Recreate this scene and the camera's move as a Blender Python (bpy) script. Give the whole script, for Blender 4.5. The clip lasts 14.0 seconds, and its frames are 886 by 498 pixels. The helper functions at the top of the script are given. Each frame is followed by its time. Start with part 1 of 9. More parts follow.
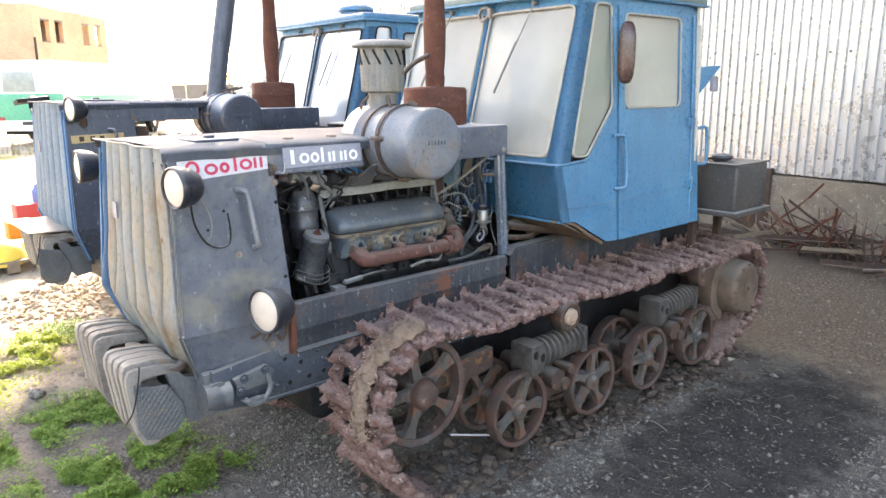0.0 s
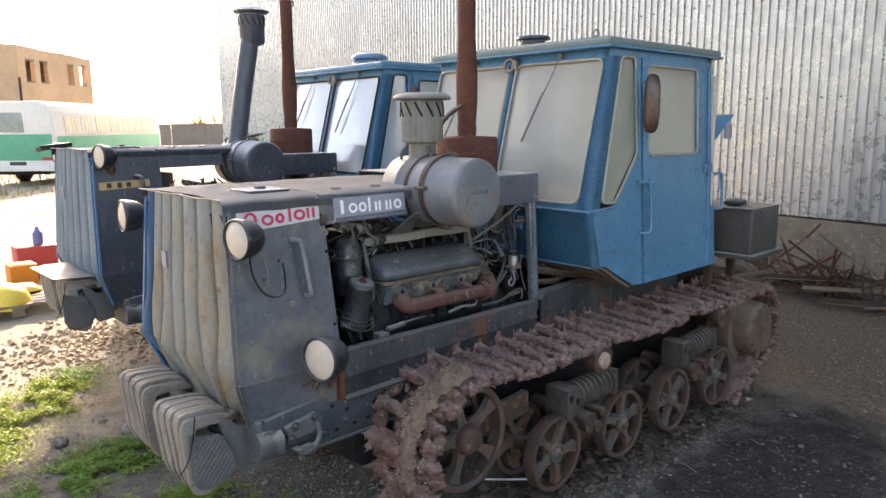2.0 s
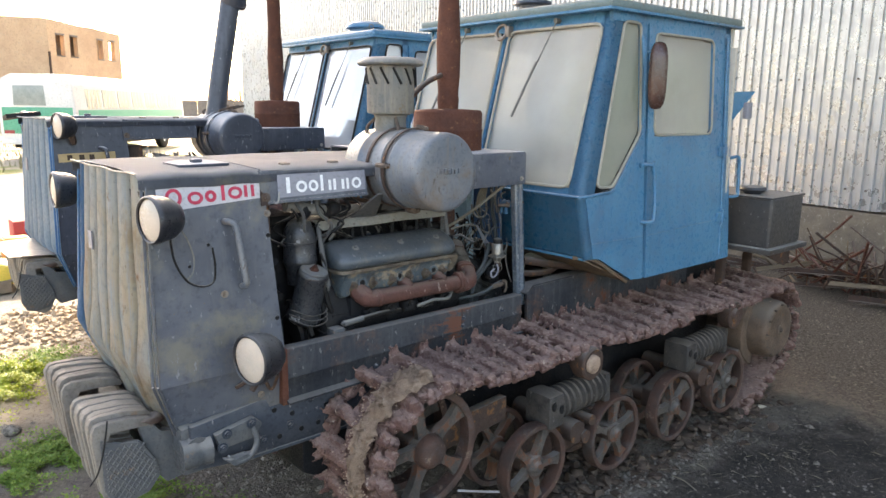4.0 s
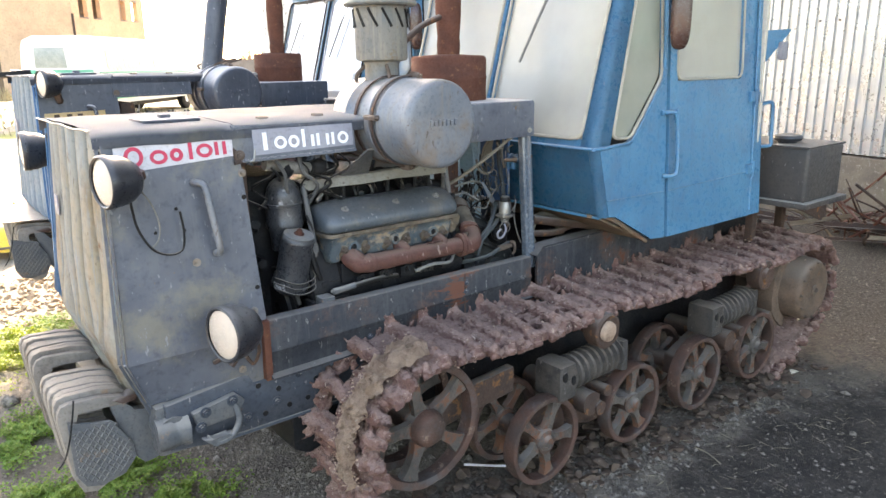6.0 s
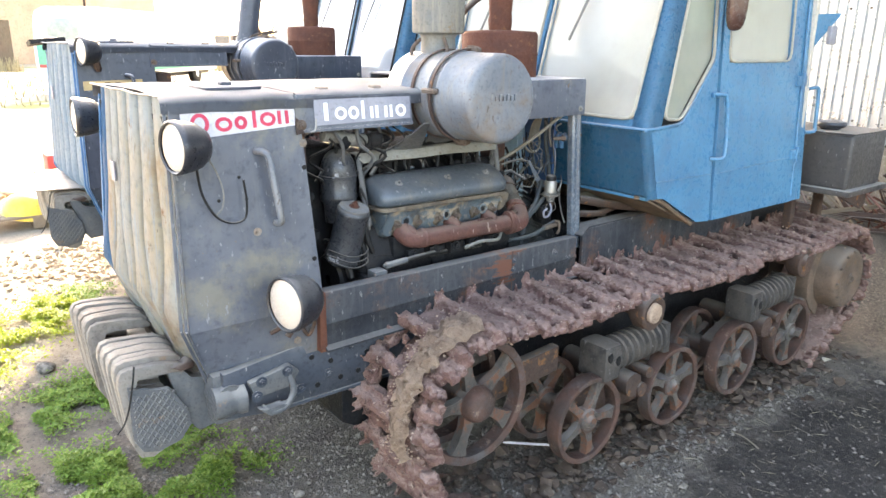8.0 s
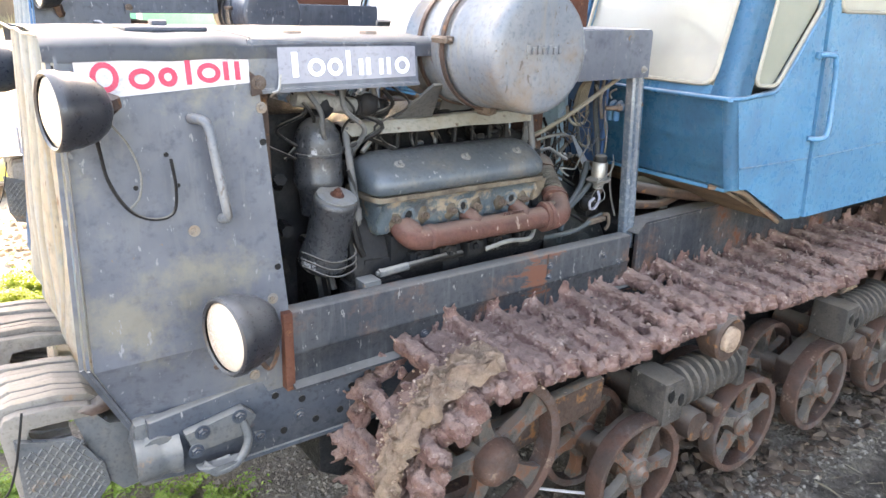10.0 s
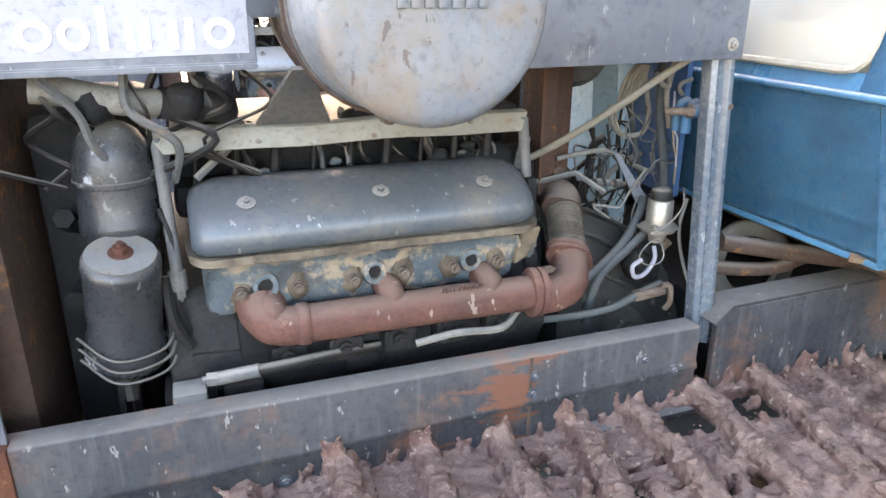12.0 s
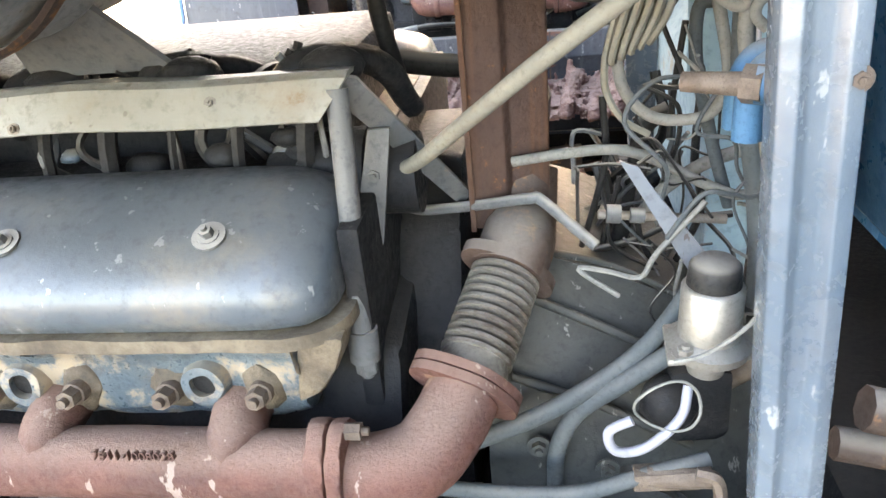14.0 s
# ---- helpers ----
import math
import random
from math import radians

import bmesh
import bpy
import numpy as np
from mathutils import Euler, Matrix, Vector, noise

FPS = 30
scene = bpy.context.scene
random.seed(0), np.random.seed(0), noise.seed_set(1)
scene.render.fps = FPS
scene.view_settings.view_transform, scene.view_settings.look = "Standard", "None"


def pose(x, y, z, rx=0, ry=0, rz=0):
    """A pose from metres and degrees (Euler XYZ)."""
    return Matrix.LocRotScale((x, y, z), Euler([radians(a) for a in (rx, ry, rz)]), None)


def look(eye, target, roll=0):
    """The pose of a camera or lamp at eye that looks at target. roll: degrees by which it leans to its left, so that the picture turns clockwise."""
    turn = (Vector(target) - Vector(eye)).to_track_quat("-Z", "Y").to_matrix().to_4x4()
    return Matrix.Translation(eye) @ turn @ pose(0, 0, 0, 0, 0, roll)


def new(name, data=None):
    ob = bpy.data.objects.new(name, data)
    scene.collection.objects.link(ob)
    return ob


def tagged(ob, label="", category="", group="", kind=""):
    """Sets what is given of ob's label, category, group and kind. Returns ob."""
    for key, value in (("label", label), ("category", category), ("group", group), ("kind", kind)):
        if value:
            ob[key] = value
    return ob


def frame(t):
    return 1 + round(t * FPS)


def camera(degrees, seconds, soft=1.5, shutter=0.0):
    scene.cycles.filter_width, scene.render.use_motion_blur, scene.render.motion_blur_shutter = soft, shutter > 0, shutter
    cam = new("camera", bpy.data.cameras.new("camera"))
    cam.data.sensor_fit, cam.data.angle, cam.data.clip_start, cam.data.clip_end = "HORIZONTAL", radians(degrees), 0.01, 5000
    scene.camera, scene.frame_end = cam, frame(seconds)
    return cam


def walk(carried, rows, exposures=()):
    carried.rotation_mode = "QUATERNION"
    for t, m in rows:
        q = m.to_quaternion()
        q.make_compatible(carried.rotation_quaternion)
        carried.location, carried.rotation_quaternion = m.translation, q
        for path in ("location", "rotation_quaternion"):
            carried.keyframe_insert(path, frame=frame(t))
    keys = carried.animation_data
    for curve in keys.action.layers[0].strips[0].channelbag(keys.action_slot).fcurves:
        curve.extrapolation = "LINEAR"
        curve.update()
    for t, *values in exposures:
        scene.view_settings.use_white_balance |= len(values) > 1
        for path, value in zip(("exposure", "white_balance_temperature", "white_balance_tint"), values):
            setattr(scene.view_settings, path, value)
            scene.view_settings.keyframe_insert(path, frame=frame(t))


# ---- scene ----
cam = camera(64.2, 14.0)

PATH = [
    (0, (-2.531, -2.267, 1.969), (-1.252, -0.796, 1.523), -0.4),
    (0.5, (-2.586, -2.259, 1.982), (-1.194, -0.878, 1.589), -0.1),
    (1, (-2.759, -2.176, 1.997), (-1.372, -0.783, 1.63), -0.3),
    (1.5, (-2.819, -2.143, 2.023), (-1.513, -0.66, 1.712), 0.1),
    (2, (-2.789, -2.119, 2.031), (-1.457, -0.667, 1.688), -0.4),
    (2.5, (-2.724, -2.088, 2.012), (-1.351, -0.684, 1.631), -0.4),
    (3, (-2.632, -2.079, 1.995), (-1.281, -0.656, 1.61), 0.6),
    (5.5, (-1.968, -1.865, 1.958), (-0.804, -0.3, 1.514), -1.6),
    (6, (-2.048, -1.868, 1.939), (-0.856, -0.345, 1.428), -0.7),
    (6.5, (-2.101, -1.863, 1.916), (-0.861, -0.384, 1.391), -0.5),
    (7, (-2.151, -1.843, 1.907), (-0.93, -0.354, 1.367), -0.1),
    (7.5, (-2.181, -1.809, 1.909), (-0.954, -0.326, 1.365), 0.1),
    (8, (-2.202, -1.742, 1.91), (-1.026, -0.224, 1.352), 0.7),
    (10.5, (-1.539, -1.059, 1.809), (-0.495, 0.51, 1.139), 0.9),
    (11, (-1.343, -0.912, 1.797), (-0.4, 0.717, 1.121), -1.3),
    (11.5, (-1.06, -0.789, 1.732), (-0.201, 0.906, 1.107), -1.8),
    (12, (-0.715, -0.686, 1.734), (-0.08, 1.079, 1.039), 0.3),
    (12.5, (-0.486, -0.517, 1.687), (-0.052, 1.344, 1.097), -1.9),
    (13, (-0.226, -0.256, 1.675), (0.007, 1.597, 0.959), -1.4),
    (13.5, (0.054, -0.045, 1.646), (-0.071, 1.753, 0.779), -2.1),
    (14, (0.13, 0.016, 1.643), (-0.147, 1.77, 0.722), -5.8),
]
EXPOSURES = [(0.0, 3.50, 7900, 18), (0.5, 3.0, 7900, 18), (1.0, 2.98, 7800, 18), (1.5, 2.46, 7800, 20), (2.2, 2.58, 7900, 18), (2.6, 2.78, 7900, 18), (3.0, 2.84, 7900, 16), (5.5, 3.18, 8100, 16), (6.5, 3.66, 8100, 16), (8.0, 3.85, 8100, 16),
             (10.5, 4.2, 8500, 20), (12.0, 4.42, 8500, 20), (12.5, 4.45, 8500, 20), (13.0, 4.8, 8600, 20), (14.0, 5.2, 8900, 18)]
walk(cam, [(t, look(eye, target, roll)) for t, eye, target, roll in PATH], EXPOSURES)

# ---- sky and sun ----
SUN_DIR = Vector((0.475, 0.88, 0.50)).normalized()
world = bpy.data.worlds.new("sky")
scene.world = world
world.use_nodes = True
sky = world.node_tree.nodes.new("ShaderNodeTexSky")
sky.sky_type = "NISHITA"
sky.sun_disc = False
sky.sun_elevation = math.asin(SUN_DIR.z)
sky.sun_rotation = math.atan2(SUN_DIR.x, SUN_DIR.y)
sky.dust_density = 3.0
sky.air_density = 1.0
world.node_tree.links.new(sky.outputs[0], world.node_tree.nodes["Background"].inputs[0])
world.node_tree.nodes["Background"].inputs[1].default_value = 0.13
sun_data = bpy.data.lights.new("sun", "SUN")
sun_data.energy = 2.8
sun_data.angle = radians(0.6)
sun_data.color = (1.0, 0.95, 0.87)
sun = new("sun", sun_data)
sun.matrix_basis = look(SUN_DIR * 60, (0, 0, 0))

# ---- materials ----


def graph(name):
    m = bpy.data.materials.new(name)
    m.use_nodes = True
    nt = m.node_tree
    return m, nt, nt.nodes["Principled BSDF"]


def noise_node(nt, vec, scale, detail=4.0, rough=0.6, stretch=None):
    if stretch:
        mp = nt.nodes.new("ShaderNodeMapping")
        mp.inputs["Scale"].default_value = stretch
        nt.links.new(vec, mp.inputs["Vector"])
        vec = mp.outputs[0]
    n = nt.nodes.new("ShaderNodeTexNoise")
    n.inputs["Scale"].default_value = scale
    n.inputs["Detail"].default_value = detail
    n.inputs["Roughness"].default_value = rough
    nt.links.new(vec, n.inputs["Vector"])
    return n.outputs["Fac"]


def ramp(nt, fac, lo, hi, a=0.0, b=1.0):
    r = nt.nodes.new("ShaderNodeMapRange")
    r.interpolation_type = "SMOOTHSTEP"
    for key, v in (("From Min", lo), ("From Max", hi), ("To Min", a), ("To Max", b)):
        r.inputs[key].default_value = v
    nt.links.new(fac, r.inputs["Value"])
    return r.outputs["Result"]


def blend(nt, fac, a, b):
    x = nt.nodes.new("ShaderNodeMix")
    x.data_type = "RGBA"
    for key, v in ((6, a), (7, b)):
        if isinstance(v, tuple):
            x.inputs[key].default_value = (*v, 1)
        else:
            nt.links.new(v, x.inputs[key])
    if isinstance(fac, float):
        x.inputs[0].default_value = fac
    else:
        nt.links.new(fac, x.inputs[0])
    return x.outputs[2]


def maths(nt, op, a, b):
    x = nt.nodes.new("ShaderNodeMath")
    x.operation = op
    for k, v in enumerate((a, b)):
        if isinstance(v, (int, float)):
            x.inputs[k].default_value = v
        else:
            nt.links.new(v, x.inputs[k])
    return x.outputs[0]


def surface(name, base, second, rough=0.6, metal=0.0, scale=5.0, spots=None, spot_scale=9.0, spot_at=(0.58, 0.66), streak=None, streak_amt=0.5,
            dust=None, dust_amt=0.7, bump=0.25, bump_scale=70.0, vary=False, spec=None, patch=None, stain=None, scratch=None, depth=0.007, grain=0.65):
    """A worn surface: two tones by broad noise, fine grain, spots (rust, flaked paint), vertical streaks, dust on
    upward faces (on the hoods with sky sheen in its colour).
    """
    m, nt, p = graph(name)
    tc = nt.nodes.new("ShaderNodeTexCoord")
    vec = tc.outputs["Object"]
    if vary:
        info = nt.nodes.new("ShaderNodeObjectInfo")
        add = nt.nodes.new("ShaderNodeVectorMath")
        add.operation = "MULTIPLY_ADD"
        add.inputs[1].default_value = (1, 1, 1)
        nt.links.new(vec, add.inputs[0])
        mul = nt.nodes.new("ShaderNodeVectorMath")
        mul.operation = "SCALE"
        mul.inputs[3].default_value = 40.0
        comb = nt.nodes.new("ShaderNodeCombineXYZ")
        for k in range(3):
            nt.links.new(info.outputs["Random"], comb.inputs[k])
        nt.links.new(comb.outputs[0], mul.inputs[0])
        nt.links.new(mul.outputs[0], add.inputs[2])
        vec = add.outputs[0]
    broad = noise_node(nt, vec, scale, 5, 0.65)
    col = blend(nt, ramp(nt, broad, 0.35, 0.68), base, second)
    fine = noise_node(nt, vec, scale * 14, 3, 0.7)
    dark = tuple(c * 0.6 for c in base)
    col = blend(nt, ramp(nt, fine, 0.48, 0.75, 0, grain), col, dark)
    if streak:
        s = noise_node(nt, vec, 3.0, 4, 0.7, (9, 9, 0.7))
        col = blend(nt, ramp(nt, s, 0.48, 0.72, 0, streak_amt), col, streak)
    rgh = ramp(nt, fine, 0.3, 0.75, rough - 0.1, min(1.0, rough + 0.15))
    if stain:
        tone, amt, sc = stain
        f = ramp(nt, noise_node(nt, vec, sc, 7, 0.7), 0.50, 0.68, 0, amt)
        col = blend(nt, f, col, tone)
        rgh = maths(nt, "MAXIMUM", rgh, maths(nt, "MULTIPLY", f, 0.85))
    if scratch:
        f = ramp(nt, noise_node(nt, vec, 14.0, 5, 0.75, (2.2, 2.2, 0.55)), 0.66, 0.70, 0, 0.8)
        g = ramp(nt, noise_node(nt, vec, 55.0, 3, 0.6, (1, 1, 0.4)), 0.66, 0.70, 0, 0.7)
        col = blend(nt, maths(nt, "MAXIMUM", f, g), col, scratch)
    if spots:
        s = noise_node(nt, vec, spot_scale, 8, 0.72)
        f = ramp(nt, s, *spot_at)
        if patch:
            sep = nt.nodes.new("ShaderNodeSeparateXYZ")
            nt.links.new(tc.outputs["Object"], sep.inputs[0])
            d = maths(nt, "ABSOLUTE", maths(nt, "SUBTRACT", sep.outputs[0], patch[0]), 0)
            torn = noise_node(nt, vec, 6.0, 7, 0.75, (0.5, 1.0, 2.2))
            wob = maths(nt, "ADD", d, maths(nt, "MULTIPLY", torn, patch[1] * 9.0))
            f = maths(nt, "MAXIMUM", f, ramp(nt, wob, patch[1] * 5.4, patch[1] * 4.9))
        col = blend(nt, f, col, spots)
        mx = maths(nt, "MAXIMUM", rgh, maths(nt, "MULTIPLY", f, 0.9))
        rgh = mx
        if metal:
            nt.links.new(ramp(nt, f, 0, 1, metal, 0.0), p.inputs["Metallic"])
    elif metal:
        p.inputs["Metallic"].default_value = metal
    if dust:
        geo = nt.nodes.new("ShaderNodeNewGeometry")
        sep = nt.nodes.new("ShaderNodeSeparateXYZ")
        nt.links.new(geo.outputs["Normal"], sep.inputs[0])
        up = ramp(nt, sep.outputs[2], 0.25, 0.95)
        f = maths(nt, "MULTIPLY", up, ramp(nt, broad, 0.2, 0.6, dust_amt * 0.55, dust_amt))
        col = blend(nt, f, col, dust)
        rgh = maths(nt, "MAXIMUM", rgh, f)
    nt.links.new(col, p.inputs["Base Color"])
    nt.links.new(rgh, p.inputs["Roughness"])
    p.inputs["Specular IOR Level"].default_value = spec if spec is not None else (0.5 if rough < 0.5 else 0.18)
    if bump:
        b = nt.nodes.new("ShaderNodeBump")
        b.inputs["Strength"].default_value = bump
        b.inputs["Distance"].default_value = depth
        nt.links.new(noise_node(nt, vec, bump_scale, 6, 0.7), b.inputs["Height"])
        nt.links.new(b.outputs[0], p.inputs["Normal"])
    return m


DUST = (0.36, 0.33, 0.29)
RUST = (0.16, 0.062, 0.035)
M = {}
M["cab_blue"] = surface("faded_blue_paint", (0.045, 0.182, 0.316), (0.070, 0.230, 0.368), 0.32, scale=2.2, spots=(0.11, 0.10, 0.10), spot_scale=16, spot_at=(0.69, 0.72), stain=((0.045, 0.105, 0.185), 0.6, 2.0), scratch=(0.16, 0.24, 0.33),
                        streak=(0.035, 0.10, 0.20), streak_amt=0.35, dust=DUST, dust_amt=0.45, bump=0.1)
M["cab_blue_dark"] = surface("dark_blue_paint", (0.030, 0.085, 0.190), (0.040, 0.110, 0.220), 0.4, scale=2.2, streak=(0.02, 0.05, 0.10), dust=DUST, dust_amt=0.4, bump=0.1)
M["roof_green"] = surface("weathered_roof_paint", (0.16, 0.22, 0.22), (0.20, 0.24, 0.22), 0.65, scale=3, spots=(0.22, 0.16, 0.11), spot_at=(0.6, 0.7), dust=DUST)
# hood dust is lightened so that it also carries the sky's grazing sheen
M["hood_grey"] = surface("grey_blue_hood_paint", (0.066, 0.076, 0.098), (0.115, 0.125, 0.145), 0.42, scale=2.0, spots=(0.16, 0.105, 0.065), spot_scale=13, spot_at=(0.66, 0.70), stain=((0.205, 0.180, 0.125), 0.6, 3.4), scratch=(0.22, 0.225, 0.235),
                         streak=(0.125, 0.13, 0.135), streak_amt=0.4, dust=(0.50, 0.48, 0.45), dust_amt=0.95, bump=0.12)
# same here: pale top dust with the bright sky put into its colour
M["hood_dark"] = surface("dark_blue_grey_hood_paint", (0.030, 0.038, 0.056), (0.046, 0.055, 0.074), 0.4, scale=2.0, scratch=(0.26, 0.27, 0.29), streak=(0.08, 0.09, 0.11), dust=(0.50, 0.50, 0.50), dust_amt=0.95, bump=0.1)
M["grille"] = surface("bleached_grille_paint", (0.37, 0.40, 0.39), (0.42, 0.37, 0.27), 0.48, scale=2.2, spots=(0.26, 0.155, 0.085), spot_scale=7, spot_at=(0.60, 0.70), stain=((0.30, 0.21, 0.12), 0.75, 2.6), scratch=(0.16, 0.13, 0.10),
                      streak=(0.25, 0.37, 0.47), streak_amt=0.75, bump=0.15)
M["grille_blue"] = surface("pale_blue_grille_paint", (0.26, 0.35, 0.42), (0.34, 0.41, 0.46), 0.5, scale=3.0, streak=(0.16, 0.23, 0.31), scratch=(0.5, 0.5, 0.48), bump=0.1)
M["trim_blue"] = surface("blue_trim_paint", (0.055, 0.15, 0.29), (0.07, 0.17, 0.30), 0.5, scale=4, spots=(0.15, 0.12, 0.10), spot_at=(0.64, 0.7), bump=0.1)
M["rail"] = surface("worn_rail_paint", (0.023, 0.027, 0.034), (0.043, 0.046, 0.051), 0.5, spec=0.2, scale=4, spots=(0.125, 0.052, 0.033), spot_scale=5, spot_at=(0.60, 0.66), streak=(0.12, 0.12, 0.12), streak_amt=0.3, scratch=(0.20, 0.19, 0.18), stain=((0.12, 0.062, 0.042), 0.7, 5.0),
                    dust=DUST, dust_amt=0.35, bump=0.2, patch=(-0.17, 0.10))
M["post_blue"] = surface("grey_blue_post_paint", (0.080, 0.107, 0.136), (0.130, 0.155, 0.180), 0.22, spec=0.7, scale=4, spots=RUST, spot_scale=9, spot_at=(0.64, 0.68), scratch=(0.30, 0.31, 0.32), stain=((0.085, 0.10, 0.12), 0.6, 5.0), bump=0.15)
M["housing"] = surface("oily_grey_casting", (0.030, 0.034, 0.034), (0.052, 0.052, 0.048), 0.5, scale=6, scratch=(0.24, 0.23, 0.21), stain=((0.020, 0.020, 0.020), 0.8, 6.0), dust=(0.11, 0.10, 0.085), dust_amt=0.6, bump=0.3)
M["spring"] = surface("grimy_spring_housing", (0.056, 0.052, 0.049), (0.092, 0.080, 0.070), 0.6, scale=9, stain=((0.030, 0.028, 0.027), 0.8, 8.0), scratch=(0.24, 0.22, 0.20), dust=(0.26, 0.22, 0.18), dust_amt=0.6, bump=0.5)
M["riser"] = surface("orange_flaked_rust", (0.066, 0.038, 0.031), (0.046, 0.030, 0.026), 0.6, scale=6, spots=(0.21, 0.088, 0.036), spot_scale=30, spot_at=(0.60, 0.66), streak=(0.14, 0.062, 0.030), streak_amt=0.45, bump=0.5)
M["bellows"] = surface("stained_bellows_metal", (0.27, 0.245, 0.21), (0.19, 0.165, 0.14), 0.42, metal=0.5, scale=14, stain=((0.10, 0.07, 0.05), 0.8, 12.0), bump=0.3)
M["filter"] = surface("flaked_black_enamel", (0.020, 0.022, 0.026), (0.040, 0.043, 0.048), 0.32, scale=6, spots=(0.34, 0.34, 0.35), spot_scale=11, spot_at=(0.62, 0.65), scratch=(0.20, 0.20, 0.20), dust=(0.20, 0.19, 0.17), dust_amt=0.6, bump=0.15)
M["grime"] = surface("oil_soaked_grime", (0.150, 0.118, 0.084), (0.07, 0.056, 0.044), 0.6, scale=22, stain=((0.03, 0.026, 0.023), 0.8, 18.0), bump=0.6, depth=0.008)
M["frame"] = surface("chassis_paint", (0.042, 0.051, 0.066), (0.066, 0.074, 0.086), 0.5, scale=4, scratch=(0.26, 0.25, 0.24), spots=(0.12, 0.07, 0.05), spot_scale=8, spot_at=(0.6, 0.7), dust=DUST, dust_amt=0.6, bump=0.25)
M["rust"] = surface("rusted_steel", (0.128, 0.052, 0.034), (0.085, 0.038, 0.028), 0.85, scale=7, spots=(0.19, 0.085, 0.045), spot_scale=20, spot_at=(0.58, 0.68), streak=(0.10, 0.036, 0.024), bump=0.4)
M["rust_brown"] = surface("brown_rusted_steel", (0.085, 0.054, 0.043), (0.058, 0.042, 0.036), 0.75, scale=6, spots=(0.22, 0.105, 0.045), spot_scale=14, spot_at=(0.56, 0.66), dust=DUST, dust_amt=0.4, bump=0.4)
M["manifold"] = surface("rusted_cast_iron", (0.132, 0.060, 0.048), (0.082, 0.044, 0.038), 0.7, scale=9, scratch=(0.34, 0.27, 0.23), spots=(0.27, 0.16, 0.11), spot_scale=26, spot_at=(0.62, 0.72), dust=(0.28, 0.19, 0.15), dust_amt=0.5, bump=0.5, bump_scale=160)
M["track"] = surface("rusted_muddy_track_steel", (0.150, 0.082, 0.070), (0.250, 0.152, 0.128), 0.7, scale=12, spots=(0.44, 0.35, 0.29), spot_scale=38, spot_at=(0.60, 0.65), stain=((0.036, 0.022, 0.022), 0.9, 14.0), dust=(0.43, 0.305, 0.25), dust_amt=0.5, depth=0.012,
                     bump=0.9, bump_scale=110, vary=True)
M["mud"] = surface("dry_caked_soil", (0.60, 0.435, 0.325), (0.44, 0.31, 0.23), 0.95, scale=20, spots=(0.58, 0.46, 0.36), spot_scale=55, spot_at=(0.58, 0.64), stain=((0.20, 0.125, 0.095), 0.7, 16.0), bump=1.0, bump_scale=110, depth=0.014)
M["wheel"] = surface("worn_wheel_paint", (0.080, 0.072, 0.065), (0.125, 0.106, 0.092), 0.5, scale=7, stain=((0.030, 0.028, 0.028), 0.7, 6.0), spots=(0.15, 0.075, 0.05), spot_scale=9, spot_at=(0.49, 0.58), dust=DUST, dust_amt=0.35, bump=0.35, vary=True)
M["wheel_rim"] = surface("rusted_wheel_rim", (0.105, 0.058, 0.045), (0.062, 0.046, 0.040), 0.6, scale=9, stain=((0.10, 0.10, 0.10), 0.6, 7.0), spots=(0.22, 0.16, 0.12), spot_scale=16, spot_at=(0.58, 0.68), bump=0.4, vary=True)
M["hub_drum"] = surface("dusty_drive_housing", (0.160, 0.108, 0.078), (0.105, 0.078, 0.060), 0.65, scale=6, spots=(0.17, 0.10, 0.06), spot_scale=10, spot_at=(0.58, 0.68), stain=((0.05, 0.04, 0.034), 0.6, 7.0), dust=DUST, dust_amt=0.35, bump=0.3)
M["drum_grey"] = surface("weathered_grey_drum_paint", (0.120, 0.140, 0.165), (0.185, 0.195, 0.205), 0.40, scale=5, spots=(0.10, 0.058, 0.036), spot_scale=42, spot_at=(0.64, 0.68), streak=(0.20, 0.165, 0.12), streak_amt=0.5, stain=((0.185, 0.125, 0.075), 0.6, 4.0), scratch=(0.07, 0.045, 0.032),
                         dust=(0.34, 0.31, 0.26), dust_amt=0.4, bump=0.15)
M["pot_grey"] = surface("weathered_intake_paint", (0.14, 0.15, 0.15), (0.20, 0.19, 0.165), 0.5, scale=6, stain=((0.14, 0.115, 0.085), 0.6, 5.0), spots=(0.19, 0.14, 0.09), spot_scale=12, spot_at=(0.60, 0.70), streak=(0.37, 0.32, 0.24), dust=DUST, bump=0.15)
M["cover"] = surface("valve_cover_paint", (0.060, 0.078, 0.094), (0.092, 0.106, 0.116), 0.38, spec=0.6, scale=5, spots=(0.26, 0.19, 0.135), spot_scale=30, spot_at=(0.68, 0.74), stain=((0.19, 0.145, 0.095), 0.5, 5.0), scratch=(0.30, 0.30, 0.29), dust=(0.13, 0.115, 0.095), dust_amt=0.35, bump=0.12)
M["cover_light"] = surface("pale_valve_cover_paint", (0.30, 0.34, 0.39), (0.35, 0.38, 0.41), 0.45, scale=5, dust=DUST, bump=0.1)
M["engine"] = surface("oily_engine_block", (0.012, 0.013, 0.015), (0.026, 0.025, 0.025), 0.5, spec=0.12, scale=8, spots=(0.16, 0.135, 0.11), spot_scale=14, spot_at=(0.66, 0.76), dust=(0.050, 0.044, 0.038), dust_amt=0.35, bump=0.4)
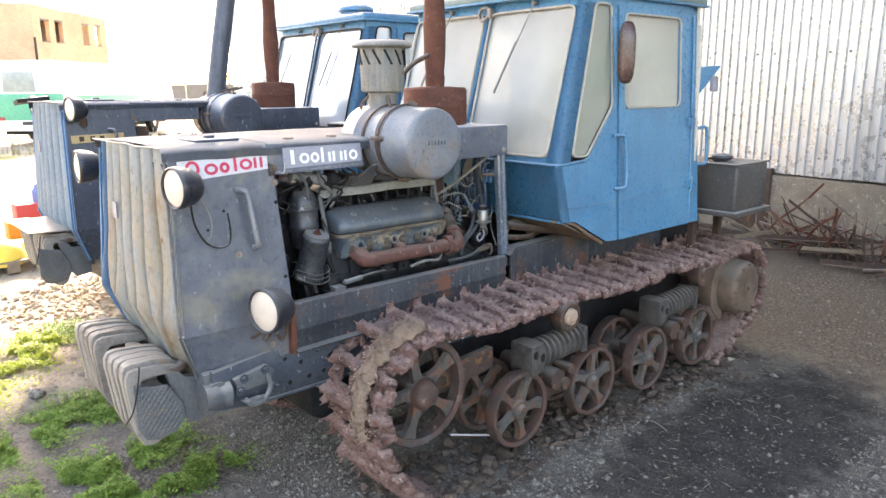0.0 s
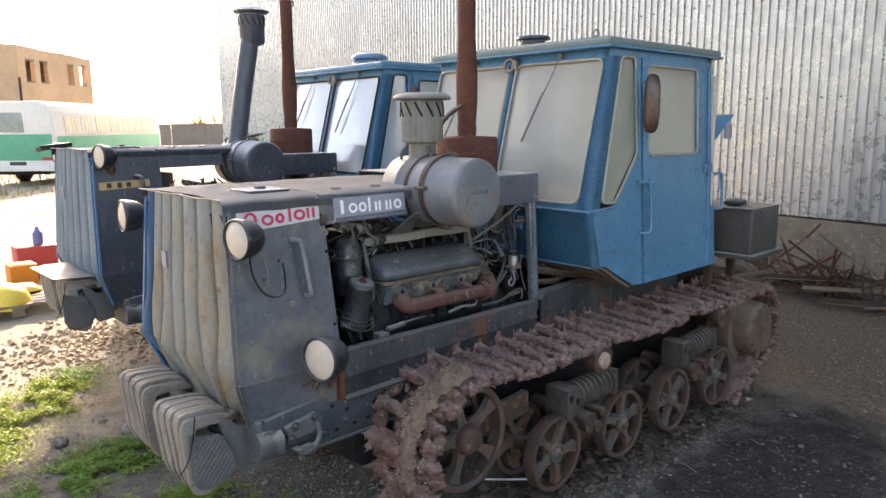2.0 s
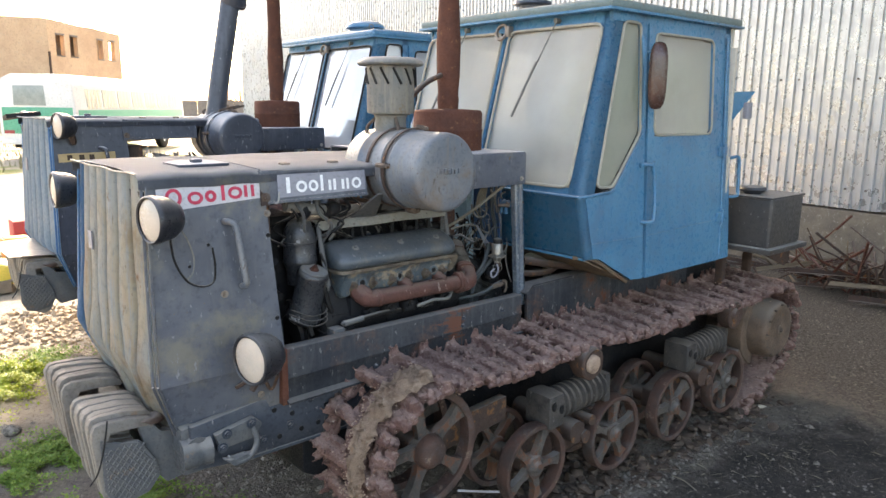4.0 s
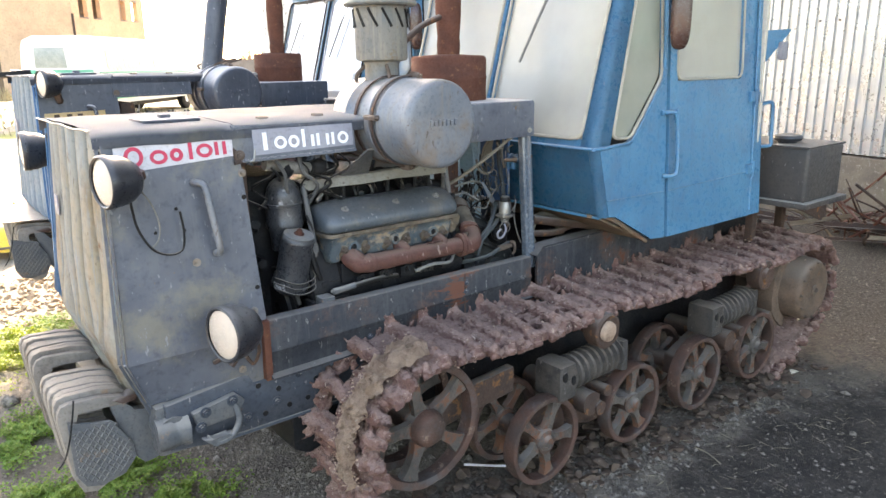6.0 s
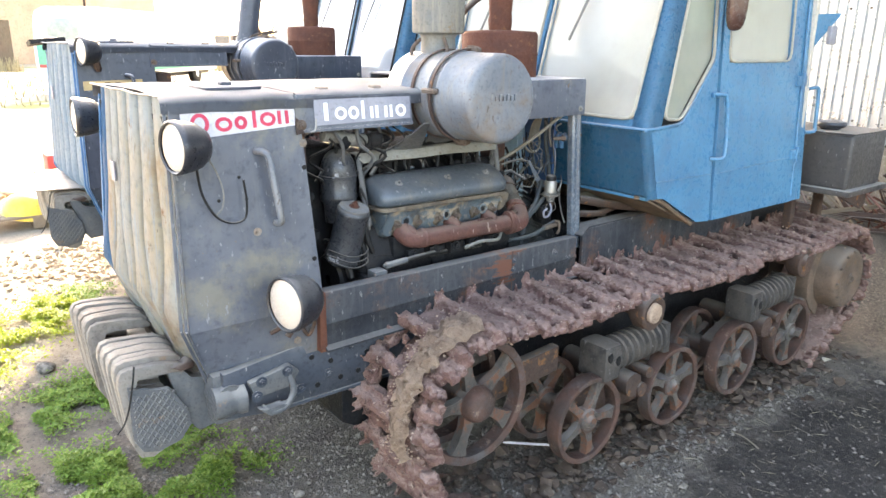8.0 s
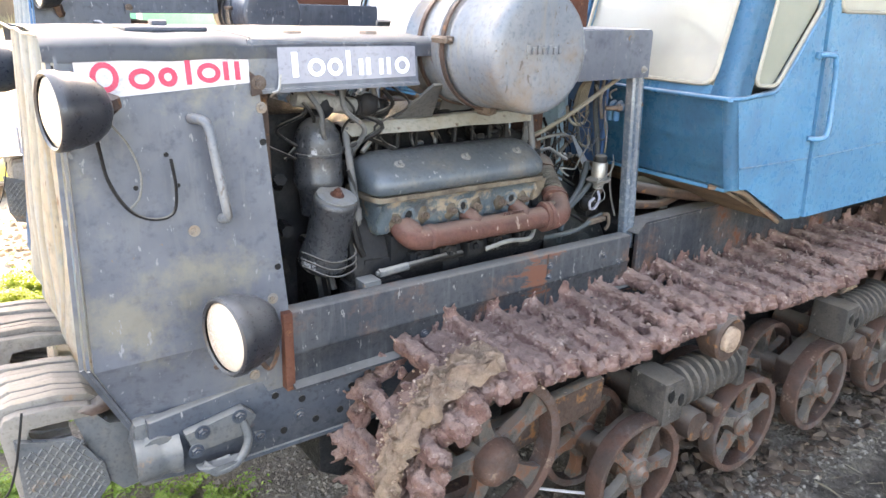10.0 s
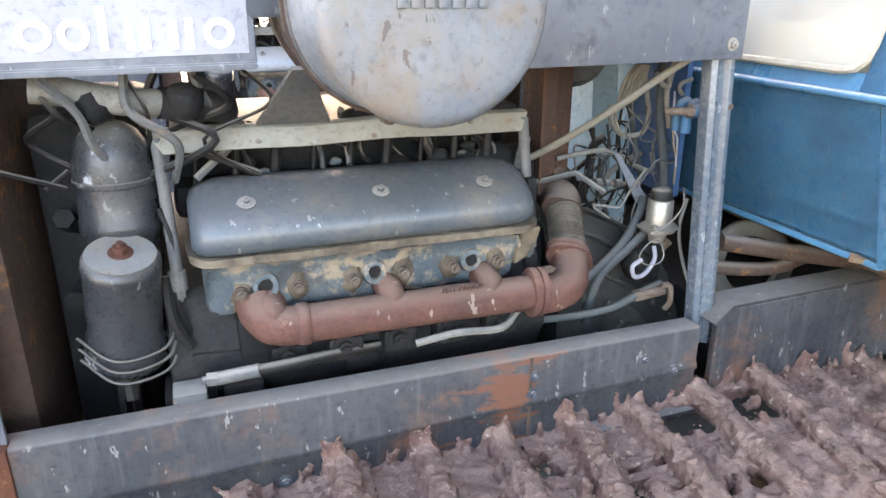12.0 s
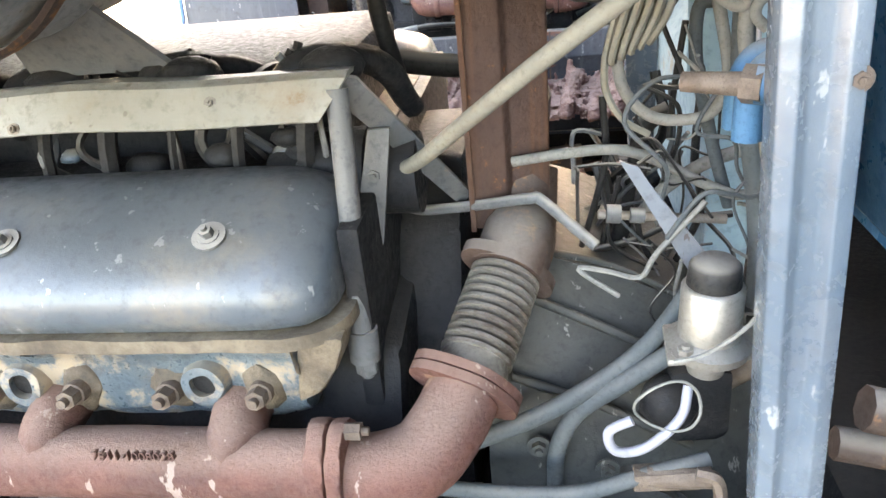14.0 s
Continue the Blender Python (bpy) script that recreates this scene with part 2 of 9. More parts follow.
M["engine_blue"] = surface("blue_grey_engine_paint", (0.055, 0.080, 0.098), (0.098, 0.122, 0.132), 0.35, scale=9, spots=(0.27, 0.215, 0.155), spot_scale=16, spot_at=(0.50, 0.60), stain=((0.05, 0.045, 0.042), 0.85, 11.0), dust=(0.28, 0.23, 0.17), dust_amt=0.6, bump=0.35)
M["gasket"] = surface("greasy_tan_gasket", (0.175, 0.145, 0.108), (0.085, 0.068, 0.052), 0.55, scale=18, stain=((0.05, 0.04, 0.035), 0.7, 14.0), bump=0.4)
M["shelf"] = surface("dusty_painted_sheet", (0.235, 0.222, 0.190), (0.315, 0.300, 0.258), 0.45, scale=5, spots=(0.20, 0.12, 0.07), spot_scale=8, spot_at=(0.60, 0.70), stain=((0.20, 0.145, 0.09), 0.6, 4.0), scratch=(0.12, 0.09, 0.07), bump=0.15)
M["black"] = surface("black_lamp_enamel", (0.018, 0.020, 0.026), (0.028, 0.030, 0.036), 0.35, scale=7, dust=DUST, dust_amt=0.35, bump=0.08)
M["rubber"] = surface("dusty_black_rubber", (0.012, 0.012, 0.013), (0.022, 0.021, 0.020), 0.55, spec=0.15, scale=10, dust=DUST, dust_amt=0.5, bump=0.2)
M["hose_grey"] = surface("dusty_grey_hose", (0.15, 0.15, 0.14), (0.22, 0.21, 0.19), 0.75, scale=14, spots=(0.13, 0.12, 0.11), spot_scale=20, bump=0.2)
M["hose_green"] = surface("grey_green_hose", (0.054, 0.066, 0.072), (0.074, 0.080, 0.083), 0.7, scale=14, dust=DUST, dust_amt=0.15, bump=0.2)
M["hose_tan"] = surface("tan_hose", (0.20, 0.185, 0.15), (0.155, 0.145, 0.12), 0.75, scale=14, bump=0.2)
M["seal"] = surface("perished_beige_seal", (0.42, 0.39, 0.32), (0.33, 0.31, 0.26), 0.75, scale=12, bump=0.2)
M["alu"] = surface("dull_aluminium", (0.40, 0.375, 0.335), (0.32, 0.30, 0.27), 0.45, metal=0.7, scale=12, spots=(0.18, 0.15, 0.12), spot_scale=18, spot_at=(0.6, 0.7), bump=0.2)
M["steel"] = surface("bolt_steel", (0.22, 0.20, 0.18), (0.28, 0.22, 0.17), 0.55, metal=0.4, scale=40, bump=0.3)
M["bolt_rust"] = surface("rusted_bolt_steel", (0.095, 0.070, 0.056), (0.145, 0.112, 0.090), 0.55, scale=40, bump=0.4)
M["tank"] = surface("dark_tank_paint", (0.040, 0.040, 0.042), (0.066, 0.058, 0.052), 0.45, scale=3, scratch=(0.22, 0.21, 0.20), spots=(0.14, 0.09, 0.065), spot_scale=5, spot_at=(0.60, 0.74), dust=(0.34, 0.32, 0.29), dust_amt=0.8, bump=0.15)
M["weight"] = surface("dusty_cast_weight", (0.175, 0.160, 0.142), (0.245, 0.218, 0.184), 0.65, scale=6, stain=((0.09, 0.07, 0.055), 0.7, 5.0), spots=(0.20, 0.13, 0.085), spot_scale=7, spot_at=(0.60, 0.72), dust=(0.34, 0.28, 0.22), dust_amt=0.6, bump=0.3)
M["weight_dark"] = surface("grey_cast_bracket", (0.085, 0.092, 0.098), (0.125, 0.122, 0.118), 0.55, scale=6, spots=(0.19, 0.13, 0.09), spot_scale=8, spot_at=(0.6, 0.7), dust=DUST, bump=0.3)
M["sticker_white"] = surface("white_sticker", (0.52, 0.50, 0.51), (0.58, 0.56, 0.57), 0.45, scale=6, bump=0.05)
M["sticker_grey"] = surface("pale_grey_sticker", (0.25, 0.25, 0.285), (0.29, 0.29, 0.32), 0.45, scale=6, bump=0.05)
M["ink_red"] = surface("red_print", (0.55, 0.03, 0.075), (0.50, 0.035, 0.08), 0.45, scale=8, bump=0.0)
M["ink_white"] = surface("white_print", (0.85, 0.85, 0.85), (0.80, 0.80, 0.80), 0.45, scale=8, bump=0.0)
M["gold"] = surface("gold_badge", (0.42, 0.30, 0.13), (0.36, 0.26, 0.13), 0.45, scale=9, bump=0.1)
M["ink_dark"] = surface("dark_print", (0.05, 0.035, 0.02), (0.06, 0.04, 0.03), 0.5, scale=9, bump=0.0)
M["paper"] = surface("yellowed_paper_box", (0.62, 0.55, 0.42), (0.68, 0.62, 0.50), 0.8, scale=6, bump=0.1)
M["cab_inside"] = surface("dusty_cab_lining", (0.66, 0.60, 0.50), (0.56, 0.51, 0.43), 0.8, scale=3, bump=0.15)
M["seat"] = surface("worn_black_vinyl", (0.05, 0.048, 0.045), (0.08, 0.075, 0.07), 0.6, scale=6, dust=DUST, bump=0.2)
M["pipe_blue"] = surface("bright_blue_fitting", (0.035, 0.110, 0.200), (0.045, 0.135, 0.225), 0.5, scale=20, dust=DUST, dust_amt=0.4, bump=0.2)
M["firewall"] = surface("pale_blue_bulkhead_paint", (0.22, 0.33, 0.38), (0.28, 0.36, 0.38), 0.55, scale=4, spots=(0.30, 0.25, 0.18), spot_scale=6, spot_at=(0.54, 0.68), bump=0.15)
M["tan_sheet"] = surface("soiled_tan_underside", (0.22, 0.155, 0.105), (0.12, 0.085, 0.06), 0.8, scale=5, spots=RUST, spot_scale=8, spot_at=(0.6, 0.7), bump=0.3)


def glass_dust_sky(name, dust, amount, rough, tint=(0.8, 0.85, 0.85), metal=0.0):
    m, nt, p = graph(name)
    p.inputs["Metallic"].default_value = metal
    p.inputs["Base Color"].default_value = (*dust, 1)
    tc = nt.nodes.new("ShaderNodeTexCoord")
    broad = noise_node(nt, tc.outputs["Object"], 2.2, 5, 0.6)
    col = blend(nt, ramp(nt, broad, 0.35, 0.7), dust, tuple(c * 0.8 for c in dust))
    nt.links.new(col, p.inputs["Base Color"])
    p.inputs["Roughness"].default_value = rough
    clear = nt.nodes.new("ShaderNodeBsdfTransparent")
    clear.inputs[0].default_value = (*tint, 1)
    mix = nt.nodes.new("ShaderNodeMixShader")
    nt.links.new(ramp(nt, broad, 0.25, 0.75, amount - 0.12, min(1.0, amount + 0.1)), mix.inputs[0])
    nt.links.new(clear.outputs[0], mix.inputs[1])
    nt.links.new(p.outputs[0], mix.inputs[2])
    nt.links.new(mix.outputs[0], nt.nodes["Material Output"].inputs[0])
    return m


M["pane_dusty"] = glass_dust_sky("dusty_cab_glass", (0.86, 0.82, 0.74), 0.46, 0.14, tint=(0.90, 0.90, 0.86))
M["pane_quarter"] = glass_dust_sky("greenish_quarter_glass", (0.62, 0.60, 0.50), 0.44, 0.12, tint=(0.72, 0.80, 0.76))
# far cab's glass: the white sky's reflection is painted as a pale, nearly opaque coat
M["pane_sky"] = glass_dust_sky("sky_white_cab_glass", (0.90, 0.94, 0.97), 0.92, 0.10, metal=0.4)
M["lens"] = surface("ribbed_lamp_lens", (0.56, 0.48, 0.40), (0.47, 0.42, 0.36), 0.22, scale=8, bump=0.2, bump_scale=90)
M["mirror_back"] = surface("brown_mirror_housing", (0.060, 0.034, 0.028), (0.10, 0.048, 0.036), 0.22, scale=5, bump=0.1)

# ---- mesh helpers ----


def geo():
    return bmesh.new()


WORLD_OF = {}


def thing(name, x, y, z, label, category, group="", kind=""):
    ob = new(name)
    ob.empty_display_size = 0.2
    ob.matrix_basis = Matrix.Translation((x, y, z))
    WORLD_OF[ob] = ob.matrix_basis.copy()
    return tagged(ob, label, category, group, kind)


def finish(bm, material, name, smooth=38):
    bmesh.ops.recalc_face_normals(bm, faces=bm.faces)
    me = bpy.data.meshes.new(name)
    bm.to_mesh(me)
    bm.free()
    me.materials.append(material)
    if smooth:
        me.polygons.foreach_set("use_smooth", [True] * len(me.polygons))
        me.set_sharp_from_angle(angle=radians(smooth))
    return me


def clumps(bm):
    """Groups of connected pieces whose boxes touch."""
    seen, out = set(), []
    for v0 in bm.verts:
        if v0 in seen:
            continue
        seen.add(v0)
        todo, got = [v0], [v0]
        while todo:
            v = todo.pop()
            for e in v.link_edges:
                o = e.other_vert(v)
                if o not in seen:
                    seen.add(o)
                    todo.append(o)
                    got.append(o)
        lo = [min(v.co[k] for v in got) for k in range(3)]
        hi = [max(v.co[k] for v in got) for k in range(3)]
        out.append([got, lo, hi])
    again = len(out) < 250
    while again:
        again = False
        for i in range(len(out)):
            for j in range(i + 1, len(out)):
                if all(out[i][1][k] <= out[j][2][k] and out[j][1][k] <= out[i][2][k] for k in range(3)):
                    a, c = out[i], out.pop(j)
                    out[i] = [a[0] + c[0], [min(u) for u in zip(a[1], c[1])], [max(u) for u in zip(a[2], c[2])]]
                    again = True
                    break
            if again:
                break
    return out


def part(name, bm, material, parent=None, label="", smooth=50, kind=""):
    """One mesh object under a thing or a part, laid out in world metres; pieces that stand apart become parts of their own."""
    if not isinstance(bm, bpy.types.Mesh) and kind != "stuff" and parent:
        bm.verts.ensure_lookup_table()
        groups = clumps(bm)
        if 1 < len(groups) < 60:
            groups.sort(key=lambda g: -len(g[0]))
            for g in groups[1:]:
                index = {v: i for i, v in enumerate(g[0])}
                one = geo()
                vs = [one.verts.new(v.co) for v in g[0]]
                for f in {f for v in g[0] for f in v.link_faces}:
                    one.faces.new([vs[index[v]] for v in f.verts])
                bare(name, one, material, parent, label, smooth)
            bmesh.ops.delete(bm, geom=[v for g in groups[1:] for v in g[0]], context="VERTS")
    return bare(name, bm, material, parent, label, smooth, kind)


def bare(name, bm, material, parent, label, smooth, kind=""):
    me = bm if isinstance(bm, bpy.types.Mesh) else finish(bm, material, name, smooth)
    ob = new(name, me)
    if parent:
        ob.parent = parent
        ob.matrix_parent_inverse = WORLD_OF.get(parent, Matrix.Identity(4)).inverted()
    return tagged(ob, label, kind=kind)


def lone(name, bm, material, label, category, group="", kind="", smooth=38):
    """A thing of one mesh, with its origin at its base."""
    xs = [v.co.copy() for v in bm.verts]
    base = Vector((sum(v.x for v in xs) / len(xs), sum(v.y for v in xs) / len(xs), min(v.z for v in xs)))
    bmesh.ops.translate(bm, vec=-base, verts=bm.verts)
    ob = new(name, finish(bm, material, name, smooth))
    ob.location = base
    return tagged(ob, label, category, group, kind)


def box(bm, x0, x1, y0, y1, z0, z1, bevel=0.0, seg=2):
    m = Matrix.Translation(((x0 + x1) / 2, (y0 + y1) / 2, (z0 + z1) / 2)) @ Matrix.Diagonal((x1 - x0, y1 - y0, z1 - z0, 1))
    vs = bmesh.ops.create_cube(bm, size=1, matrix=m)["verts"]
    if bevel:
        es = list({e for v in vs for e in v.link_edges})
        bmesh.ops.bevel(bm, geom=es, offset=bevel, segments=seg, affect="EDGES", profile=0.6)
    return bm


def prism(bm, pts, axis, lo, hi, bevel=0.0):
    """A polygon (in the other two axes, in order) drawn out along an axis."""
    def at(p, d):
        return {"x": (d, p[0], p[1]), "y": (p[0], d, p[1]), "z": (p[0], p[1], d)}[axis]
    a = [bm.verts.new(at(p, lo)) for p in pts]
    b = [bm.verts.new(at(p, hi)) for p in pts]
    n = len(pts)
    fs = [bm.faces.new(a), bm.faces.new(b[::-1])]
    fs += [bm.faces.new((a[i], b[i], b[(i + 1) % n], a[(i + 1) % n])) for i in range(n)]
    if bevel:
        es = list({e for f in fs for e in f.edges})
        bmesh.ops.bevel(bm, geom=es, offset=bevel, segments=2, affect="EDGES", profile=0.6)
    return bm


def slab(bm, pts, thick, bevel=0.0):
    """A flat polygon in space, thickened along its normal."""
    ps = [Vector(p) for p in pts]
    n = (ps[1] - ps[0]).cross(ps[2] - ps[0]).normalized() * thick
    a = [bm.verts.new(p) for p in ps]
    b = [bm.verts.new(p + n) for p in ps]
    k = len(ps)
    fs = [bm.faces.new(a), bm.faces.new(b[::-1])]
    fs += [bm.faces.new((a[i], b[i], b[(i + 1) % k], a[(i + 1) % k])) for i in range(k)]
    if bevel:
        bmesh.ops.bevel(bm, geom=list({e for f in fs for e in f.edges}), offset=bevel, segments=2, affect="EDGES")
    return bm


def cyl(bm, p, q, r, r2=None, seg=16):
    p, q = Vector(p), Vector(q)
    m = Matrix.Translation((p + q) / 2) @ (q - p).to_track_quat("Z", "Y").to_matrix().to_4x4()
    bmesh.ops.create_cone(bm, cap_ends=True, segments=seg, radius1=r, radius2=r if r2 is None else r2, depth=(q - p).length, matrix=m)
    return bm


def lathe(bm, prof, origin, axis, seg=28):
    """A profile of (radius, height) turned round an axis."""
    m = Matrix.Translation(origin) @ Vector(axis).to_track_quat("Z", "Y").to_matrix().to_4x4()
    rings = []
    for r, h in prof:
        if r < 1e-5:
            rings.append([bm.verts.new(m @ Vector((0, 0, h)))])
        else:
            rings.append([bm.verts.new(m @ Vector((r * math.cos(2 * math.pi * k / seg), r * math.sin(2 * math.pi * k / seg), h))) for k in range(seg)])
    for a, b in zip(rings, rings[1:]):
        for k in range(seg):
            j = (k + 1) % seg
            if len(a) == 1 and len(b) > 1:
                bm.faces.new((a[0], b[j], b[k]))
            elif len(b) == 1 and len(a) > 1:
                bm.faces.new((a[k], a[j], b[0]))
            elif len(a) > 1:
                bm.faces.new((a[k], a[j], b[j], b[k]))
    return bm


def smooth_line(pts, steps=6):
    ps = [Vector(p) for p in pts]
    if len(ps) < 3:
        return ps
    ext = [2 * ps[0] - ps[1], *ps, 2 * ps[-1] - ps[-2]]
    out = []
    for i in range(1, len(ext) - 2):
        a, b, c, d = ext[i - 1:i + 3]
        for k in range(steps):
            t = k / steps
            out.append(0.5 * ((2 * b) + (c - a) * t + (2 * a - 5 * b + 4 * c - d) * t * t + (3 * b - a - 3 * c + d) * t ** 3))
    return [*out, ps[-1]]


def tube(bm, pts, r, seg=8, steps=6, closed=False, sharp=False):
    ps = [Vector(p) for p in pts] if sharp else smooth_line(pts, steps)
    up, rings = None, []
    n = len(ps)
    for i, p in enumerate(ps):
        if closed:
            d = (ps[(i + 1) % n] - ps[i - 1])
        else:
            d = ps[min(i + 1, n - 1)] - ps[max(i - 1, 0)]
        d.normalize()
        if up is None:
            up = d.orthogonal().normalized()
        up = (up - d * up.dot(d))
        up = up.normalized() if up.length > 1e-6 else d.orthogonal().normalized()
        side = d.cross(up)
        rings.append([bm.verts.new(p + r * (up * math.cos(2 * math.pi * k / seg) + side * math.sin(2 * math.pi * k / seg))) for k in range(seg)])
    for i in range(n if closed else n - 1):
        a, b = rings[i], rings[(i + 1) % n]
        for k in range(seg):
            j = (k + 1) % seg
            bm.faces.new((a[k], a[j], b[j], b[k]))
    if not closed:
        bm.faces.new(rings[0][::-1])
        bm.faces.new(rings[-1])
    return bm


def hexbolt(bm, p, axis, r=0.012, h=0.01, washer=True):
    p, axis = Vector(p), Vector(axis).normalized()
    if washer:
        cyl(bm, p, p + axis * h * 0.3, r * 1.6, seg=14)
    cyl(bm, p, p + axis * h * 1.3, r, seg=6)
    cyl(bm, p, p + axis * h * 1.9, r * 0.5, seg=8)
    return bm


def shake(bm, amp, scale, verts=None):
    for v in verts or bm.verts:
        v.co += amp * noise.noise_vector(v.co * scale)
    return bm


def icos(bm, p, r, sub=1, squash=(1, 1, 1), turn=0.0):
    m = Matrix.Translation(p) @ Matrix.Rotation(turn, 4, "Z") @ Matrix.Diagonal((*squash, 1))
    return bmesh.ops.create_icosphere(bm, subdivisions=sub, radius=r, matrix=m)["verts"]

# ---- the crawler tractor ----
YC = 0.98


def far(y):
    return 2 * YC - y


def lean(z):
    """The hood's flank leans in towards the top."""
    return 0.457 + (z - 1.0) * 0.122


def cab_y(z):
    return 0.19 + (z - 1.06) * 0.055


def flank(bm, pts, thick, out=0.0, mirror=False, bevel=0.0, base=lean):
    """A sheet lying on a leaning side, from points in x and z."""
    ps = [(x, base(z) - out, z) for x, z in pts]
    n = len(ps)
    y = (lambda v: far(v)) if mirror else (lambda v: v)
    a = [bm.verts.new((x, y(v), z)) for x, v, z in ps]
    b = [bm.verts.new((x, y(v + thick), z)) for x, v, z in ps]
    fs = [bm.faces.new(a), bm.faces.new(b[::-1])]
    fs += [bm.faces.new((a[i], b[i], b[(i + 1) % n], a[(i + 1) % n])) for i in range(n)]
    if bevel:
        bmesh.ops.bevel(bm, geom=list({e for f in fs for e in f.edges}), offset=bevel, segments=2, affect="EDGES")
    return bm


def spoked_wheel(rad, width, spokes, hub, rim):
    """A cast wheel in the xz plane: disc part (hub, flared spokes) and rim ring."""
    d = geo()
    for k in range(spokes):
        a = 2 * math.pi * k / spokes
        c, s = math.cos(a), math.sin(a)
        left, right = [], []
        for i in range(9):
            t = i / 8
            r = hub * 0.8 + (rad - rim * 0.6 - hub * 0.8) * t
            w = rad * (0.085 + 0.34 * abs(t - 0.42) ** 2.2)
            left.append((r * c - w * s, r * s + w * c))
            right.append((r * c + w * s, r * s - w * c))
        prism(d, left + right[::-1], "y", -width * 0.26, width * 0.22, 0.005)
    lathe(d, [(0, -width * 0.75), (hub * 0.42, -width * 0.75), (hub * 0.52, -width * 0.62), (hub * 0.62, -width * 0.5), (hub * 0.95, -width * 0.42), (hub * 1.05, -width * 0.25), (hub * 1.05, width * 0.4), (0, width * 0.4)], (0, 0, 0), (0, 1, 0), 26)
    shake(d, 0.004, 21)
    r = geo()
    lathe(r, [(rad - rim, -width * 0.42), (rad - rim * 0.55, -width * 0.5), (rad - rim * 0.1, -width * 0.47), (rad, -width * 0.36), (rad, width * 0.36), (rad - rim * 0.1, width * 0.47), (rad - rim * 0.8, width * 0.5), (rad - rim, width * 0.4), (rad - rim, -width * 0.42)], (0, 0, 0), (0, 1, 0), 44)
    shake(r, 0.0025, 26)
    return finish(d, M["wheel"], "wheel_disc"), finish(r, M["wheel_rim"], "wheel_rim")


def fused(bm, voxel):
    """Melt overlapping solids into one cast surface."""
    me = bpy.data.meshes.new("melt")
    bm.to_mesh(me)
    bm.free()
    ob = bpy.data.objects.new("melt", me)
    scene.collection.objects.link(ob)
    mod = ob.modifiers.new("melt", "REMESH")
    mod.mode = "VOXEL"
    mod.voxel_size = voxel
    bpy.context.view_layer.update()
    got = bpy.data.meshes.new_from_object(ob.evaluated_get(bpy.context.evaluated_depsgraph_get()))
    out = bmesh.new()
    out.from_mesh(got)
    bpy.data.objects.remove(ob)
    bpy.data.meshes.remove(me)
    bpy.data.meshes.remove(got)
    return out


def spike(bm, p, a, c, h, tip, rnd):
    """A torn upright flake of steel on a base of 2a by 2c."""
    p = Vector(p)
    corner = ((-1, -1), (1, -1), (1, 1), (-1, 1))
    low = [bm.verts.new(p + Vector((a * i, c * j, -0.012))) for i, j in corner]
    top = [bm.verts.new(p + Vector((tip[0] + a * i * rnd.uniform(0.1, 0.75), tip[1] + c * j * 0.5, h * rnd.uniform(0.75, 1.15)))) for i, j in corner]
    bm.faces.new(low[::-1])
    bm.faces.new(top)
    for k in range(4):
        bm.faces.new((low[k], low[(k + 1) % 4], top[(k + 1) % 4], top[k]))


